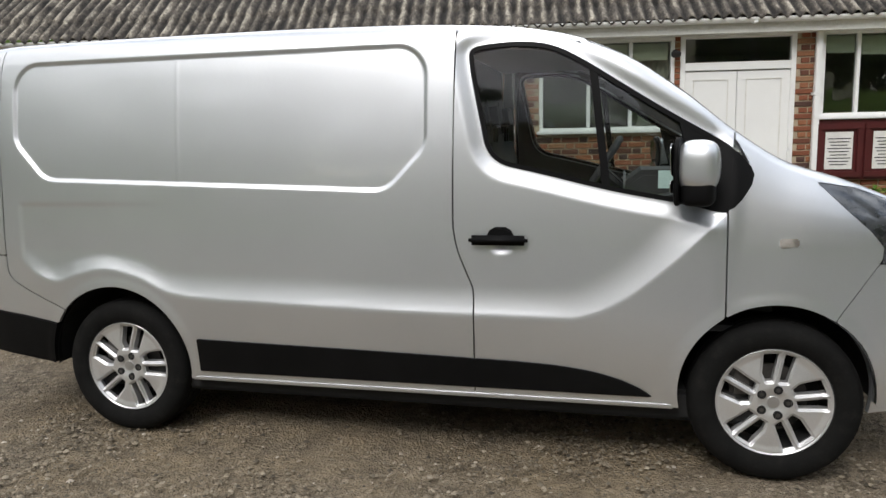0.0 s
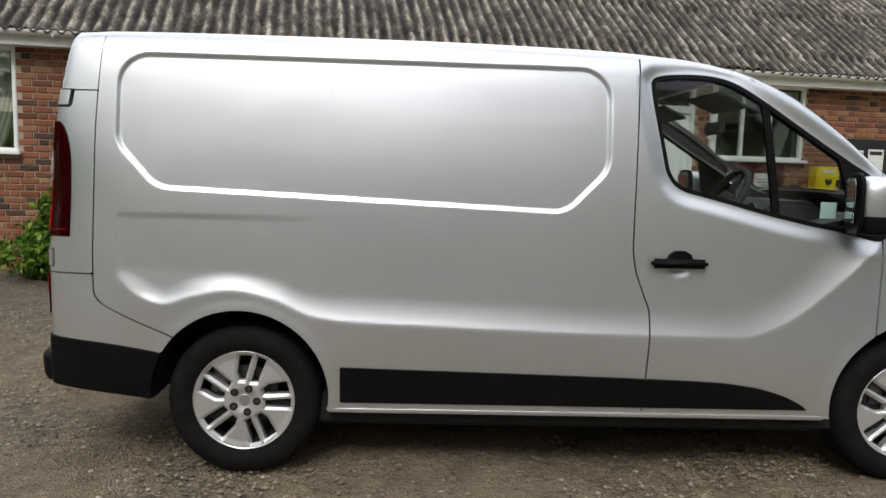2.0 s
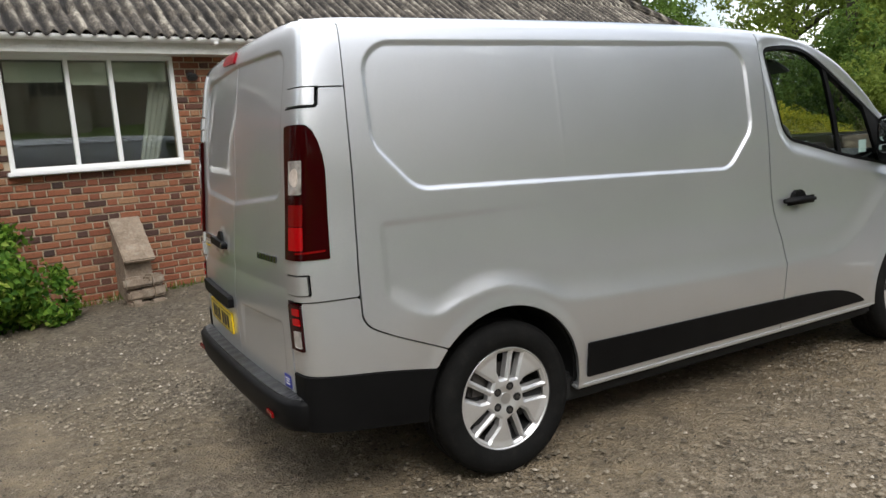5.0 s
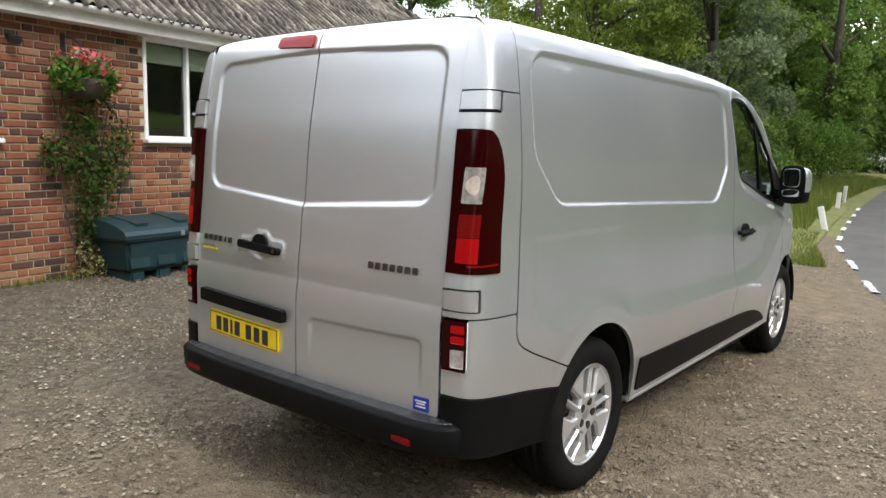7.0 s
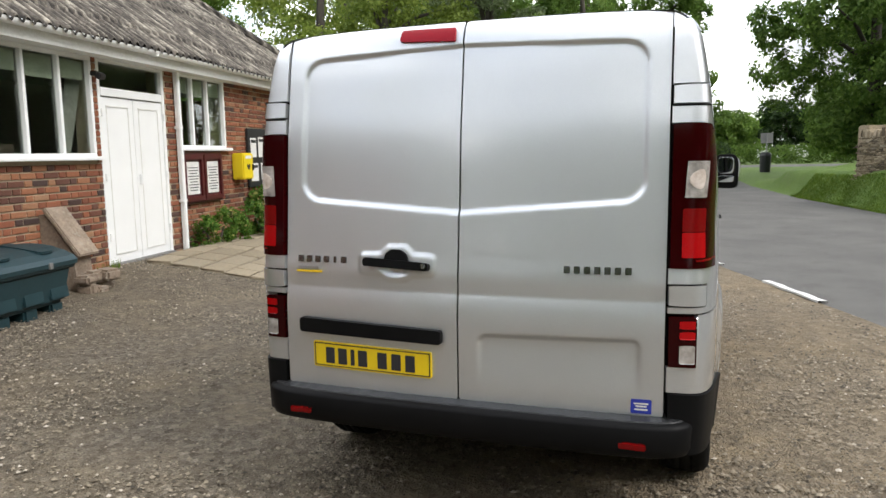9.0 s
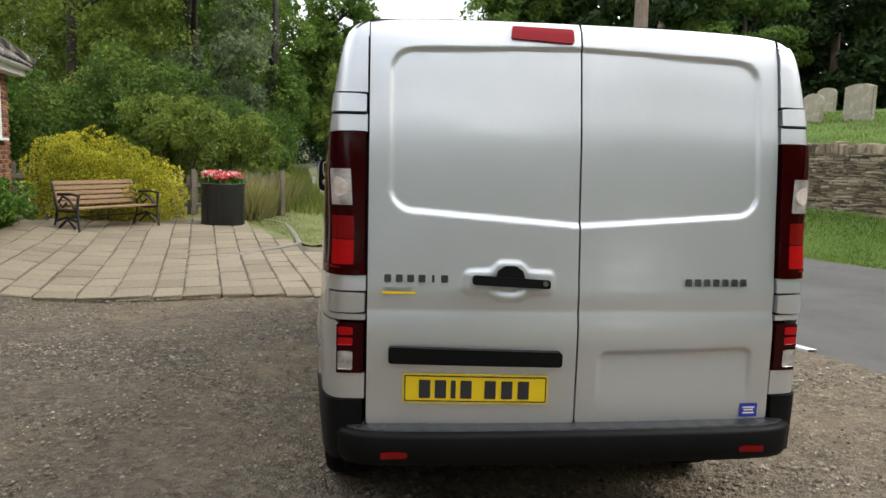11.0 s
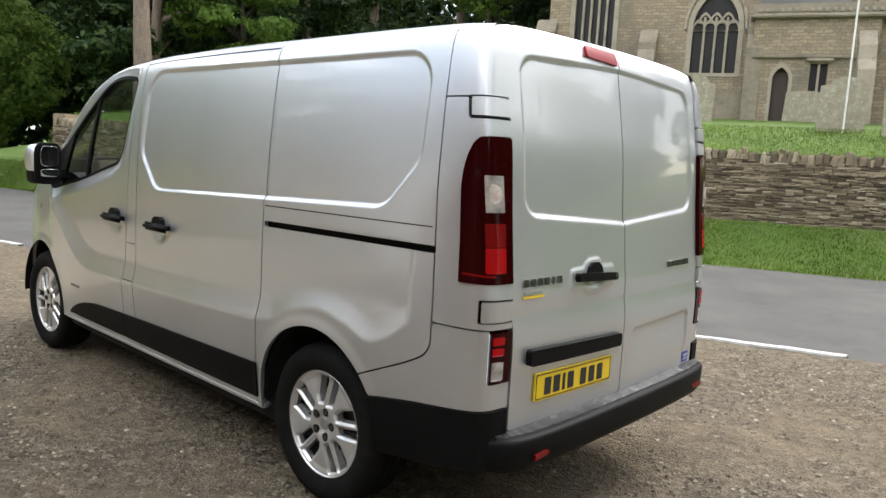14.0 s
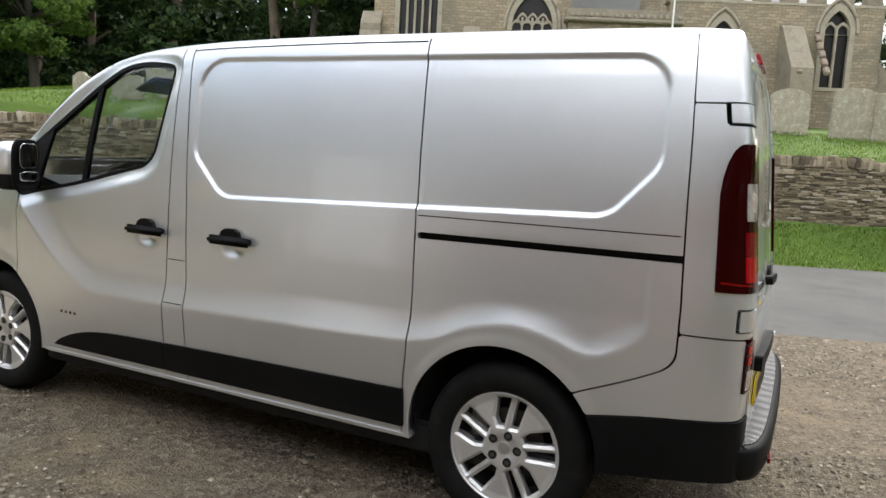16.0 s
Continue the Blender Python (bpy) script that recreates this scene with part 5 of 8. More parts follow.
    add("tail_light", lambda q, s_: MIDR(q, zz_of(q, s_)), M["red_mid"], "darker red tail light", 0.008, 0.004, us=np.concatenate([np.linspace(X_END, -0.866, 30), np.linspace(-0.864, -0.79, 34)]), vs=np.arange(1.0, 1.65, 0.006), parent=tail)
    add("indicator", lambda q, s_: WHT(q, zz_of(q, s_)), M["lamp_clear"], "clear indicator", 0.009, 0.005, us=np.concatenate([np.linspace(X_END, -0.866, 30), np.linspace(-0.864, -0.79, 34)]), vs=np.arange(1.0, 1.65, 0.006), parent=tail)
    add("bulb", lambda q, s_: 1 - np.hypot((q + 0.872) / 0.0075, (zz_of(q, s_) - 1.395) / 0.035), M["lamp_bulb"], "amber bulb behind the clear lens", 0.0105, 0.002, us=np.linspace(-0.8805, -0.855, 40), vs=np.arange(1.3, 1.5, 0.005), parent=tail)
    add("lamp_strip", lambda q, s_: np.minimum(0.004 - np.abs(zz_of(q, s_) - 1.108 - (q + 0.87) * 0.05), np.minimum(q + 0.872, -0.775 - q)), M["red_mid"], "", 0.0085, 0.002, us=np.concatenate([np.linspace(X_END, -0.866, 30), np.linspace(-0.864, -0.74, 44)]), vs=np.arange(1.05, 1.2, 0.003), parent=tail)
    fog = add("fog_lamp", lambda q, s_: poly_sdf(q, zz_of(q, s_), FOG), M["red_dark"], "small dark red lower lamp", 0.006, 0.03, us=np.concatenate([np.linspace(X_END, -0.866, 30), np.linspace(-0.864, -0.81, 24)]), vs=np.arange(0.68, 0.95, 0.007))
    for z0_, z1_, mt_ in ((0.735, 0.803, "lamp_clear"), (0.825, 0.853, "red_lit"), (0.863, 0.892, "red_lit")):
        add("lamp_segment", lambda q, s_, z0_=z0_, z1_=z1_: np.minimum.reduce([zz_of(q, s_) - z0_, z1_ - zz_of(q, s_), q + 0.8808, -0.8705 - q]), M[mt_], "", 0.0085, 0.003, us=np.concatenate([np.linspace(X_END, -0.866, 30), np.linspace(-0.864, -0.82, 20)]), vs=np.arange(0.7, 0.93, 0.005), parent=fog)
    add("hinge_gap", lambda q, s_: np.minimum(poly_sdf(q, zz_of(q, s_), [(-0.79, 1.651), (-0.79, 1.658), (-0.884, 1.658), (-0.884, 1.651)]), -0.803 - q), M["plastic"], "dark gap under the hinge", 0.0012, 0, us=np.concatenate([np.linspace(X_END, -0.866, 30), np.linspace(-0.864, -0.78, 24)]), vs=np.arange(1.62, 1.70, 0.0022))
    for hp in HINGES:
        hp = [(x if x < -0.87 else x - (0.013 if z > 1.5 else 0.004), z) for x, z in hp]
        add("hinge", lambda q, s_, hp=hp: poly_sdf(q, zz_of(q, s_), hp), M["silver"], "", 0.004, 0.03, us=np.concatenate([np.linspace(X_END, -0.866, 30), np.linspace(-0.864, -0.77, 34)]), vs=np.arange(hp[0][1] - 0.05, hp[1][1] + 0.05, 0.006))
    # lower cladding and sill
    add("sill_cladding", lambda q, s_: np.minimum.reduce([clad_top(q) - zz_of(q, s_), zz_of(q, s_) - 0.342, q - (0.462 if sgn < 0 else 0.437), np.abs(q - door_back[sgn](0.42)) - 0.0025]), M["plastic"], "black plastic sill cladding", 0.009, 0.02)
    add("inner_shell", lambda q, s_: np.minimum.reduce([arches(q, zz_of(q, s_)), np.maximum(1.70 - q, 1.14 - zz_of(q, s_)), 2.06 - s_, np.where(q < -0.3, zz_of(q, s_) - 0.44, 1.0)]), M["cavity"], "", -0.045, 0, us=np.concatenate([np.linspace(X_END, -0.6, 20), np.arange(-0.55, 3.95, 0.05)]), vs=np.arange(0.30, 2.06, 0.04))
    bm = box_bm(2.35, 0.05, 0.03, (1.575, sgn * 0.925, 0.29), 0.01)
    part("sill", bm, M["silver"], van)
    # indicator on the wing
    ind = body(np.array([3.177]), np.array([1.06]), sgn)[0]
    part("side_repeater", box_bm(0.075, 0.014, 0.04, (ind[0], ind[1], ind[2] - 0.02), 0.006, rot=(0, 0, -sgn * 5)), M["lamp_clear"], van)

# roof, bonnet and windscreen
QR = np.concatenate([[X_END - 0.012], np.linspace(X_END, -0.865, 12), np.linspace(-0.86, -0.6, 22), np.arange(-0.57, 4.0, 0.03), [4.0]])
SR = np.concatenate([np.linspace(1.9, 2.06, 12), np.linspace(2.08, 2.88, 26)])
for sgn in (-1, 1):
    fn = lambda q, s_, sgn=sgn: body(q, s_, sgn)
    screen = lambda q, s_: np.minimum.reduce([q - 2.36, 3.16 - q, s_ - 2.0])
    shell_part("roof", QR, SR, lambda q, s_: np.minimum.reduce([s_ - S_ROOF, 2.33 - q, q + 0.897 - 0.022 * (np.minimum(sec_y(s_), 0.785) / 0.765) ** 2]), fn, M["silver"], van, lip=0, flip=sgn > 0)
    shell_part("roof_edge", np.linspace(-0.887, -0.8, 14), np.concatenate([np.linspace(1.93, 2.06, 12), np.linspace(2.07, 2.3, 8)]), lambda q, s_: 1 + 0 * q, lambda q, s_, sgn=sgn: body(q, s_, sgn, False, -0.004), M["silver"], van, lip=0, flip=sgn > 0)
    shell_part("bonnet", QR, SR, lambda q, s_: np.minimum(s_ - S_ROOF, q - 3.19), fn, M["silver"], van, lip=0.01, flip=sgn > 0)
    shell_part("screen_pillar", QR, SR, lambda q, s_: np.minimum.reduce([s_ - S_ROOF, q - 2.33, 3.19 - q, -screen(q, s_)]), fn, M["silver"], van, lip=0, flip=sgn > 0)
    ws = shell_part("windscreen", QR, SR, screen, fn, M["carglass"], van, "clear windscreen", lip=0, flip=sgn > 0)
    ws.visible_shadow = False


# rear doors
def rear_at(y, z, off=0.0, detail=True):
    y, z = np.asarray(y, float), np.asarray(z, float)
    x = -0.897 + 0.022 * (y / 0.765) ** 2 + lean(z)
    if detail:
        ay = np.abs(y)
        t_ = np.clip((0.955 - z) / 0.13, 0, 1)
        x = x - 0.014 * t_ * (2 - t_)
        x = x + 0.010 * smooth01((REC(ay, z) + 0.006) / 0.015)
        x = x + 0.013 * smooth01((LOW(-y, z) + 0.006) / 0.013) * smooth01((z - 0.57) / 0.22)
        x = x - 0.006 * smooth01((HND(y, z) + 0.01) / 0.014)
        x = x + 0.016 * smooth01(1 - np.hypot((y - 0.262) / 0.09, (z - 1.05) / 0.055))
    return np.stack([x - off, y, z], -1)


REC = rounded([(-0.3, 1.265), (0.0, 1.268), (0.70, 1.318), (0.70, 1.893), (0.0, 1.916), (-0.3, 1.914)], 0.085)
LOW = rounded([(0.085, 0.572), (0.69, 0.58), (0.69, 0.81), (0.085, 0.797)], 0.03)
HND = rounded([(0.1, 1.022), (0.1, 1.098), (0.19, 1.1), (0.22, 1.132), (0.30, 1.132), (0.332, 1.1), (0.424, 1.098), (0.424, 1.022), (0.33, 1.018), (0.3, 0.998), (0.222, 0.998), (0.19, 1.018)], 0.018)
rear_top = curve([0, 0.3, 0.5, 0.65, 0.72, 0.785], [2.012, 2.011, 2.008, 2.002, 1.997, 1.988])
ys = np.arange(0.0, 0.7851, 0.0085)
zs = np.concatenate([np.arange(0.53, 1.9, 0.0085), np.linspace(1.9, 2.03, 20)])
doors = {}
for sgn in (-1, 1):
    yy_ = ys * sgn if sgn > 0 else (ys * sgn)[::-1]
    doors[sgn] = shell_part("rear_door", yy_, zs, lambda y, z: np.minimum.reduce([np.abs(y) - 0.0035, 0.777 - np.abs(y), rear_top(np.abs(y)) - z, z - 0.532]), lambda y, z: rear_at(y, z), M["silver"], van, lip=0.025, flip=True)
shell_part("door_gap_backing", np.linspace(-0.75, 0.75, 40), np.linspace(0.5, 1.9, 40), lambda y, z: 1 + 0 * y, lambda y, z: rear_at(y, z, -0.05, False), M["cavity"], van, lip=0, flip=True)
ld, rd = doors[1], doors[-1]


def on_rear(y, z, off=0.0):
    return rear_at(np.array([y]), np.array([z]), off)[0]


def rear_plate(name, F, mat_, parent, label="", off=0.006, lip=0.008, y0=-0.75, y1=0.75, z0=0.55, z1=2.0, st=0.006):
    return shell_part(name, np.arange(y0, y1, st), np.arange(z0, z1, st), F, lambda y, z: rear_at(y, z, off, False), mat_, parent, label, lip, flip=True)


# handle, number plate, trim bar, badges
rear_plate("door_handle", rounded([(0.115, 1.042), (0.115, 1.074), (0.40, 1.09), (0.40, 1.055)], 0.012), M["plastic"], ld, "black pull handle", 0.034, 0.03, 0.08, 0.44, 1.0, 1.15, 0.004)
rear_plate("handle_boss", rounded([(0.2, 1.06), (0.215, 1.105), (0.24, 1.122), (0.28, 1.122), (0.305, 1.105), (0.32, 1.06)], 0.015), M["plastic"], ld, "", 0.018, 0.02, 0.15, 0.38, 1.04, 1.15, 0.004)
rear_plate("lock_barrel", lambda y, z: 0.011 - np.hypot(y - 0.135, z - 1.062), M["chrome"], ld, "", 0.037, 0.003, 0.11, 0.16, 1.04, 1.08, 0.002)
rear_plate("trim_bar", rounded([(0.062, 0.752), (0.062, 0.808), (0.70, 0.826), (0.70, 0.765)], 0.012), M["plastic"], ld, "black bar over the number plate", 0.042, 0.04, 0.03, 0.73, 0.72, 0.86, 0.006)
pl = rear_plate("number_plate", rounded([(0.108, 0.608), (0.108, 0.716), (0.645, 0.726), (0.645, 0.616)], 0.008), M["plate"], ld, "yellow number plate", 0.024, 0.008, 0.08, 0.68, 0.58, 0.76, 0.006)
rear_plate("plate_border", lambda y, z: 0.0022 - np.abs(rounded([(0.108, 0.608), (0.108, 0.716), (0.645, 0.726), (0.645, 0.616)], 0.008)(y, z) - 0.008), M["ink"], pl, "", 0.0255, 0, 0.08, 0.68, 0.58, 0.76, 0.003)
for k, yc in enumerate((0.565, 0.507, 0.46, 0.413, 0.324, 0.262, 0.2)):
    w_ = 0.021 if k != 2 else 0.009
    rear_plate("plate_bar", lambda y, z, yc=yc, w_=w_: np.minimum(w_ - np.abs(y - yc), 0.034 - np.abs(z - 0.664 - 0.018 * (y - 0.37))), M["ink"], pl, "", 0.0257, 0.001, 0.1, 0.65, 0.6, 0.74, 0.004)
for k in range(6):
    yc = 0.705 - 0.041 * k
    rear_plate("badge_bar", lambda y, z, yc=yc, w_=0.0125 if k != 4 else 0.005: np.minimum(w_ - np.abs(y - yc), 0.0135 - np.abs(z - 1.071)), M["chrome"], ld, "", 0.008, 0.006, 0.4, 0.75, 1.03, 1.11, 0.003)
for k in range(7):
    yc = -0.425 - 0.037 * k
    rear_plate("badge_bar", lambda y, z, yc=yc: np.minimum(0.0115 - np.abs(y - yc), 0.0135 - np.abs(z - 1.064)), M["chrome"], rd, "", 0.008, 0.006, -0.7, -0.38, 1.03, 1.1, 0.003)
rear_plate("script_bar", lambda y, z: np.minimum(0.05 - np.abs(y - 0.668), 0.005 - np.abs(z - 1.034)), M["steel_light"], ld, "", 0.007, 0.004, 0.58, 0.75, 1.01, 1.06, 0.003)
rear_plate("script_underline", lambda y, z: np.minimum(0.062 - np.abs(y - 0.664), 0.004 - np.abs(z - 1.019)), M["plate"], ld, "yellow underline", 0.007, 0.004, 0.58, 0.75, 1.0, 1.04, 0.003)
st_ = rear_plate("blue_sticker", lambda y, z: np.minimum(0.037 - np.abs(y + 0.70), 0.027 - np.abs(z - 0.567)), M["sticker_blue"], rd, "small blue sticker", 0.0165, 0.001, -0.75, -0.65, 0.53, 0.61, 0.004)
for z_, w_ in ((0.578, 0.026), (0.568, 0.02), (0.556, 0.024)):
    rear_plate("sticker_bar", lambda y, z, z_=z_, w_=w_: np.minimum(w_ - np.abs(y + 0.70), 0.003 - np.abs(z - z_)), M["paper"], st_, "", 0.0178, 0, -0.75, -0.65, 0.54, 0.6, 0.002)
rear_plate("high_brake_light", rounded([(0.032, 1.934), (0.032, 1.988), (0.262, 1.992), (0.268, 1.945)], 0.008), M["red_high"], ld, "dark red high-level brake light", 0.012, 0.02, 0.0, 0.3, 1.9, 2.02, 0.005)
rear_plate("handle_cup", lambda y, z: 1 - np.hypot((y - 0.262) / 0.07, (z - 1.03) / 0.035), M["silver"], ld, "", -0.004, 0.004, 0.17, 0.36, 0.98, 1.08, 0.004)

# rear bumper step
half = [(-0.872, 0.882), (-0.91, 0.868), (-0.95, 0.82), (-0.975, 0.715), (-0.987, 0.5), (-0.992, 0.25)]
pts = [(x, y) for x, y in half] + [(-0.993, 0.0)] + [(x, -y) for x, y in half[::-1]]
bx = np.interp(np.linspace(0, len(pts) - 1, 121), range(len(pts)), [p[0] for p in pts])
by = np.interp(np.linspace(0, len(pts) - 1, 121), range(len(pts)), [p[1] for p in pts])
ker = np.ones(9) / 9
bx = np.convolve(np.pad(bx, 4, mode="edge"), ker, "valid")
by = np.convolve(np.pad(by, 4, mode="edge"), ker, "valid")
v, f = [], []
for i, (x, y) in enumerate(zip(bx, by)):
    t0 = np.array([bx[min(i + 1, 120)] - bx[max(i - 1, 0)], by[min(i + 1, 120)] - by[max(i - 1, 0)]])
    nn = np.array([t0[1], -t0[0]]) / (np.linalg.norm(t0) + 1e-9)
    if nn @ np.array([x - 1.0, y]) < 0:
        nn = -nn
    fade = float(smooth01((-0.60 - x) / 0.25))
    drop = 0.0
    for din, z in ((0.16, 0.534), (0.024, 0.522), (0.007, 0.515), (0.0, 0.503), (0.004, 0.425), (0.014, 0.398), (0.1, 0.36), (0.15, 0.38)):
        v.append((x - nn[0] * (din - 0.012 * fade + 0.012), y - nn[1] * (din + 0.01 * (1 - fade)), z - drop * (1 if z < 0.5 else 0.4)))
k = 8
for i in range(120):
    for j in range(k):
        f.append((i * k + j, i * k + (j + 1) % k, (i + 1) * k + (j + 1) % k, (i + 1) * k + j))
step = mesh_ob("bumper_step", v, f, M["plastic"], van, "black rear bumper with a step", True)
tv, tf = [], []
for i in range(6, 115):
    t0 = np.array([bx[i + 1] - bx[i - 1], by[i + 1] - by[i - 1]])
    nn = np.array([t0[1], -t0[0]]) / (np.linalg.norm(t0) + 1e-9)
    if nn @ np.array([bx[i] - 1.0, by[i]]) < 0:
        nn = -nn
    rib = 0.0018 if i % 4 < 2 else 0.0
    for din, z in ((0.125, 0.528), (0.123, 0.5345 + rib), (0.03, 0.5265 + rib), (0.026, 0.519)):
        tv.append((bx[i] - nn[0] * din, by[i] - nn[1] * din, z))
for i in range(108):
    for j in range(3):
        tf.append((i * 4 + j, i * 4 + j + 1, i * 4 + j + 5, i * 4 + j + 4))
mesh_ob("step_tread", tv, tf, M["worn_sheen_plastic"], step, "ribbed step top greyed by wear and painted sky sheen", False)
for s_ in (-1, 1):
    part("reflector", box_bm(0.01, 0.1, 0.026, (-0.977, s_ * 0.675, 0.43), 0.004, rot=(0, 0, s_ * 3)), M["red_mid"], step, "red bumper reflector")

# underside, wheel wells, bulkhead
part("underbody", box_bm(3.5, 1.78, 0.14, (1.5, 0, 0.215), 0.02), M["cavity"], van)
# Black block added to keep the underside behind the bumper dark.
part("underside_filler", box_bm(0.4, 1.4, 0.16, (-0.5, 0, 0.33), 0.02), M["cavity"], van)
part("exhaust", tube_bm([(-0.45, -0.3, 0.29), (-0.2, -0.3, 0.27), (0.8, -0.25, 0.24)], 0.035, 10), M["steel"], van)
part("rear_axle", cyl_bm(0.05, 0.05, 1.5, (0, -0.75, 0.32), 12, axis="y"), M["cavity"], van)
part("bulkhead", box_bm(0.03, 1.72, 1.5, (1.71, 0, 0.4)), M["trim"], van)
part("cab_floor", box_bm(1.6, 1.7, 0.03, (2.5, 0, 0.62)), M["trim"], van)
for ax, az, ar in ARCHES:
    for sgn in (-1, 1):
        v, f = [], []
        for i, a in enumerate(np.linspace(-0.08, math.pi + 0.08, 30)):
            c, s_ = math.cos(a), math.sin(a)
            v += [(ax + (ar - 0.002) * c, sgn * 0.945, az + (ar - 0.002) * s_), (ax + (ar + 0.012) * c, sgn * 0.9, az + (ar + 0.012) * s_), (ax + (ar + 0.012) * c, sgn * 0.58, az + (ar + 0.012) * s_), (ax, sgn * 0.58, az)]
        for i in range(29):
            for j in range(3):
                f.append((i * 4 + j, i * 4 + j + 1, i * 4 + j + 5, i * 4 + j + 4))
        mesh_ob("wheel_arch_liner", v, f, M["cavity"], van)


# wheels
def revolve(profile, seg=64):
    v, f = [], []
    k = len(profile)
    for i in range(seg):
        a = 2 * math.pi * i / seg
        v += [(r_ * math.cos(a), w_, r_ * math.sin(a)) for r_, w_ in profile]
    for i in range(seg):
        for j in range(k - 1):
            a, c = i * k + j, ((i + 1) % seg) * k + j
            f.append((a, c, c + 1, a + 1))
    return v, f


SLOTS = [[(0.935, -0.04), (0.91, -0.225), (0.42, -0.165), (0.40, -0.03)], [(0.865, 0.33), (0.925, 0.075), (0.4, 0.095), (0.37, 0.2), (0.5, 0.29)]]


def wheel_slots(x, z):
    """Inside the ten slots: above zero."""
    out = np.full(np.shape(x), -1.0)
    for k in range(5):
        a = 2 * math.pi * k / 5 + math.radians(81)
        c, s_ = math.cos(a), math.sin(a)
        rad, lat = x * c + z * s_, -x * s_ + z * c
        for t_ in SLOTS:
            out = np.maximum(out, poly_sdf(rad, lat, [(0.2235 * u, 0.2235 * v) for u, v in t_]))
    return out


def wheel_face(x, z):
    """Where the alloy is solid."""
    r_ = np.hypot(x, z)
    return np.minimum(0.2235 - r_, -wheel_slots(x, z))


def wheel():
    w = new("wheel")
    tyre_v, tyre_f = revolve([(0.226, 0.012), (0.236, 0.004), (0.255, -0.008), (0.285, -0.014), (0.315, -0.008), (0.333, 0.008), (0.342, 0.03), (0.3445, 0.06), (0.336, 0.062), (0.336, 0.07), (0.345, 0.072), (0.345, 0.105), (0.336, 0.107), (0.336, 0.115), (0.345, 0.117), (0.3445, 0.15), (0.336, 0.152), (0.342, 0.18), (0.33, 0.205), (0.29, 0.215), (0.23, 0.2)], 72)
    tyre = mesh_ob("tyre", tyre_v, tyre_f, M["tyre"], w, "black road tyre", True)
    bm = bmesh.new()
    for k in range(60):
        a = 2 * math.pi * k / 60
        for y_ in (0.048, 0.15):
            vs_ = bmesh.ops.create_cube(bm, size=1, matrix=pose(0.341 * math.cos(a), y_, 0.341 * math.sin(a), 0, -math.degrees(a), 0) @ pose(0, 0, 0, 25 if k % 2 else -25, 0, 0) @ Matrix.Diagonal((0.0055, 0.03, 0.022, 1)))
    tagged(part("tread_pattern", bm, M["tyre"], tyre), kind="stuff")
    g = np.linspace(-0.226, 0.226, 150)
    dome = lambda x, z: np.stack([x, 0.022 - 0.012 * (1 - (np.hypot(x, z) / 0.22) ** 2) - 0.008 * smooth01((np.hypot(x, z) - 0.19) / 0.03) + 0.012 * smooth01((0.07 - np.hypot(x, z)) / 0.05) + 0.011 * smooth01((wheel_slots(x, z) + 0.011) / 0.009), z], -1)
    shell_part("rim_face", g, g, wheel_face, dome, M["alloy"], w, "silver alloy wheel with paired slots", 0.035, flip=False)
    bv, bf = revolve([(0.222, 0.016), (0.2325, 0.004), (0.233, 0.012), (0.222, 0.03), (0.213, 0.06), (0.21, 0.19)], 64)
    mesh_ob("rim_barrel", bv, bf, M["rim_shade"], w, "", True)
    lv, lf = revolve([(0.2215, 0.0145), (0.2255, 0.0075), (0.2285, 0.007), (0.229, 0.012)], 64)
    mesh_ob("rim_lip", lv, lf, M["alloy"], w, "", True)
    part("brake_disc", cyl_bm(0.145, 0.145, 0.02, (0, 0.085, 0), 40, axis="y"), M["steel"], w)
    part("brake_caliper", box_bm(0.09, 0.06, 0.16, (-0.12, 0.085, 0.0), 0.015), M["steel"], w)
    part("backing_plate", cyl_bm(0.205, 0.205, 0.01, (0, 0.15, 0), 40, axis="y"), M["cavity"], w)
    part("centre_cap", cyl_bm(0.024, 0.022, 0.012, (0, 0.0165, 0), 24, axis="y"), M["steel_light"], w)
    for k in range(5):
        a = 2 * math.pi * k / 5 + math.radians(73)
        cx, cz = 0.057 * math.cos(a), 0.057 * math.sin(a)
        # Black disc on the face paints the shade of a bolt hole.
        part("bolt_shade_disc", cyl_bm(0.0185, 0.0185, 0.01, (cx, 0.0112, cz), 20, axis="y"), M["cavity"], w)
        part("wheel_bolt", cyl_bm(0.0095, 0.0095, 0.008, (cx, 0.0102, cz), 6, axis="y"), M["steel"], w)
    return w


w0 = wheel()
W_S = Matrix.Diagonal((1.022, 1, 1.022, 1))
w0.parent = van
for ob_ in w0.children_recursive:
    ob_.data.transform(W_S)
w0.matrix_local = pose(0.018, -0.937, 0.334, 0, 5, 0)
w1 = copy_thing(w0, pose(3.15, -0.93, 0.336))
w2 = copy_thing(w0, pose(-0.012, 0.937, 0.336, 0, 0, 180))
w3 = copy_thing(w0, pose(3.135, 0.93, 0.336, 0, 40, 180))

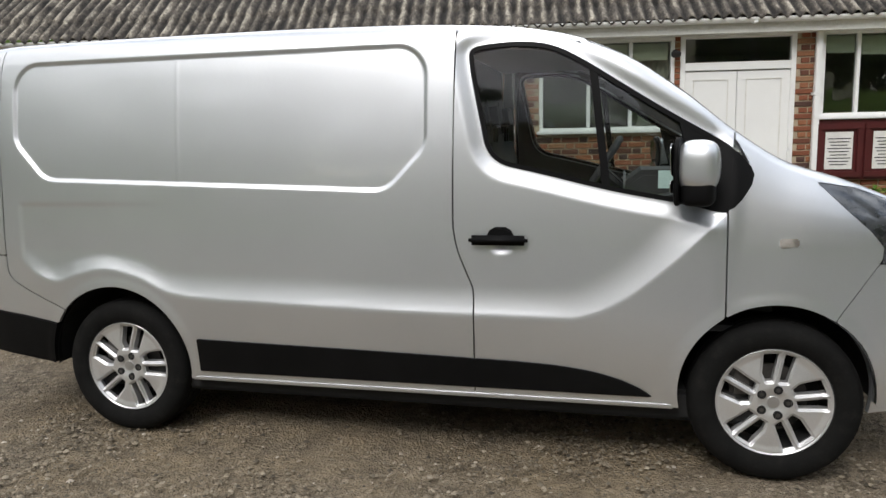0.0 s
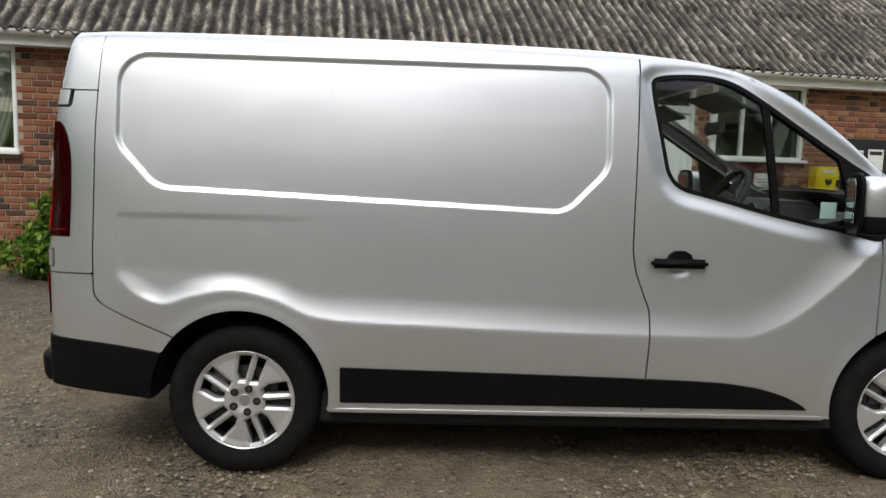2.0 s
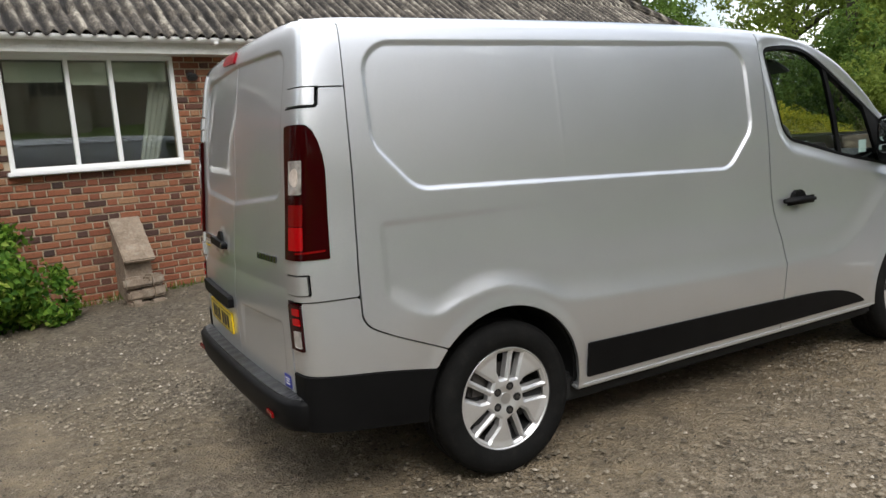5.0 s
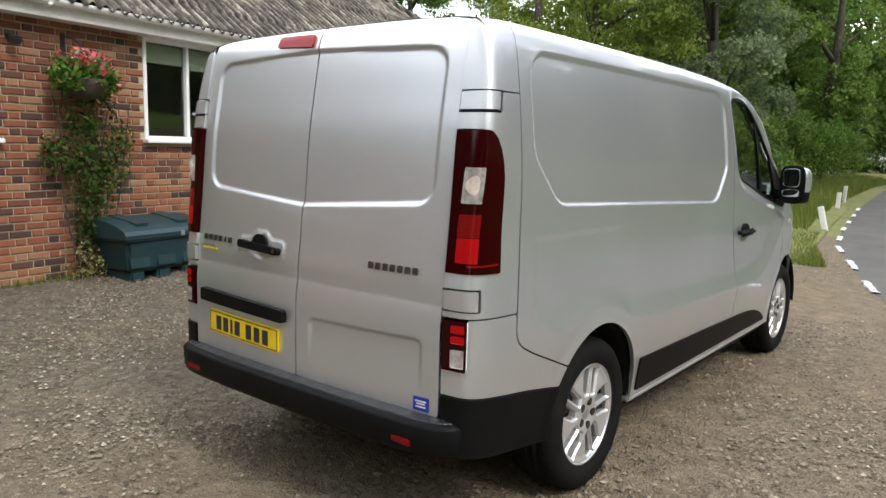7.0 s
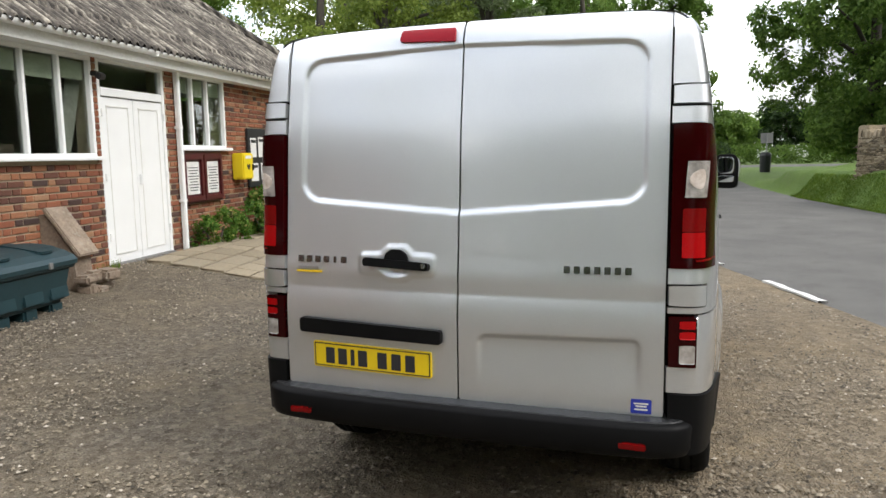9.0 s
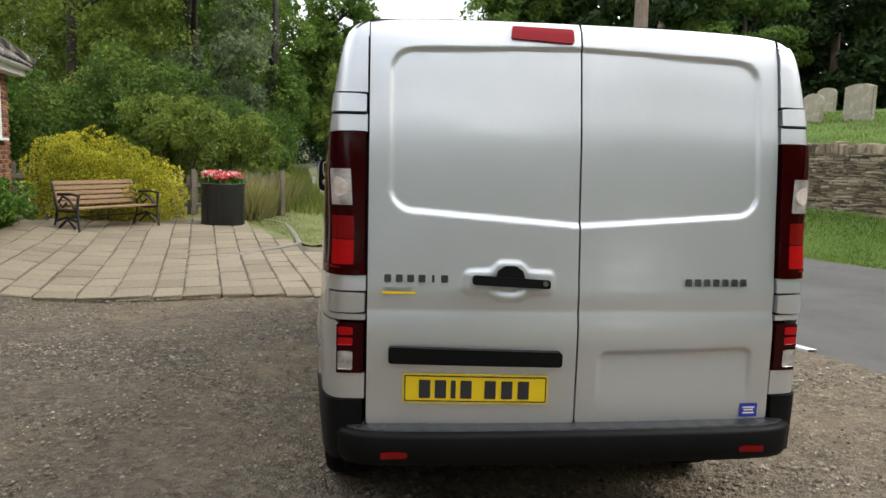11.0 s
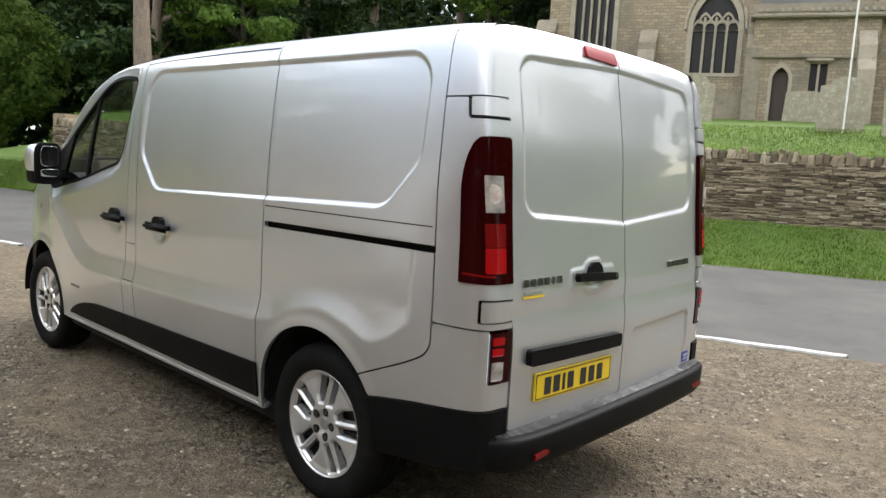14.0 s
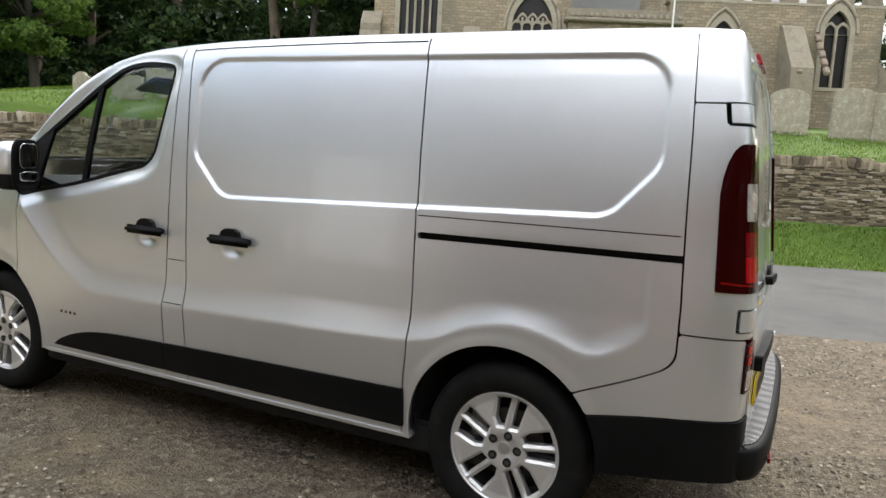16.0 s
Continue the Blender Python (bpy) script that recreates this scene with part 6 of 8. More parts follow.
# side door handles
for sgn, hx in ((-1, 1.99), (1, 1.93), (1, 1.385)):
    up = 0.018 if sgn > 0 else 0.0
    grip = bmesh.new()
    box_bm(0.262, 0.03, 0.044, (hx, sgn * 0.994, 1.006 + up), 0.014, grip)
    part("door_handle", grip, M["plastic"], van, "black door handle", True)
    boss = [(x, z) for x, z in ((-0.055, 0.02), (-0.04, 0.05), (-0.015, 0.064), (0.03, 0.064), (0.055, 0.05), (0.07, 0.02))]
    part("handle_boss", prism_bm(boss, 0.03, pose(hx, sgn * 0.985 - (0.03 if sgn > 0 else 0), 1.02 + up), bevel=0.006), M["plastic"], van)
    part("handle_mount", box_bm(0.22, 0.05, 0.024, (hx, sgn * 0.968, 1.018 + up), 0.006), M["plastic"], van)


# small badge low on the left wing
for k in range(4):
    bq, bz = 2.46 + 0.036 * k, 0.542
    at_ = body(np.array([bq]), np.array([bz]), 1)[0]
    part("badge_bar", box_bm(0.018, 0.006, 0.016, (at_[0], at_[1], at_[2] - 0.008), 0.002), M["chrome"], van)


# mirrors
def door_mirror(sgn):
    def block(name, mat_, cx, cy, cz, sx, sy, sz, bev, parent=van, label=""):
        if bev < 0.03:
            return part(name, box_bm(sx, sy, sz, (cx, cy, cz), bev), mat_, parent, label, False)
        bm_ = bmesh.new()
        bmesh.ops.create_uvsphere(bm_, u_segments=32, v_segments=20, radius=1)
        for v_ in bm_.verts:
            c_ = [math.copysign(abs(a) ** (0.66 if name == "mirror_shell" else 0.5), a) for a in v_.co]
            v_.co = (cx + c_[0] * sx / 2 * 1.0, cy + c_[1] * sy / 2, cz + sz / 2 + c_[2] * sz / 2)
        return part(name, bm_, mat_, parent, label, True)

    def tilted(ob, z):
        ob.matrix_local = pose(2.712, sgn * 1.07, z, 0, -2, sgn * 3)

    mir = block("door_mirror", M["plastic"], 2.81, sgn * 1.07, 1.185, 0.13, 0.155, 0.12, 0.035, label="door mirror, black below and silver above")
    block("mirror_shell", M["silver"], 2.808, sgn * 1.072, 1.241, 0.166, 0.174, 0.206, 0.04, mir, "silver mirror cap")
    block("mirror_rim", M["plastic"], 2.732, sgn * 1.07, 1.186, 0.026, 0.182, 0.272, 0.03, mir)
    tilted(block("mirror_glass", M["mirrorglass"], 0, 0, -0.066, 0.008, 0.128, 0.132, 0.03, mir, "mirror glass"), 1.37)
    tilted(block("wide_mirror_glass", M["mirrorglass"], 0, 0, -0.026, 0.008, 0.128, 0.052, 0.03, mir, "wide-angle mirror glass"), 1.262)
    block("mirror_arm", M["plastic"], 2.82, sgn * 0.95, 1.21, 0.09, 0.13, 0.07, 0.02, mir)
    mir.matrix_local = pose(2.81, sgn * 1.07, 0) @ pose(0, 0, 0, 0, 0, sgn * 11) @ pose(-2.81, -sgn * 1.07, 0)


door_mirror(-1)
door_mirror(1)

# cab inside
part("dashboard", prism_bm([(2.62, 0.75), (2.56, 1.05), (2.64, 1.19), (2.95, 1.26), (3.12, 1.24), (3.15, 0.7)], 1.66, pose(0, -0.83, 0), bevel=0.03), M["trim"], van, "dark dashboard")
hood_ = part("instrument_hood", prism_bm([(2.52, 1.17), (2.53, 1.26), (2.6, 1.31), (2.78, 1.31), (2.86, 1.24), (2.86, 1.17)], 0.42, pose(0, -0.63, 0), bevel=0.025), M["trim"], van)
part("centre_console", box_bm(0.3, 0.34, 0.34, (2.62, 0.0, 0.9), 0.04), M["trim"], van)
for dy in (-0.09, 0.09):
    part("dial", cyl_bm(0.06, 0.06, 0.01, (2.52, -0.42 + dy, 1.235), 20, axis="x"), M["trim_grey"], hood_, "grey instrument dial")
bm = bmesh.new()
ring = [(0.19 * math.cos(a), 0.19 * math.sin(a), 0) for a in np.linspace(0, 2 * math.pi, 37)]
tube_bm(ring, 0.018, 10, bm)
box_bm(0.36, 0.05, 0.025, (0, 0, -0.02), 0.01, bm)
box_bm(0.05, 0.18, 0.025, (0, -0.09, -0.02), 0.01, bm)
cyl_bm(0.07, 0.06, 0.045, (0, 0, -0.03), 20, bm)
sw = part("steering_wheel", bm, M["trim"], van, "black steering wheel", True)
sw.matrix_local = pose(2.4, -0.42, 1.29) @ pose(0, 0, 0, 0, -58, 0) @ pose(0, 0, 0, 0, 0, 90)
part("steering_column", tube_bm([(2.42, -0.42, 1.27), (2.72, -0.42, 1.1)], 0.05, 10), M["trim"], van)
for y0_, wd in ((-0.45, 0.5), (0.3, 0.92)):
    part("seat", box_bm(0.5, wd, 0.16, (2.08, y0_, 0.78), 0.05), M["trim"], van, "dark cloth seat")
    part("seat_back", box_bm(0.14, wd, 0.6, (1.84, y0_, 0.9), 0.055, rot=(0, -10, 0)), M["trim"], van)
for y0_ in (-0.45, 0.12, 0.52):
    part("headrest", box_bm(0.1, 0.26, 0.19, (1.79, y0_, 1.5), 0.045, rot=(0, -8, 0)), M["trim"], van)
    for dy in (-0.05, 0.05):
        part("headrest_post", cyl_bm(0.007, 0.007, 0.1, (1.8, y0_ + dy, 1.43), 8), M["steel"], van)
part("headlining", box_bm(0.5, 1.5, 0.02, (2.0, 0, 1.885), 0.006), M["trim_grey"], van, "grey roof lining")
for y0_ in (-0.42, 0.42):
    part("sun_visor", box_bm(0.17, 0.42, 0.02, (2.33, y0_, 1.79), 0.008, rot=(0, 24, 0)), M["trim_grey"], van, "grey folded sun visor")
for sgn in (-1, 1):
    part("seat_belt", tilt_bar((1.83, sgn * 0.83, 1.72), (1.84, sgn * 0.8, 0.85), 0.006, 0.045), M["trim"], van, "black seat belt")
part("rear_view_mirror", box_bm(0.03, 0.24, 0.07, (2.5, 0, 1.66), 0.01), M["trim"], van)
part("tax_sticker", box_bm(0.075, 0.002, 0.075, (2.70, -0.905, 1.245)), M["sticker_pale"], van, "pale sticker inside the glass")


# ---- patio and verge ----
def bench(place, rz):
    e = thing("garden_bench", place, "wooden slatted bench with black cast-iron ends", "bench", rz=rz)
    for k in range(5):
        part("back_slat", box_bm(1.62, 0.025, 0.065, (0, 0.27 + 0.035 * k / 2, 0.44 + 0.082 * k), 0.006, rot=(-12, 0, 0)), M["benchwood"], e)
    for k in range(6):
        part("seat_slat", box_bm(1.62, 0.058, 0.026, (0, -0.22 + 0.078 * k, 0.40 - 0.004 * k), 0.005), M["benchwood"], e)
    for s in (-1, 1):
        x = s * 0.79
        bm = bmesh.new()
        for pts_ in ([(x, -0.28, 0.0), (x, -0.25, 0.2), (x, -0.24, 0.4), (x, -0.27, 0.6)], [(x, -0.29, 0.62), (x, -0.1, 0.645), (x, 0.2, 0.63)], [(x, 0.38, 0.0), (x, 0.27, 0.22), (x, 0.24, 0.4), (x, 0.3, 0.62), (x, 0.36, 0.84)],
                     [(x, -0.26, 0.38), (x, 0.0, 0.36), (x, 0.24, 0.37)], [(x, -0.2, 0.4), (x, -0.05, 0.55), (x, 0.1, 0.6), (x, 0.2, 0.5), (x, 0.1, 0.43), (x, 0.0, 0.5)], [(x, -0.25, 0.2), (x, 0.0, 0.27), (x, 0.27, 0.2)], [(x, -0.18, 0.1), (x, 0.0, 0.24), (x, 0.2, 0.1)]):
            tube_bm(pts_, 0.021, 8, bm)
        part("cast_end", bm, M["iron"], e, "black cast-iron scrolled bench end")
    part("stretcher", box_bm(1.56, 0.03, 0.03, (0, 0.05, 0.24), 0.005), M["iron"], e)


bench((9.42, 4.98, 0.09), -33)


def planter(place):
    e = thing("planter", place, "tall black round planter on the paving", "planter")
    v, f = revolve([(0.0, 0.0), (0.36, 0.0), (0.375, 0.02), (0.39, 0.74), (0.40, 0.76), (0.40, 0.79), (0.37, 0.79), (0.365, 0.70), (0.0, 0.70)], 48)
    v = [(x, z, y) for x, y, z in v]
    mesh_ob("pot", v, [q_[::-1] for q_ in f], M["potblack"], e, "", True)
    for k in range(10):
        a = 2 * math.pi * k / 10
        part("pot_rib", box_bm(0.02, 0.012, 0.7, (0.382 * math.cos(a), 0.382 * math.sin(a), 0.02), 0.003, rot=(0, 0, math.degrees(a) + 90)), M["potblack"], e)
    rng = np.random.default_rng(5)
    p, nr = blob_points([(0, 0, 0.82, 0.36, 0.36, 0.12)], 900, rng, 0.5)
    fast_mesh("foliage", *leaves(p, nr, 0.08, rng), M["leaf_bright"], e)
    p, nr = blob_points([(0.2, 0.1, 0.93, 0.16, 0.16, 0.07), (-0.15, 0.2, 0.95, 0.17, 0.15, 0.07), (-0.05, -0.2, 0.93, 0.2, 0.14, 0.07), (0.25, -0.2, 0.9, 0.12, 0.12, 0.06), (-0.3, -0.05, 0.91, 0.1, 0.14, 0.06)], 900, rng, 0.6)
    fast_mesh("flower_heads", *leaves(p, nr, 0.06, rng, 0.9), M["flower"], e, "red, pink and white flowers")


planter((10.45, 3.3, 0.1))

# picket fence, in two runs beside the hedge
def fence(name, a, b_, h, count):
    e = thing(name, (*a, float(gz(*a))), "low weathered picket fence", "fence", "picket fences")
    d = Vector((b_[0] - a[0], b_[1] - a[1], 0))
    rz = math.atan2(d.y, d.x)
    L = d.length
    for z in (0.25, 0.68):
        part("rail", box_bm(L, 0.04, 0.07, (L / 2, 0.03, z * h), 0.006), M["greywood"], e)
    for k in range(count):
        x = L * (k + 0.5) / count
        hh = h * (1 + 0.05 * math.sin(k * 2.3))
        bm = prism_bm([(x - 0.038, 0.0), (x + 0.038, 0.0), (x + 0.038, hh - 0.05), (x, hh), (x - 0.038, hh - 0.05)], 0.02)
        part("picket", bm, M["greywood"], e)
    for k in range(int(L / 1.8) + 1):
        part("post", box_bm(0.09, 0.09, h + 0.06, (min(k * 1.8, L), 0.1, 0), 0.008), M["greywood"], e)
    e.matrix_world = pose(a[0], a[1], float(gz(*a)), 0, 0, math.degrees(rz))


fence("picket_fence", (12.6, 2.45), (12.0, 4.9), 0.95, 18)
fence("picket_fence", (11.6, 6.9), (11.0, 9.2), 0.95, 17)

# white marker posts along the verge
for x, y, h, lean_ in ((14.0, 0.94, 0.54, -15), (20.6, 2.0, 0.52, 2), (24.2, 2.5, 0.55, 2)):
    e = thing("marker_post", (x, y, float(gz(x, y)) + 0.02), "leaning white wooden marker post in the verge", "post", "white marker posts")
    bm = box_bm(0.11, 0.11, h, (0, 0, -0.05), 0.012, rot=(lean_, 3, 0))
    part("post", bm, M["whitepaint"], e)
# fallen marker in the grass
fm = thing("fallen_marker", (9.31, 1.02, float(gz(9.31, 1.02)) + 0.075), "pale wooden batten lying in the grass", "batten", rz=-18)
part("batten", box_bm(0.07, 0.52, 0.035, (0, 0, 0), 0.008), M["whitepaint"], fm)

# raised kerb round the patio corner
kp = [(6.3, 3.05, 0.0), (6.84, 2.67, 0.02), (7.4, 2.24, 0.04), (7.92, 1.88, 0.06), (8.12, 1.78, 0.06), (8.38, 1.75, 0.06), (9.1, 1.86, 0.06), (10.04, 2.03, 0.06), (10.9, 2.2, 0.06), (11.3, 2.45, 0.06), (11.42, 2.97, 0.06)]
bm = bmesh.new()
prev = None
for i, (x, y, h) in enumerate(kp):
    x1, y1, _ = kp[min(i + 1, len(kp) - 1)]
    x0, y0, _ = kp[max(i - 1, 0)]
    n_ = Vector((-(y1 - y0), x1 - x0, 0)).normalized() * 0.042
    z = float(gz(x, y))
    ring = [bm.verts.new((x + s * n_.x, y + s * n_.y, z + zz)) for s, zz in ((-1, -0.08), (-1, 0.75 * h + 0.012), (-0.7, 0.75 * h + 0.02), (0.7, 0.75 * h + 0.02), (1, 0.75 * h + 0.012), (1, -0.08))]
    if prev:
        for k in range(5):
            bm.faces.new((prev[k], ring[k], ring[k + 1], prev[k + 1]))
    prev = ring
tagged(part("kerb", bm, M["kerb"]), "low pale concrete kerb round the patio", "kerb", kind="structure")


# ---- church and churchyard ----
CHM = pose(4.5, -24.4, 0, 0, 0, 201)
m, n, l, b = node_mat("coursed_stone")
tx = n.new("ShaderNodeTexCoord")
sw_ = n.new("ShaderNodeMapping")
sw_.inputs["Rotation"].default_value = (radians(90), 0, 0)
l.new(tx.outputs["Object"], sw_.inputs["Vector"])
wob = noise_node(n, l, 1.6, 3)
vm = n.new("ShaderNodeVectorMath")
vm.operation = "MULTIPLY_ADD"
vm.inputs[1].default_value = (0.2, 0.16, 0.2)
l.new(wob.outputs["Color"], vm.inputs[0])
l.new(sw_.outputs[0], vm.inputs[2])
bt = n.new("ShaderNodeTexBrick")
bt.inputs["Color1"].default_value, bt.inputs["Color2"].default_value, bt.inputs["Mortar"].default_value = (0.36, 0.3, 0.215, 1), (0.24, 0.2, 0.145, 1), (0.2, 0.17, 0.13, 1)
for key, val in (("Scale", 1.0), ("Mortar Size", 0.012), ("Brick Width", 0.27), ("Row Height", 0.11), ("Bias", -0.1), ("Mortar Smooth", 0.6)):
    bt.inputs[key].default_value = val
l.new(vm.outputs[0], bt.inputs["Vector"])
st = noise_node(n, l, 0.45, 6, 0.65)
fn_ = noise_node(n, l, 14, 5, 0.7)
col = mixed(n, l, bt.outputs["Color"], ramp(n, l, fn_.outputs["Fac"], [(0.3, (0.5, 0.47, 0.42)), (0.7, (1.25, 1.2, 1.1))]), 0.7, "MULTIPLY")
sf = n.new("ShaderNodeMapRange")
sf.inputs["From Min"].default_value, sf.inputs["From Max"].default_value, sf.inputs["To Max"].default_value = 0.45, 0.66, 0.75
l.new(st.outputs["Fac"], sf.inputs["Value"])
col = mixed(n, l, col, (0.13, 0.118, 0.096), sf.outputs[0])
l.new(col, b.inputs["Base Color"])
b.inputs["Roughness"].default_value = 0.92
bumped(n, l, b, bt.outputs["Fac"], -0.5, 0.02)
M["coursed"] = m


def arch(uc, w, z0, zs, sharp=1.0, k=8):
    """A pointed opening: centre, width, sill and springing height."""
    r_ = w * sharp
    out = [(uc - w / 2, z0), (uc - w / 2, zs)]
    cx = uc - w / 2 + r_
    a1 = math.acos(max(-1, (cx - uc) / r_))
    out += [(cx - r_ * math.cos(a), zs + r_ * math.sin(a)) for a in np.linspace(0, a1, k)[1:]]
    cx = uc + w / 2 - r_
    out += [(cx + r_ * math.cos(a), zs + r_ * math.sin(a)) for a in np.linspace(a1, 0, k)[1:]]
    out += [(uc + w / 2, z0)]
    return out


def slab_with_holes(outline, holes, depth):
    bm = bmesh.new()
    es = []
    for loop in (outline, *holes):
        vs_ = [bm.verts.new((x, 0, z)) for x, z in loop]
        es += [bm.edges.new((a, c)) for a, c in zip(vs_, vs_[1:] + vs_[:1])]
    bmesh.ops.triangle_fill(bm, edges=es, use_beauty=True)
    bmesh.ops.recalc_face_normals(bm, faces=bm.faces)
    geom = bmesh.ops.extrude_face_region(bm, geom=list(bm.faces))["geom"]
    bmesh.ops.translate(bm, verts=[g_ for g_ in geom if isinstance(g_, bmesh.types.BMVert)], vec=(0, depth, 0))
    bmesh.ops.recalc_face_normals(bm, faces=bm.faces)
    return bm


church = new("church")
church.matrix_world = CHM
tagged(church, "old honey-coloured stone church with tall gothic windows", "church")


def cpart(name, bm, mat_, at=(0, 0, 0), parent=None, label=""):
    ob = part(name, bm, mat_, parent or church, label)
    ob.location = at
    return ob


def flip_u(pts_):
    return [(-u, z) for u, z in pts_]


def gothic(uc, w, z0, zs, lights, sharp, y, name="window"):
    """Stone-framed pointed window with mullions, tracery and dark leaded glass."""
    win = cpart(name, slab_with_holes(flip_u(arch(uc, w + 0.34, z0 - 0.12, zs, sharp)), [flip_u(arch(uc, w, z0, zs, sharp))], 0.16), M["dressed"], (0, y - 0.04, 0))
    glass = bmesh.new()
    vs_ = [glass.verts.new((x, 0, z)) for x, z in flip_u(arch(uc, w + 0.1, z0 - 0.05, zs, sharp))]
    glass.faces.new(vs_)
    part("leaded_glass", glass, M["leadglass"], win).location = (0, 0.22, 0)
    top = zs + math.sqrt(max((w * sharp) ** 2 - (w * sharp - w / 2) ** 2, 0))
    for k in range(1, lights):
        u = uc - w / 2 + w * k / lights
        part("mullion", box_bm(0.085, 0.14, zs + 0.25 * w - z0, (-u, 0.13, z0), 0.02), M["dressed"], win)
    for k in range(lights):
        u = uc - w / 2 + w * (k + 0.5) / lights
        lw = w / lights
        part("light_head", slab_with_holes(flip_u(arch(u, lw + 0.05, zs - 0.1, zs, 0.8)), [flip_u(arch(u, lw - 0.04, zs - 0.095, zs - 0.03, 0.75))], 0.1), M["dressed"], win).location = (0, 0.1, 0)
    if lights > 2:
        for k in range(1, lights):
            u = uc - w / 2 + w * k / lights
            lw = w / lights
            part("tracery", slab_with_holes(flip_u(arch(u, lw + 0.04, zs + 0.42 * lw, zs + 0.6 * lw, 0.85)), [flip_u(arch(u, lw - 0.06, zs + 0.45 * lw, zs + 0.57 * lw, 0.8))], 0.1), M["dressed"], win).location = (0, 0.1, 0)
    hood = [(x, 0.0, z) for x, z in flip_u(arch(uc, w + 0.5, zs - 0.05, zs, sharp))]
    part("hood_mould", tube_bm(hood, 0.06, 6), M["dressed"], win).location = (0, 0.0, 0)
    return win


# main wall with its great windows
A_ = (8.62, 1.42, 5.42, 8.7)
B_ = (4.37, 1.5, 4.9, 6.45)
cpart("nave_wall", slab_with_holes(flip_u([(3.0, 2.2), (10.3, 2.2), (10.3, 13.0), (3.0, 13.0)]), [flip_u(arch(A_[0], A_[1] + 0.3, A_[2] - 0.1, A_[3], 0.9)), flip_u(arch(B_[0], B_[1] + 0.3, B_[2] - 0.1, B_[3], 0.95))], 0.7), M["coursed"])
gothic(*A_[:4], 5, 0.9, 0.0)
gothic(*B_[:4], 4, 0.95, 0.0)
cpart("gable_wall", box_bm(0.7, 9, 10.8, (-10.0, 5.2, 2.2)), M["coursed"])
for u, w_, tops in ((10.35, 0.75, 6.3), (6.6, 0.6, 5.9), (3.05, 0.5, 6.4)):
    prof_ = [(0.75, 2.2), (0.75, tops - 0.75), (0.45, tops - 0.3), (0.4, tops - 0.25), (0.4, tops), (0.0, tops + 0.5), (0.0, 2.2)]
    cpart("buttress", prism_bm([(-x, z) for x, z in prof_], w_, pose(-u + w_ / 2, 0, 0, 0, 0, 90), bevel=0.0), M["ashlar"])
cpart("plinth", box_bm(7.3, 0.2, 1.6, (-6.65, -0.08, 2.6), 0.05), M["ashlar"])
cpart("rain_pipe", tube_bm([(-3.2, -0.12, 3.0), (-3.2, -0.12, 6.3)], 0.06, 8), M["lead"])
cpart("hopper", box_bm(0.3, 0.25, 0.22, (-3.2, -0.12, 6.25), 0.03), M["lead"])
# lower vestry
dr = arch(2.16, 0.5, 2.6, 4.62, 0.9)
sqw = [(0.78, 4.22), (0.78, 5.16), (1.3, 5.16), (1.3, 4.22)]
cpart("vestry_wall", slab_with_holes(flip_u([(-0.6, 2.2), (3.1, 2.2), (3.1, 6.62), (-0.6, 6.62)]), [flip_u(dr), flip_u(sqw)], 0.6), M["coursed"], (0, -0.7, 0))
cpart("door_surround", slab_with_holes(flip_u(arch(2.16, 0.72, 2.6, 4.62, 0.9)), [flip_u(dr)], 0.12), M["dressed"], (0, -0.72, 0))
cpart("oak_door", box_bm(0.6, 0.06, 2.6, (-2.16, -0.45, 2.5)), M["oakdoor"])
cpart("window_light", box_bm(0.6, 0.02, 1.0, (-1.04, -0.45, 4.2)), M["leadglass"])
cpart("window_mullion", box_bm(0.07, 0.1, 0.94, (-1.04, -0.6, 4.22), 0.01), M["dressed"])
cpart("label_mould", box_bm(0.8, 0.16, 0.1, (-1.04, -0.76, 5.22), 0.02), M["dressed"])
cpart("string_course", box_bm(3.6, 0.16, 0.1, (-1.3, -0.76, 5.32), 0.03), M["ashlar"])
cpart("parapet", box_bm(4.1, 0.75, 0.34, (-1.15, -0.45, 6.72), 0.03), M["ashlar"])
cpart("parapet_cornice", box_bm(4.2, 0.9, 0.12, (-1.15, -0.5, 6.61), 0.04), M["dressed"])
for k in range(18):
    cpart("dentil", box_bm(0.1, 0.08, 0.12, (0.75 - 0.22 * k, -0.88, 6.78), 0.01), M["dressed"])
cpart("corner_buttress", prism_bm([(-0.7, 2.2), (-0.7, 4.9), (-0.45, 5.25), (-0.4, 5.7), (0.0, 6.2), (0.0, 2.2)], 0.5, pose(0.5, -0.7, 0, 0, 0, 90)), M["dressed"])
# west part
D_ = (-2.42, 0.8, 4.6, 6.25)
C_ = (-6.35, 0.85, 4.75, 6.7)
cpart("aisle_wall", slab_with_holes(flip_u([(-7.9, 2.2), (-0.5, 2.2), (-0.5, 7.55), (-7.9, 7.55)]), [flip_u(arch(D_[0], D_[1] + 0.3, D_[2] - 0.1, D_[3], 0.95)), flip_u(arch(C_[0], C_[1] + 0.3, C_[2] - 0.1, C_[3], 0.95))], 0.6), M["coursed"], (0, -0.3, 0))
gothic(*D_, 2, 0.95, -0.3)
gothic(*C_, 2, 0.95, -0.3)
cpart("aisle_cornice", box_bm(7.6, 0.75, 0.14, (4.2, 0.05, 7.5), 0.04), M["dressed"])
for k in range(8):
    cpart("merlon", box_bm(0.55, 0.45, 0.42, (0.9 + 0.95 * k, 0.0, 7.64), 0.03), M["ashlar"])
prof_ = [(-1.6, 2.2), (-1.5, 5.2), (-0.2, 6.75), (0.0, 6.85), (0.0, 2.2)]
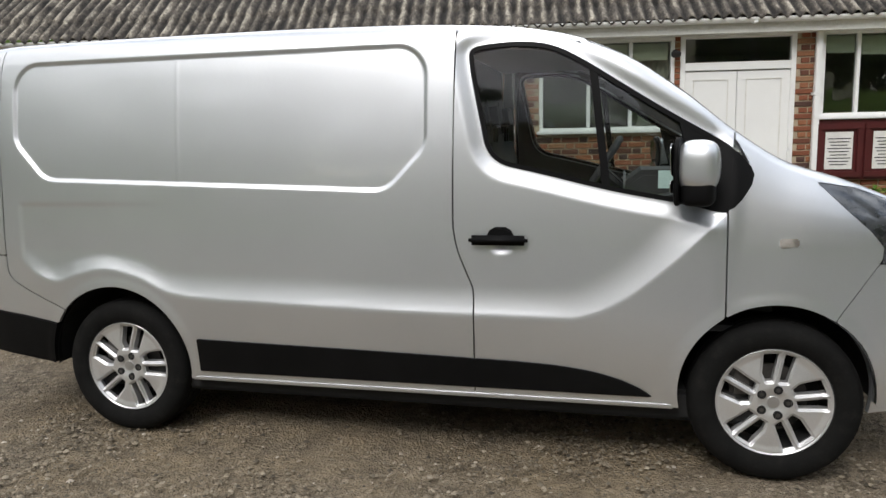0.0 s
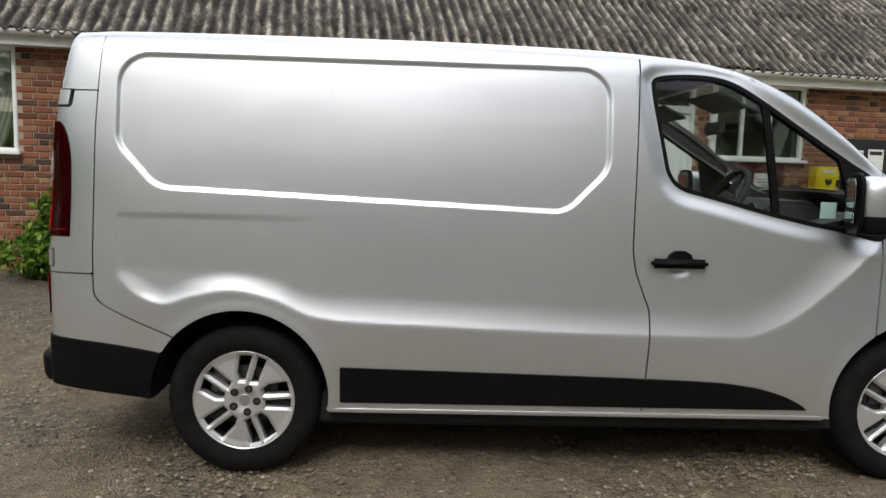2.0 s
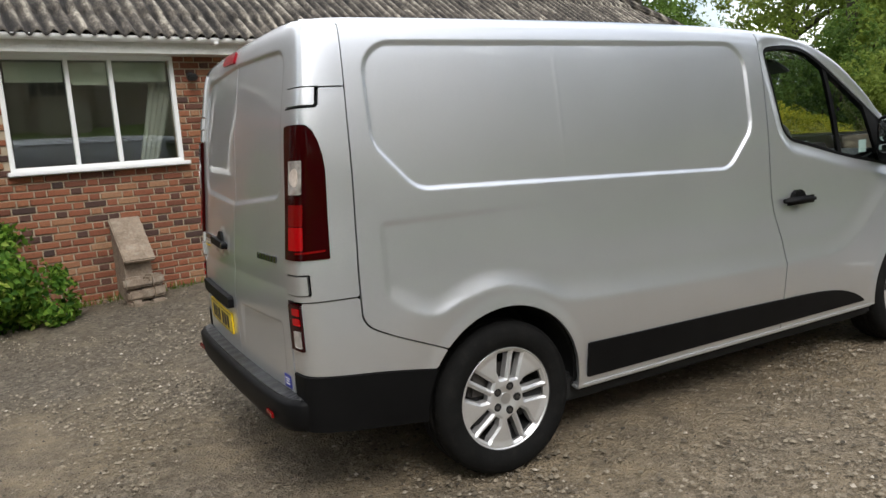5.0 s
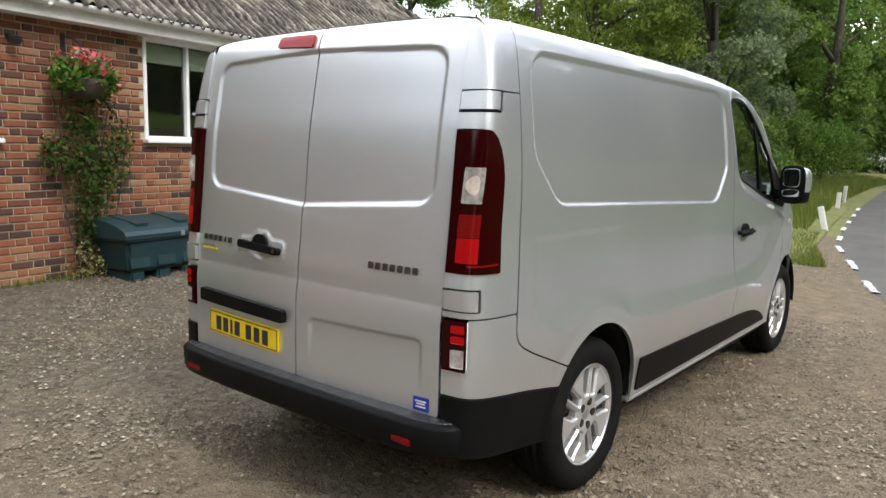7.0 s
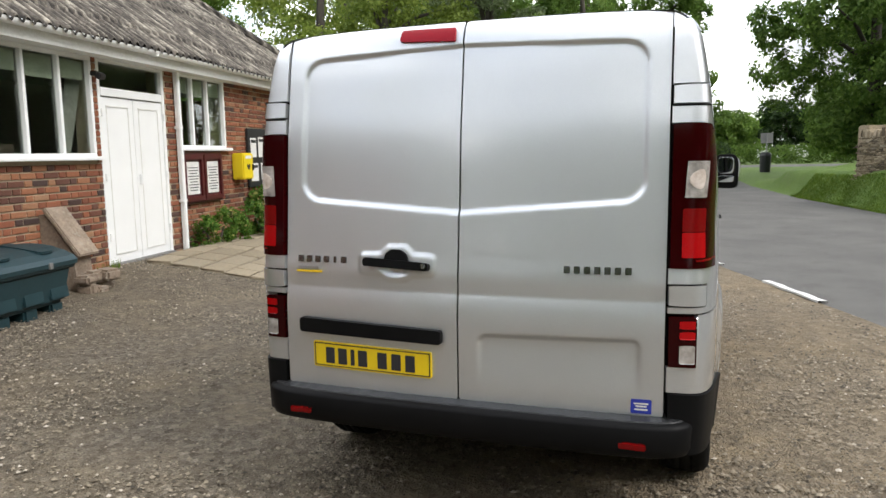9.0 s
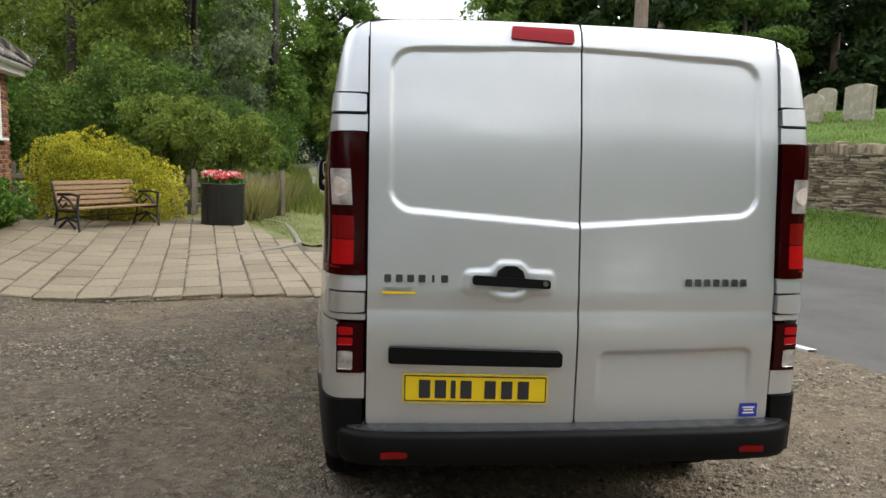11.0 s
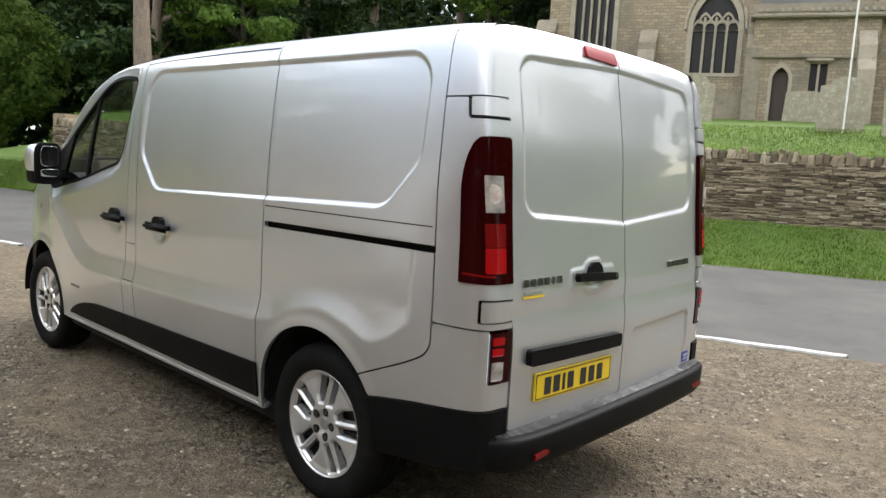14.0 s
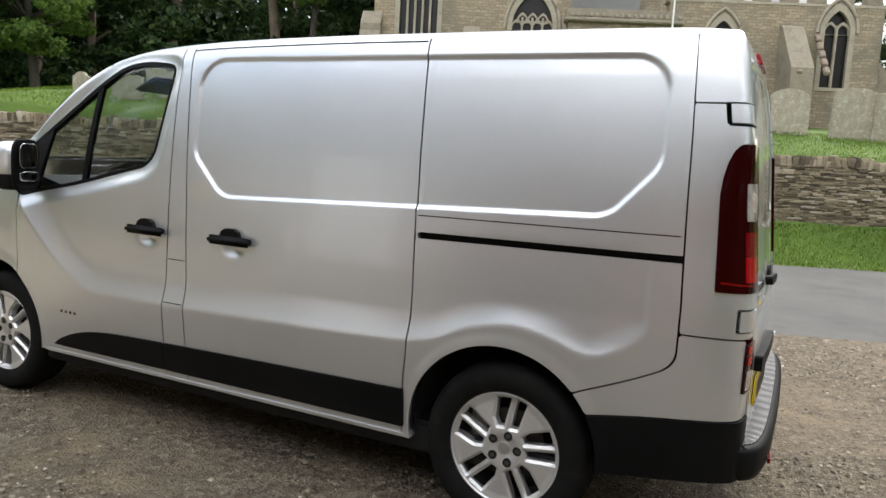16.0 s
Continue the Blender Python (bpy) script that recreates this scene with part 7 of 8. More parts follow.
cpart("great_buttress", prism_bm(prof_, 0.75, pose(5.15, -0.3, 0, 0, 0, 90)), M["ashlar"])
for s in (0, 1):
    for k in range(5):
        cpart("buttress_weathering", box_bm(0.2, 0.34, 0.16, (4.68 + 0.9 * s, -1.65 + 0.26 * k, 5.08 + 0.31 * k), 0.03, rot=(50, 0, 0)), M["stonebutt"])
cpart("west_wall", box_bm(0.6, 8, 5.6, (7.6, 3.9, 2.2)), M["coursed"])
cpart("west_buttress", prism_bm([(0, 2.2), (0, 5.9), (0.5, 5.4), (0.9, 4.4), (0.95, 2.2)], 0.6, pose(7.9, 0.0, 0)), M["ashlar"])
cpart("aisle_roof", prism_bm([(-7.9, 7.5), (0.4, 7.5), (0.4, 9.5)][:3], 0.1, pose(0, 6, 0)), M["lead"])
cpart("nave_back", box_bm(12, 0.5, 9, (-3.5, 7.5, 2.2)), M["coursed"])

# flagpole
fp = thing("flagpole", (2.3, -15.6, float(gz(2.3, -15.6))), "thin white pole in the churchyard", "pole")
part("pole", tube_bm([(0, 0, -0.1), (0, 0, 8.5)], 0.022, 8), M["whitepaint"], fp)


def yard_at(u, back):
    return YARD_O[0] + u * math.cos(YARD_A) + back * math.sin(YARD_A), YARD_O[1] + u * math.sin(YARD_A) - back * math.cos(YARD_A)


def headstone(u, back, w_, h_, top, tilt, label):
    x, y = yard_at(u, back)
    e = thing("gravestone", (x, y, float(gz(x, y)) - 0.08), label, "gravestone", "churchyard gravestones")
    if top == "round":
        o = [(-w_ / 2, 0), (w_ / 2, 0), (w_ / 2, h_ * 0.8)] + [(w_ / 2 * math.cos(a), h_ * 0.8 + h_ * 0.2 * math.sin(a)) for a in np.linspace(0, math.pi, 12)[1:-1]] + [(-w_ / 2, h_ * 0.8)]
    elif top == "shoulder":
        o = [(-w_ / 2, 0), (w_ / 2, 0), (w_ / 2, h_ * 0.82), (w_ * 0.32, h_ * 0.86)] + [(w_ * 0.3 * math.cos(a), h_ * 0.86 + h_ * 0.14 * math.sin(a)) for a in np.linspace(0, math.pi, 10)] + [(-w_ * 0.32, h_ * 0.86), (-w_ / 2, h_ * 0.82)]
    else:
        o = [(-w_ / 2, 0), (w_ / 2, 0), (w_ / 2, h_ * 0.93), (w_ * 0.2, h_), (-w_ * 0.2, h_ * 0.99), (-w_ / 2, h_ * 0.92)]
    part("stone", prism_bm(o, 0.13, bevel=0.015), M["grave"], e)
    e.matrix_world = pose(x, y, float(gz(x, y)) - 0.08, tilt, tilt * 0.6, 201)


for spec in ((8.29, 2.65, 0.67, 1.22, "round", -2), (7.71, 3.05, 0.62, 1.24, "round", 2), (7.0, 2.52, 0.55, 1.17, "flat", 3), (9.33, 4.15, 0.5, 0.65, "flat", -3), (8.03, 5.48, 0.88, 1.33, "round", -2), (11.7, 3.4, 0.7, 0.9, "flat", 2), (12.6, 3.0, 0.5, 0.75, "round", -3),
             (0.39, 4.6, 1.0, 1.26, "shoulder", 2), (-0.76, 3.66, 0.86, 1.3, "round", -3), (0.61, 12.6, 1.25, 1.1, "flat", 4), (-2.8, 4.65, 0.95, 1.16, "round", -2), (-4.02, 4.02, 0.96, 1.28, "flat", 2), (-4.95, 3.88, 1.05, 1.22, "flat", 5), (4.73, 9.88, 0.8, 1.45, "flat", -2), (3.82, 9.47, 1.0, 1.45, "shoulder", 2),
             (14.6, 2.6, 0.4, 0.6, "shoulder", 2), (14.1, 2.2, 0.36, 0.45, "round", -5), (13.6, 2.6, 0.42, 0.8, "round", -3), (13.2, 2.4, 0.48, 0.65, "flat", 4), (14.4, 6.0, 0.55, 0.7, "round", -3)):
    headstone(*spec, "weathered lichened upright gravestone" if spec[4] != "round" else "round-topped weathered gravestone with lichen")


# ---- trees and plants ----
def tree(name, x, y, h, trunk_r, blobs, count, size, material, label, category="tree", group="", bark="bark", shell=0.5, seed=1, bare=0.0):
    """Tapered trunk with limbs that reach into the crown blobs (offsets from the foot), and a crown of many leaves."""
    z0 = float(gz(x, y)) - 0.1
    e = thing(name, (x, y, z0), label, category, group)
    rng = np.random.default_rng(seed)
    top = max(b_[2] for b_ in blobs)
    bend = rng.normal(0, 0.03 * h, 2)
    ctr = np.mean([[b_[0], b_[1]] for b_ in blobs], 0)
    line = [(ctr[0] * t_ * 0.8 + bend[0] * math.sin(t_ * 3), ctr[1] * t_ * 0.8 + bend[1] * math.sin(t_ * 2.5), top * t_) for t_ in np.linspace(0, 1, 9)]
    bm = tube_bm(line, [trunk_r * (1.25 if i == 0 else 1 - 0.8 * i / 8) for i in range(9)], 10)
    part("trunk", bm, M[bark], e, smooth=True)
    for b_ in blobs[:12]:
        t_ = min(max((b_[2] - b_[5] * 0.8) / top, 0.2), 0.9)
        k = int(t_ * 8)
        s0 = Vector(line[k])
        s1 = Vector(b_[:3])
        mid_ = (s0 + s1) / 2 + Vector((0, 0, 0.1 * (s1 - s0).length))
        limb_bm = tube_bm([s0, mid_, s1], [trunk_r * 0.42, trunk_r * 0.25, trunk_r * 0.08], 6)
        part("limb", limb_bm, M[bark], e, smooth=True)
    p, nr = blob_points(blobs, count, rng, shell, 22)
    fast_mesh("crown", *leaves(p, nr, size, rng, spread=0.6), M[material], e)
    return e


def crown(rng, cx, cy, z0, z1, rad, n_, squash=0.8):
    """Many uneven lobes filling a crown."""
    out = []
    for _ in range(n_):
        t_ = rng.random()
        z = z0 + (z1 - z0) * t_
        rr = rad * math.sqrt(max(1 - (2 * t_ - 0.9) ** 2 * 0.75, 0.1))
        a, d = rng.uniform(0, 2 * math.pi), rr * rng.uniform(0.25, 0.8)
        s = rad * rng.uniform(0.28, 0.5)
        out.append((cx + d * math.cos(a), cy + d * math.sin(a), z, s, s, s * squash))
    return out


R = np.random.default_rng(11)
# behind the patio and along the road
for i, (x, y, h, rad, mat_, cnt, sz, lab) in enumerate((
        (21.0, 5.6, 10.5, 3.4, "leaf_willow", 26000, 0.2, "grey-green willow by the road"),
        (17.5, 8.2, 8.0, 3.0, "leaf_yellow", 17000, 0.17, "yellow-green leafy tree behind the patio"),
        (20.5, 12.5, 10.5, 3.8, "leaf_yellow", 16000, 0.2, "tall yellow-green tree behind the hedge"),
        (26.5, 8.5, 12.5, 3.8, "leaf_mid", 19000, 0.22, "tall dense green tree by the road"),
        (15.0, 13.5, 7.0, 2.6, "leaf_mid", 12000, 0.17, "green tree behind the hall"),
        (27.5, 15.0, 13.0, 4.5, "leaf_willow", 15000, 0.26, "tall pale tree behind others"),
        (33.0, 5.9, 11.5, 3.0, "leaf_mid", 13000, 0.22, "green tree beside the road"),
        (40.0, 8.5, 13.0, 4.0, "leaf_mid", 14000, 0.26, "tall green tree beside the road"),
        (72.0, 3.4, 19.0, 5.0, "leaf_mid", 23000, 0.42, "tall tree across the junction"),
        (70.0, 9.8, 21.0, 6.0, "leaf_mid", 15000, 0.42, "tall tree across the junction"),
        (80.0, -3.0, 5.2, 3.2, "leaf_mid", 7000, 0.4, "far green tree beyond the junction"),
        (84.0, -9.0, 7.0, 3.2, "leaf_dark", 7000, 0.4, "far dark tree beyond the junction"),
        (76.0, -12.5, 8.0, 3.6, "leaf_mid", 8000, 0.4, "far green tree beyond the junction"),
        (38.0, -8.5, 15.0, 5.2, "leaf_mid", 42000, 0.3, "large leafy tree beside the road bend"),
        (30.0, 10.5, 11.0, 3.6, "leaf_mid", 16000, 0.24, "dense green tree behind the willow"),
        (37.0, 12.0, 12.0, 4.2, "leaf_mid", 14000, 0.28, "tall green tree behind the verge"),
        (50.0, 10.5, 13.0, 4.6, "leaf_mid", 14000, 0.32, "tall green tree near the junction"),
        (46.0, -12.0, 14.0, 5.0, "leaf_mid", 26000, 0.34, "large leafy tree near the bend"),
        (67.5, 2.6, 9.5, 3.4, "leaf_yellow", 9000, 0.36, "yellow-green tree at the junction"))):
    base = 0.8 if x < 35 else 0.12 * h
    if x < 35 or y < -5:
        cnt, sz = int(cnt * 1.35), sz * 0.82
    elif x < 75:
        cnt = int(cnt * 1.1)
    tree("tree", x, y, h, 0.02 * h + 0.08, crown(R, 0, 0, base, h * 0.93, rad, 26), cnt, sz, mat_, lab, seed=20 + i, shell=0.55)
# dark conifers behind the churchyard
for i, (x, y, h, rad) in enumerate(((27.5, -11.5, 15, 3.6), (29.5, -17.5, 16, 3.8), (26.0, -21.5, 15, 3.4), (22.0, -25.5, 15, 3.4), (18.5, -29.5, 15, 3.4), (33.5, -14.0, 17, 4.0), (33.0, -23.5, 17, 4.0), (26.5, -31.5, 17, 4.2), (19.5, -36, 17, 4), (14.5, -34.5, 16, 3.5), (-9.5, -33.0, 13, 3.6), (-13.5, -29, 12, 3.6), (-6, -40, 13, 4))):
    dark = crown(R, 0, 0, 1.2, h * 0.9, rad, 30, 0.55)
    tree("conifer", x, y, h, 0.3, dark, 15000, 0.3, "leaf_dark", "tall dark evergreen with drooping boughs", group="dark evergreens", bark="pinebark", seed=60 + i, shell=0.7)
# woods that close the view behind the church
wr = np.random.default_rng(77)
wb = [((88 if h_ > 8 else 124) + wr.uniform(-3, 3), y_ + wr.uniform(-2, 2), wr.uniform(0.5, 1.0) * h_, 4.0, 4.0, 0.5 * h_ + 0.6) for y_, h_ in [(-22 + 3 * k, 4.6 if k < 9 else 9.0) for k in range(24)] for _ in range(2)]
p, nr = blob_points(wb, 42000, wr, 0.3)
tagged(fast_mesh("far_woods", *leaves(p, nr, 0.85, wr), M["leaf_mid"]), "green woods beyond the junction", "woods", kind="stuff")
# Unseen trees added to darken what the van's rear doors reflect.
wb = [(-23 + wr.uniform(-2, 2), y_ + wr.uniform(-1.5, 1.5), h_ * wr.uniform(0.08, 1.0), 2.2, 2.2, 1.9) for y_, h_ in [(yy_, 9.5 + 4.5 * math.sin(0.55 * yy_ + 1.0) + wr.uniform(-2.0, 3.0) - 4.0 * (yy_ > 3)) for yy_ in range(-48, 32, 2)] for _ in range(5)]
p, nr = blob_points(wb, 45000, wr, 0.5)
tagged(fast_mesh("tree_belt", *leaves(p, nr, 0.62, wr), M["leaf_mid"]), "unseen belt of green trees added for the van's reflections", "woods", kind="stuff")
wb = [(46 - 0.6 * k + wr.uniform(-3, 3), -14 - 1.1 * k + wr.uniform(-3, 3), wr.uniform(2, 14), 4.0, 4.0, 3.4) for k in range(-3, 38) for _ in range(2)]
p, nr = blob_points(wb, 40000, wr, 0.4)
tagged(fast_mesh("far_woods", *leaves(p, nr, 0.75, wr), M["leaf_dark"]), "dark woods behind the church", "woods", kind="stuff")
# a pine whose bare trunk stands in front of the dark trees
tree("pine", 23.6, -9.6, 16, 0.36, crown(R, 0, 0, 10.5, 15, 2.6, 12, 0.5), 8000, 0.22, "leaf_dark", "tall pine with a bare pinkish trunk", bark="pinebark", seed=90)
# brighter boughs low in front of the dark trees
tree("tree", 24.5, -14.5, 7.5, 0.2, crown(R, 0, 0, 2.6, 6.8, 2.8, 16, 0.5), 11000, 0.2, "leaf_mid", "broad-leaved tree before the evergreens", seed=91, shell=0.6)
tree("tree", 19.2, -23.0, 8.5, 0.2, crown(R, 0, 0, 3.5, 8.0, 3.0, 16, 0.5), 11000, 0.2, "leaf_mid", "broad-leaved tree by the church", seed=92, shell=0.6)


def bush(name, x, y, blobs, count, size, material, label, category="shrub", seed=1, shell=0.5, z=None, group=""):
    z0 = float(gz(x, y)) if z is None else z
    e = thing(name, (x, y, z0), label, category, group)
    rng = np.random.default_rng(seed)
    bm = bmesh.new()
    for b_ in blobs:
        tube_bm([(b_[0] * 0.3, b_[1] * 0.3, -0.05), (b_[0] * 0.7, b_[1] * 0.7, b_[2] * 0.5), (b_[0], b_[1], b_[2])], [0.03, 0.02, 0.008], 6, bm)
    part("stems", bm, M["bark"], e)
    p, nr = blob_points(blobs, count, rng, shell, 16 if name in ("shrub", "climbing_bush") else 0)
    keep = p[:, 2] > 0.0
    fast_mesh("foliage", *leaves(p[keep], nr[keep], size, rng), M[material], e)
    return e


rs = np.random.default_rng(3)
# thicket behind the fence
for i, (x, y, r_, h, mat_, cnt) in enumerate(((13.6, 5.0, 1.3, 2.6, "leaf_yellow", 6000), (13.9, 7.2, 1.5, 3.2, "leaf_mid", 7000), (12.9, 9.3, 1.5, 3.3, "leaf_bright", 7000), (15.6, 3.9, 1.2, 2.2, "leaf_yellow", 5500), (16.8, 5.3, 1.5, 3.4, "leaf_mid", 7000), (12.2, 11.4, 1.6, 3.4, "leaf_mid", 6000), (18.6, 3.9, 1.1, 2.4, "leaf_mid", 5000), (22.8, 4.2, 1.3, 2.6, "leaf_mid", 5000), (26.5, 4.6, 1.4, 3.0, "leaf_bright", 5000), (31, 5.0, 1.5, 2.4, "leaf_mid", 4000), (36, 5.8, 1.7, 3.0, "leaf_mid", 4500), (42, 6.6, 1.9, 3.2, "leaf_mid", 4500), (48.5, 7.2, 2.0, 3.2, "leaf_mid", 4500), (70.5, 6.8, 3.0, 5.0, "leaf_mid", 5000), (71.0, 11.5, 3.0, 5.0, "leaf_mid", 5000), (14.9, 3.25, 0.7, 1.1, "leaf_yellow", 3500), (17.3, 3.6, 0.8, 1.3, "leaf_mid", 3500), (20.3, 3.9, 0.8, 1.5, "leaf_yellow", 3500), (24.6, 4.4, 0.9, 1.7, "leaf_mid", 3500))):
    bl = [(rs.uniform(-0.6, 0.6) * r_, rs.uniform(-0.7, 0.7) * r_, h * rs.uniform(0.3, 0.85), r_ * rs.uniform(0.4, 0.65), r_ * rs.uniform(0.4, 0.65), h * rs.uniform(0.2, 0.32)) for _ in range(9)]
    bush("shrub", x, y, bl, int(cnt * 1.2), 0.105, mat_, "overgrown green shrub beside the road and fence", seed=100 + i, group="thicket shrubs")
bush("shrub", 19.0, -6.0, [(0, 0, 0.7, 1.0, 0.9, 0.7), (0.6, 0.3, 0.5, 0.7, 0.7, 0.5), (-0.7, -0.2, 0.5, 0.6, 0.6, 0.5)], 6500, 0.09, "leaf_rose", "rounded shrub behind the churchyard wall", seed=140)
# golden hedge behind the bench
bush("hedge", 10.9, 5.5, [(-0.2, 0.7, 0.7, 0.8, 0.62, 0.8), (-0.15, 0.3, 0.74, 0.85, 0.7, 0.84), (-0.05, -0.1, 0.66, 0.85, 0.72, 0.78), (0.05, -0.5, 0.55, 0.8, 0.65, 0.68), (0.1, -0.9, 0.45, 0.7, 0.5, 0.58)], 32000, 0.05, "leaf_gold", "clipped golden privet hedge behind the bench", "hedge", 150, 0.07)
# low shrubs by the hall corner
bush("shrub", 7.5, 6.15, [(0, 0, 0.4, 0.8, 0.4, 0.5), (0.8, 0.1, 0.38, 0.7, 0.4, 0.45), (1.7, 0.3, 0.35, 0.6, 0.4, 0.4), (-0.8, -0.1, 0.3, 0.5, 0.3, 0.35)], 6000, 0.075, "leaf_bright", "low leafy shrub along the hall wall", seed=151)
hx = HALL @ Vector((2.1, -0.28, 0.2))
bush("shrub", hx.x, hx.y, [(-0.15, 0, 0.25, 0.25, 0.2, 0.28), (0.3, 0.04, 0.3, 0.3, 0.2, 0.3), (0.75, 0.1, 0.25, 0.3, 0.2, 0.3)], 2200, 0.06, "leaf_bright", "small green shrub under the notice board", seed=152, z=hx.z)
# dark clipped hedges beyond the junction
for i, (x, y, sx, sy, h) in enumerate(((67.5, 7.5, 1.2, 4.0, 2.0), (67.3, 0.6, 1.2, 3.4, 2.0), (68.5, 14.5, 1.2, 4.0, 2.2), (69.5, 21.5, 1.2, 4.0, 2.3), (69, -5.5, 1.2, 4.5, 1.7), (69, -14, 1.2, 4, 1.7))):
    bush("hedge", x, y, [(0, sy * t_, h * 0.5, sx, sy * 0.3, h * 0.52) for t_ in (-0.8, -0.4, 0, 0.4, 0.8)], 5000, 0.2, "leaf_dark" if i < 4 else "leaf_mid", "clipped hedge across the junction", "hedge", 160 + i, 0.3)

# big bush under the first hanging basket
bp = HALL @ Vector((-5.85, -0.55, 0.0))
bush("climbing_bush", bp.x, bp.y, [(0, 0, 1.1, 0.5, 0.35, 0.6), (0.1, 0, 0.7, 0.75, 0.5, 0.6), (-0.45, -0.05, 0.6, 0.6, 0.5, 0.55), (0.55, 0.0, 0.5, 0.5, 0.5, 0.5), (-0.8, -0.15, 0.3, 0.5, 0.5, 0.38), (0.75, 0.1, 0.25, 0.4, 0.45, 0.35), (0.05, 0.0, 1.5, 0.32, 0.25, 0.32), (-0.1, -0.25, 0.4, 0.9, 0.5, 0.45)], 16000, 0.082, "leaf_bush", "dense honeysuckle bush against the brick wall", seed=170, shell=0.35)
# rose climbing under the second basket
rp = HALL @ Vector((-2.5, -0.12, 0.08))
e = thing("climbing_rose", rp, "sparse climbing rose with bare lower stems", "climber", rz=9)
rng = np.random.default_rng(171)
bm = bmesh.new()
for k in range(12):
    x = rng.uniform(-0.25, 0.25)
    tube_bm([(x * 0.6, -0.05, 0), (x + rng.uniform(-0.15, 0.15), -0.08, 0.5), (x + rng.uniform(-0.2, 0.2), -0.06, 1.0), (x * 1.4 + rng.uniform(-0.2, 0.25), -0.08, rng.uniform(1.4, 1.95))], [0.012, 0.009, 0.007, 0.004], 5, bm)
tagged(part("stem_tangle", bm, M["bark"], e), kind="stuff")
p, nr = blob_points([(0.0, -0.1, 1.55, 0.32, 0.13, 0.4), (0.18, -0.1, 1.15, 0.35, 0.14, 0.3), (-0.2, -0.1, 1.2, 0.3, 0.12, 0.25), (0.0, -0.12, 0.85, 0.25, 0.12, 0.25), (-0.05, -0.1, 0.5, 0.15, 0.1, 0.2), (0.35, -0.1, 1.45, 0.2, 0.1, 0.2), (-0.4, -0.1, 1.35, 0.15, 0.1, 0.15), (0.1, -0.1, 1.95, 0.2, 0.12, 0.2)], 2300, rng, 0.95)
fast_mesh("foliage", *leaves(p, nr, 0.055, rng), M["leaf_rose"], e)
p, nr = blob_points([(-0.05, -0.1, 0.15, 0.25, 0.12, 0.25)], 260, rng, 0.9)
fast_mesh("dry_leaves", *leaves(p, nr, 0.05, rng), M["dryblade"], e)


def basket(u, label, seed):
    e = hung("hanging_basket", u, 0.0, 0.0, label, "hanging basket", "hanging baskets")
    part("bracket", tube_bm([(0, -0.02, 2.3), (0, -0.02, 2.52), (0, -0.2, 2.5), (0, -0.32, 2.42)], 0.012, 6), M["iron"], e)
    part("bracket_plate", box_bm(0.05, 0.015, 0.32, (0, -0.008, 2.24), 0.004), M["iron"], e)
    v, f = revolve([(0.0, 0.0), (0.08, 0.01), (0.16, 0.06), (0.21, 0.14), (0.23, 0.2), (0.21, 0.2), (0.0, 0.17)], 20)
    ob = mesh_ob("basket_bowl", [(x, z - 0.32, y + 1.9) for x, y, z in v], f, M["soil"], e, "", True)
    for a in (0, 2.1, 4.2):
        part("chain", tube_bm([(0.21 * math.cos(a), -0.32 + 0.21 * math.sin(a), 2.1), (0, -0.32, 2.42)], 0.004, 5), M["iron"], e)
    rng_ = np.random.default_rng(seed)
    p_, n_ = blob_points([(0, -0.32, 2.17, 0.3, 0.27, 0.16), (0.2, -0.32, 2.08, 0.16, 0.2, 0.14), (-0.2, -0.34, 2.1, 0.16, 0.2, 0.14)], 1300, rng_, 0.6)
    fast_mesh("foliage", *leaves(p_, n_, 0.065, rng_), M["leaf_bright"], e)
    p_, n_ = blob_points([(0.02, -0.36, 2.24, 0.26, 0.22, 0.12), (0.3, -0.36, 2.06, 0.07, 0.07, 0.06), (-0.02, -0.3, 2.36, 0.08, 0.08, 0.06)], 210, rng_, 0.5)
    tagged(fast_mesh("blossom", *leaves(p_, n_, 0.055, rng_, 0.9), M["flower"], e), "red and pink flowers", kind="stuff")


basket(-2.6, "hanging basket of pink and red flowers over the rose", 181)
basket(-5.92, "hanging basket of mixed flowers over the bush", 182)


# grass: verge tufts and lawn blades
def blades(name, pts_, hgt, material, label, seed):
    rng_ = np.random.default_rng(seed)
    n_ = len(pts_)
    a = rng_.uniform(0, 2 * np.pi, n_)
    h_ = hgt * rng_.uniform(0.5, 1.3, n_)
    w_ = 0.006 + 0.008 * hgt
    dx, dy = np.cos(a), np.sin(a)
    ln = rng_.uniform(0.1, 0.6, n_) * h_
    z = gz(pts_[:, 0], pts_[:, 1]) - 0.01
    la = rng_.uniform(0, 2 * np.pi, n_)
    b0 = np.stack([pts_[:, 0] - dx * w_, pts_[:, 1] - dy * w_, z], -1)
    b1 = np.stack([pts_[:, 0] + dx * w_, pts_[:, 1] + dy * w_, z], -1)
    t_ = np.stack([pts_[:, 0] + ln * np.cos(la), pts_[:, 1] + ln * np.sin(la), z + h_], -1)
    p_ = np.stack([b0, b1, t_], 1).reshape(-1, 3)
    f_ = np.arange(3 * n_).reshape(-1, 3)
    return tagged(fast_mesh(name, p_, f_, M[material]), label, "grass", kind="stuff")


def spread(n_, x0, x1, lo, hi, rng_):
    x = rng_.uniform(x0, x1, n_)
    return np.stack([x, lo(x) + (hi(x) - lo(x)) * rng_.random(n_)], -1)


rg = np.random.default_rng(9)
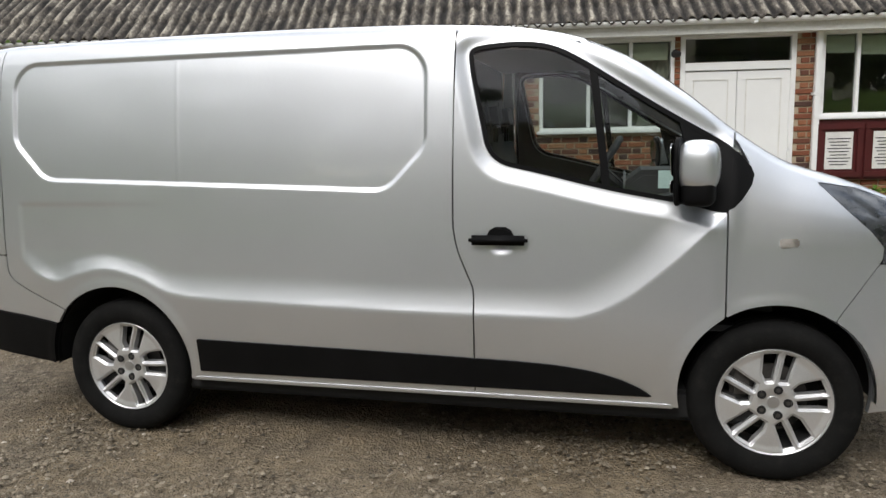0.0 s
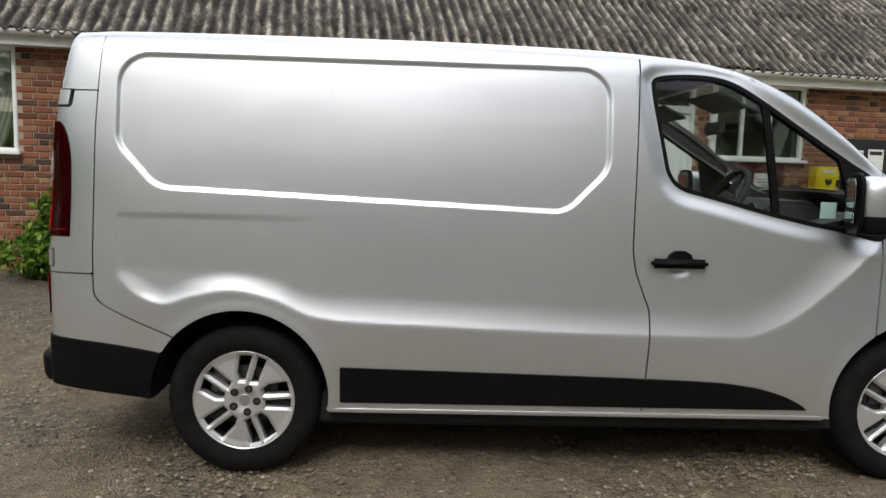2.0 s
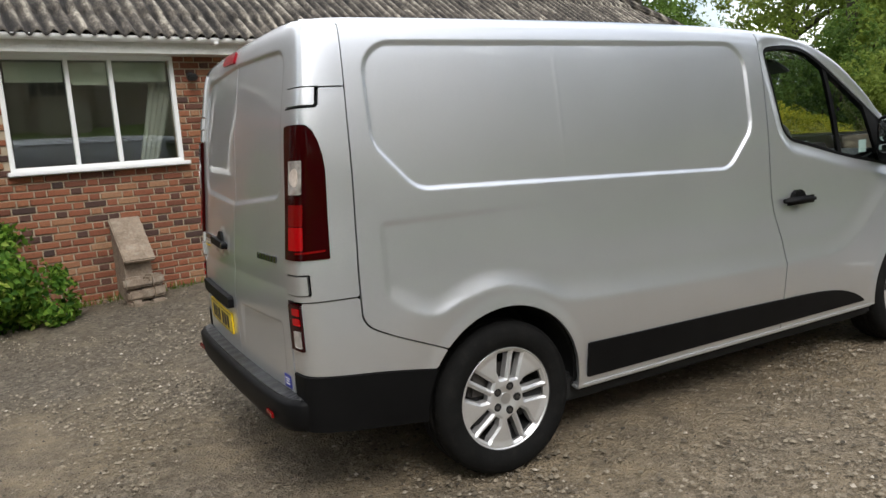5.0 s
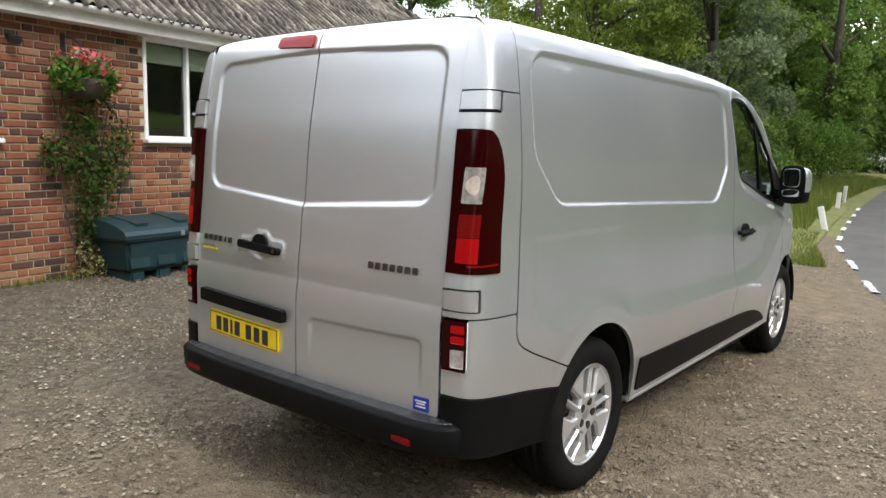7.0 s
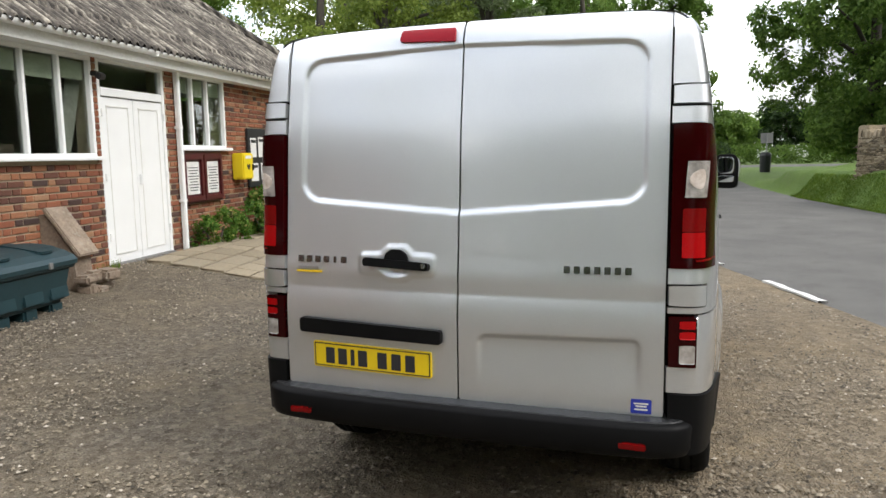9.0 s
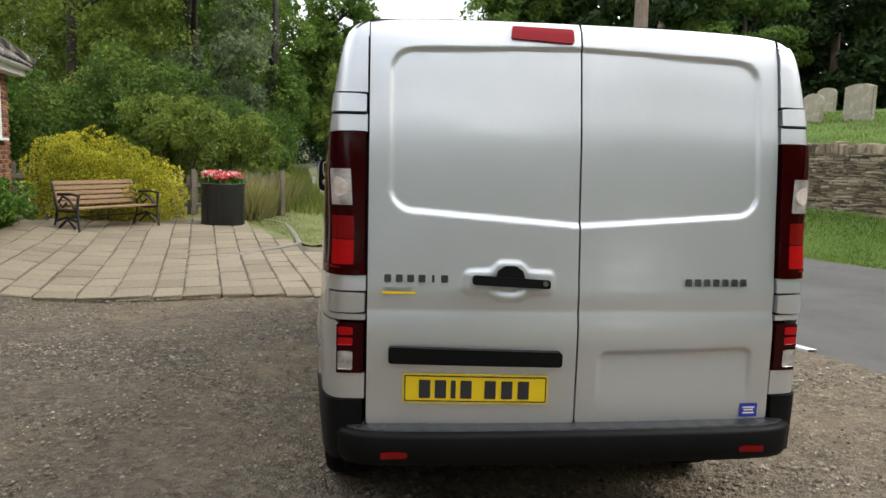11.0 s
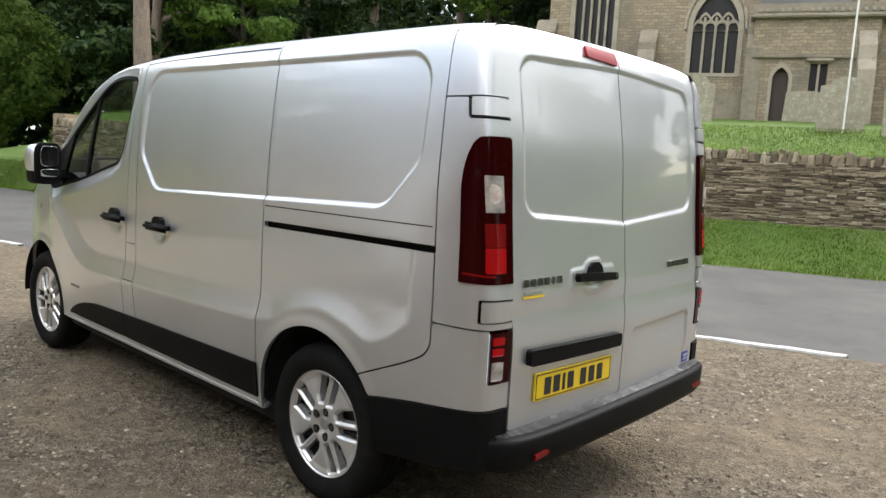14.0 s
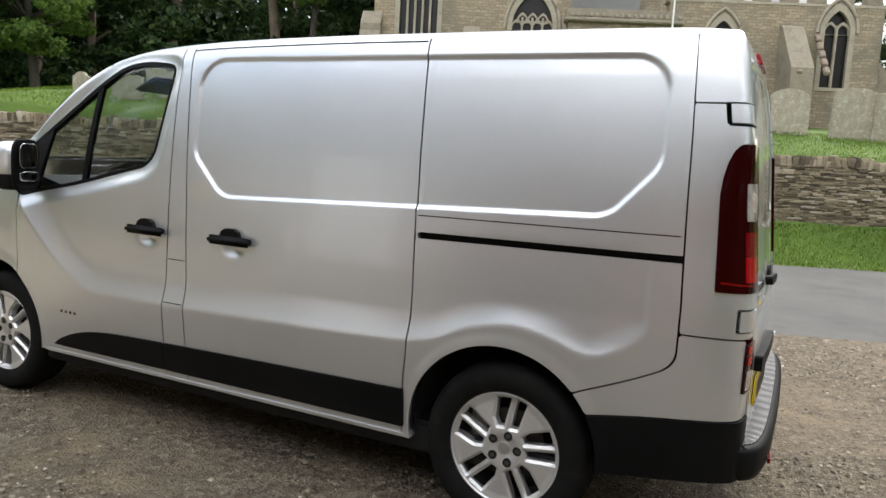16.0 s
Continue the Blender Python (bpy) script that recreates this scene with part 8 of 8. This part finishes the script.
blades("verge_grass", spread(60000, -5, 22, lambda x: np.minimum(yard_y(x) + 0.3, far_edge(x) - 0.6), lambda x: far_edge(x) + 0.05, rg), 0.055, "blade", "mown grass bank below the churchyard wall", 1)
blades("churchyard_grass", spread(50000, -7, 20, lambda x: yard_y(x) - 5, lambda x: yard_y(x) - 0.35, rg), 0.055, "blade", "short grass in the churchyard", 2)
blades("corner_grass", spread(16000, 8.3, 13, lambda x: near_edge(x) + 0.35, lambda x: np.interp(x, [8.3, 8.9, 10.4, 13], [1.55, 1.95, 2.7, 4.2]), rg), 0.09, "verge_blade", "rough dry-green grass beside the patio", 3)
blades("long_grass", spread(7000, 11.2, 15.5, lambda x: np.interp(x, [11.2, 15.5], [2.7, 2.2]), lambda x: np.interp(x, [11.2, 15.5], [3.4, 4.2]), rg), 0.75, "dryblade", "long dry grass by the fence", 4)
blades("long_grass", spread(16000, 13, 46, lambda x: near_edge(x) + 0.6, lambda x: near_edge(x) + 2.6, rg), 0.45, "verge_blade", "long green grass on the verge", 5)
blades("wall_weeds", np.array([tuple((HALL @ Vector((u, -0.06 - 0.12 * rg.random(), 0)))[:2]) for u in rg.uniform(-4.6, 0.1, 500)]), 0.1, "blade", "weeds at the foot of the hall wall", 6)

# far house, bin and sign
e = thing("house", (112, -11.3, 0.1), "far white-gabled cottage with a grey roof", "house")
part("wall", prism_bm([(-3.2, 0), (3.2, 0), (3.2, 2.3), (0, 5.0), (-3.2, 2.3)], 6, pose(0, 0, 0, 0, 0, -90)), M["housewall"], e)
part("roof", prism_bm([(-3.6, 2.1), (0, 5.1), (3.6, 2.1), (3.6, 2.35), (0, 5.4), (-3.6, 2.35)], 6.4, pose(-0.2, 0, 0, 0, 0, -90)), M["slate"], e)
part("chimney", box_bm(0.7, 0.7, 1.3, (1.5, 0, 4.9), 0.03), M["housewall"], e)
e = thing("litter_bin", (45.5, -4.3, float(gz(45.5, -4.3))), "black litter bin on the far grass", "bin")
part("body", cyl_bm(0.3, 0.33, 1.0, (0, 0, 0), 16), M["potblack"], e)
part("hood", cyl_bm(0.36, 0.25, 0.2, (0, 0, 1.0), 16), M["potblack"], e)
e = thing("road_sign", (60.5, -5.4, float(gz(60.5, -5.4))), "grey back of a road sign on a post", "sign")
part("post", tube_bm([(0, 0, 0), (0, 0, 2.6)], 0.05, 8), M["lead"], e)
part("plate", box_bm(0.04, 0.9, 0.8, (0.06, 0, 1.8), 0.01), M["lead"], e)


# ---- bricks, slabs and stones ----
def brick_mesh(name, sx, sy, sz, bev=0.006, warp=0.0, seed=0):
    """A block with chamfered front edges, base centre at the origin, front at -y."""
    bm = bmesh.new()
    x, z = sx / 2, sz
    fr = [(-x + bev, 0, bev), (x - bev, 0, bev), (x - bev, 0, z - bev), (-x + bev, 0, z - bev)]
    md = [(-x, bev, 0), (x, bev, 0), (x, bev, z), (-x, bev, z)]
    bk = [(-x, sy, 0), (x, sy, 0), (x, sy, z), (-x, sy, z)]
    rng_ = random.Random(seed)
    rings = [[bm.verts.new((a + warp * rng_.uniform(-1, 1), b_ + 0.4 * warp * rng_.uniform(-1, 1), c + warp * rng_.uniform(-1, 1))) for a, b_, c in r_] for r_ in (fr, md, bk)]
    bm.faces.new(rings[0])
    for r0, r1 in zip(rings, rings[1:]):
        for k in range(4):
            bm.faces.new((r0[(k + 1) % 4], r0[k], r1[k], r1[(k + 1) % 4]))
    bmesh.ops.recalc_face_normals(bm, faces=bm.faces)
    return bm


def joined(name, mesh_list, items, material, parent, label=""):
    """Many pieces in one mesh: items are (mesh index, matrix)."""
    tmpl = []
    for bm in mesh_list:
        bm.verts.index_update()
        tmpl.append((np.array([v_.co[:] for v_ in bm.verts]), [[v_.index for v_ in f_.verts] for f_ in bm.faces]))
    V, F, base = [], [], 0
    for i, mt in items:
        co, fs = tmpl[i]
        m4 = np.array(mt)
        V.append(co @ m4[:3, :3].T + m4[:3, 3])
        F += [[base + k for k in f_] for f_ in fs]
        base += len(co)
    me = bpy.data.meshes.new(name)
    me.from_pydata(np.concatenate(V).tolist(), [], F)
    me.materials.append(material)
    ob = new(name, me)
    ob.parent = parent
    return tagged(ob, label, kind="stuff")


def pieces(name, mesh_list, items, material, parent):
    """Each piece an object on shared mesh data."""
    datas = []
    for i, bm in enumerate(mesh_list):
        me = bpy.data.meshes.new(f"{name}_shape")
        bm.to_mesh(me)
        me.materials.append(material)
        datas.append(me)
    for i, mt in items:
        ob = new(name, datas[i])
        ob.parent = parent
        ob.matrix_local = mt


rb = random.Random(4)
BW, BH, JT = 0.206, 0.0595, 0.0165
shapes = [brick_mesh("b", 0.206, 0.03, BH, 0.005, 0.0012, s) for s in range(3)] + [brick_mesh("b", 0.098, 0.03, BH, 0.005, 0.0012, 5)]
near, rest_ = [], []
row = 0
z = -0.05
while z < WALL_TOP - 0.03:
    u = U0 + 0.02 + (0.1685 if row % 2 else 0.0)
    k = 0
    while u < U1 - 0.02:
        w_ = 0.098 if k % 2 else BW
        uc = u + w_ / 2
        lo, hi = uc - w_ / 2, uc + w_ / 2
        hit = [o for o in OPEN if z + BH > o[2] - 0.03 and z < o[3] + 0.02 and hi > o[0] + 0.01 and lo < o[1] - 0.01]
        if len(hit) > 1:
            w_ = 0
        elif hit:
            o = hit[0]
            if lo < o[0] - 0.06 and hi > o[0]:
                w_ = o[0] - lo - 0.006
            elif hi > o[1] + 0.06 and lo < o[1]:
                lo2 = o[1] + 0.006
                w_, uc = hi - lo2, (hi + lo2) / 2
            else:
                w_ = 0
            if w_ > 0:
                uc = uc if uc > o[1] else lo + w_ / 2
        if w_ > 0.03:
            si = 3 if w_ < 0.15 else rb.randrange(3)
            sc = w_ / (0.098 if si == 3 else BW)
            mt = Matrix.Translation((uc, -0.002 - 0.003 * rb.random(), z)) @ Matrix.Diagonal((sc, 1, 1, 1))
            (near if -3.25 < uc < -1.66 and 0.1 < z < 2.0 else rest_).append((si, mt))
        u = hi + JT if not hit else max(hi + JT, u + 0.05)
        k += 1
    z += BH + JT
    row += 1
for k in range(40):
    zc = -0.05 + (BH + JT) * k
    if 1.5 - BH < zc < 2.64:
        rest_.append((3, Matrix.Translation((0.065, -0.004, zc)) @ Matrix.Diagonal((0.66, 1, 1, 1))))
if len(near) > 300:
    rest_ += near[300:]
    near = near[:300]
joined("brickwork", shapes, rest_, M["brick_isl"], hall_wall, "")
pieces("brick", shapes, near, M["brick"], hall_wall)

# paving slabs on the patio, coursed away from the yard
pav = new("pavement")
tagged(pav, "pale stone slab paving of the patio", "pavement", kind="structure")
dims = ((0.3, 0.3), (0.45, 0.3), (0.6, 0.3), (0.38, 0.3))
ps = [brick_mesh("s", sx, 0.05, sy, 0.012, 0.009, 30 + i) for i, (sx, sy) in enumerate(dims)]
lay = Matrix.Rotation(radians(-90), 4, "X")
inside = [(4.2, 0.85), (6.2, 0.9), (7.3, 1.35), (8.2, 1.55), (8.6, 1.78), (9.6, 2.35), (11.3, 2.98), (11.6, 4.0), (10.6, 5.2), (9.8, 6.1), (8.9, 6.45), (3.6, 5.66), (3.7, 4.9), (3.83, 4.19), (3.93, 3.34), (4.06, 2.7), (4.15, 2.17), (4.17, 1.5)]
items = []
a12 = math.radians(11.5)
ca, sa = math.cos(a12), math.sin(a12)
v_ = -4.6
while v_ < 3.4:
    w_row = rb.choice((0.27, 0.3, 0.3, 0.36))
    u, first = -1.6, True
    while u < 9.5:
        w_ = rb.choice((0.3, 0.45, 0.45, 0.6, 0.38))
        cv = v_ + w_row / 2
        at = lambda uu: (4.0 + uu * ca + cv * sa, 2.7 + uu * sa - cv * ca)
        if first:
            x, y = at(u)
            if poly_sdf(np.array([x]), np.array([y]), inside)[0] < 0:
                u += 0.02
                continue
            first = False
        x, y = at(u + w_ / 2)
        if poly_sdf(np.array([x]), np.array([y]), inside)[0] > 0.09:
            zc = float(gz(x, y))
            e1 = float(gz(x + 0.3 * ca, y + 0.3 * sa)) - float(gz(x - 0.3 * ca, y - 0.3 * sa))
            e2 = float(gz(x + 0.3 * sa, y - 0.3 * ca)) - float(gz(x - 0.3 * sa, y + 0.3 * ca))
            si = {0.3: 0, 0.45: 1, 0.6: 2, 0.38: 3}[w_]
            tilt = Euler((math.atan2(-e2, 0.6), -math.atan2(e1, 0.6), a12 + radians(rb.uniform(-0.8, 0.8)))).to_matrix().to_4x4()
            mt = Matrix.Translation((x, y, zc + 0.03 + 0.007 * rb.random())) @ tilt @ Matrix.Diagonal((1, w_row / 0.3, 1, 1)) @ Matrix.Translation((0, -0.15, 0)) @ lay
            items.append((si, mt))
        u += w_ + 0.021
    v_ += w_row + 0.02
pieces("slab", ps, items[:300], M["slab"], pav)
if items[300:]:
    joined("slab_rest", ps, items[300:], M["slab_isl"], pav)
gx_, gy_ = np.arange(3.5, 11.8, 0.15), np.arange(0.7, 6.7, 0.15)
GX, GY = np.meshgrid(gx_, gy_, indexing="ij")
ok = poly_sdf(GX, GY, inside) > 0.0
bed_v = np.stack([GX, GY, gz(GX, GY) + 0.018], -1).reshape(-1, 3)
bi = np.arange(GX.size).reshape(GX.shape)
full = ok[:-1, :-1] & ok[1:, :-1] & ok[1:, 1:] & ok[:-1, 1:]
bed_f = np.stack([bi[:-1, :-1], bi[1:, :-1], bi[1:, 1:], bi[:-1, 1:]], -1)[full]
fast_mesh("joint_sand", bed_v, bed_f, M["joint_sand"], pav)
# dry-stone churchyard wall
yw = new("churchyard_wall")
yw.matrix_world = pose(YARD_O[0], YARD_O[1], 0, 0, 0, 201)
tagged(yw, "dry-stone wall with upright coping, holding up the churchyard", "wall", kind="structure")
part("wall_core", box_bm(27.8, 0.4, 1.75, (-5.45, 0.24, 0.1)), M["darkgap"], yw)
ss = [brick_mesh("w", w_, 0.09, h_, 0.012, 0.009, 50 + i) for i, (w_, h_) in enumerate(((0.3, 0.07), (0.22, 0.06), (0.4, 0.085), (0.16, 0.05), (0.27, 0.1), (0.2, 0.085)))]
sw2, sh2 = (0.3, 0.22, 0.4, 0.16, 0.27, 0.2), (0.07, 0.06, 0.085, 0.05, 0.1, 0.085)
near, rest_ = [], []
z = 0.4
while z < 1.74:
    hrow = rb.choice((0.022, 0.03, 0.036, 0.046))
    u = -8.5
    while u < 19.3:
        i = rb.randrange(6)
        w_ = sw2[i] * rb.uniform(0.35, 0.95)
        mt = Matrix.Translation((-(u + w_ / 2), -0.0 - 0.035 * rb.random(), z + rb.uniform(-0.006, 0.006))) @ Matrix.Rotation(radians(rb.uniform(-1.5, 1.5)), 4, "Y") @ Matrix.Diagonal((w_ / sw2[i], 1, hrow / sh2[i] * rb.uniform(0.85, 1.05), 1))
        (near if -3.2 < u < 2.6 and z > 0.95 else rest_).append((i, mt))
        u += w_ + 0.006
    z += hrow + 0.003
if len(near) > 260:
    rb.shuffle(near)
    rest_ += near[260:]
    near = near[:260]
joined("wall_stones", ss, rest_, M["drystone_isl"], yw)
pieces("wall_stone", ss, near, M["drystone"], yw)
u = -8.5
cs = [brick_mesh("c", w_, 0.34, h_, 0.02, 0.018, 70 + i) for i, (w_, h_) in enumerate(((0.06, 0.2), (0.1, 0.24), (0.05, 0.16), (0.12, 0.18)))]
cw_ = (0.06, 0.1, 0.05, 0.12)
cop = []
while u < 19.3:
    i = rb.randrange(4)
    cop.append((i, Matrix.Translation((-(u + cw_[i] / 2), -0.03 + 0.03 * rb.random(), 1.72 + rb.uniform(-0.05, 0.02))) @ Matrix.Rotation(radians(rb.uniform(-14, 14)), 4, "Y")))
    u += cw_[i] + 0.004
joined("coping_stones", cs, cop, M["drystone_isl"], yw)

# the wall turns back from the road at its end
part("wall_return", box_bm(0.42, 9.0, 1.75, (-19.2, 4.5, 0.3), 0.03), M["drystone_isl"], yw)

# loose stones on the gravel
def pebbles(name, n_, x0, x1, lo, hi, s0, s1, seed, label):
    rng_ = np.random.default_rng(seed)
    x = rng_.uniform(x0, x1, n_)
    y = lo(x) + (hi(x) - lo(x)) * rng_.random(n_)
    drift = np.sin(1.9 * x + 0.8 * y) * np.sin(2.3 * y - 0.7 * x + 1.0) + 0.6 * np.sin(5.1 * x - 2.2 * y) * np.sin(4.3 * y + 1.7 * x)
    keep = rng_.random(n_) < np.clip(0.5 + 0.6 * drift, 0.12, 1.0)
    x, y, n_ = x[keep], y[keep], int(keep.sum())
    s = s0 * (s1 / s0) ** (rng_.random(n_) ** 2.5)
    oct_ = np.array([(1, 0, -0.15), (0, 1, -0.15), (-1, 0, -0.15), (0, -1, -0.15), (0, 0, 0.75)], float)
    fc = np.array([(0, 1, 4), (1, 2, 4), (2, 3, 4), (3, 0, 4)])
    a = rng_.uniform(0, 2 * np.pi, n_)
    co = oct_[None] * (s[:, None, None] * rng_.uniform(0.7, 1.3, (n_, 5, 1)))
    c, sn = np.cos(a)[:, None], np.sin(a)[:, None]
    X, Y = co[..., 0] * c - co[..., 1] * sn, co[..., 0] * sn + co[..., 1] * c
    Z = co[..., 2] * 0.8 + gz(x, y)[:, None] + 0.15 * s[:, None]
    p = np.stack([X + x[:, None], Y + y[:, None], Z], -1).reshape(-1, 3)
    f = (fc[None] + 5 * np.arange(n_)[:, None, None]).reshape(-1, 3)
    tagged(fast_mesh(name, p, f, M["pebble"]), label, "gravel", kind="stuff")


M["pebble"] = piece_mat("pebble", [(0, (0.045, 0.038, 0.027)), (0.35, (0.14, 0.118, 0.084)), (0.75, (0.25, 0.215, 0.158)), (0.96, (0.31, 0.272, 0.206)), (1, (0.5, 0.46, 0.39))], 0.9, 40, 0.2, island=True)
hall_y = lambda x: HALL_O[1] + (x - HALL_O[0]) * math.tan(HALL_A)
pebbles("loose_gravel", 150000, -5.5, 4.4, lambda x: near_edge(x) + 0.15, lambda x: hall_y(x) - 0.05, 0.0045, 0.017, 1, "loose grey-brown gravel on the yard")
pebbles("loose_gravel", 10000, 4.4, 12, lambda x: near_edge(x) + 0.1, lambda x: near_edge(x) + 2.2, 0.004, 0.014, 2, "loose gravel along the road edge")
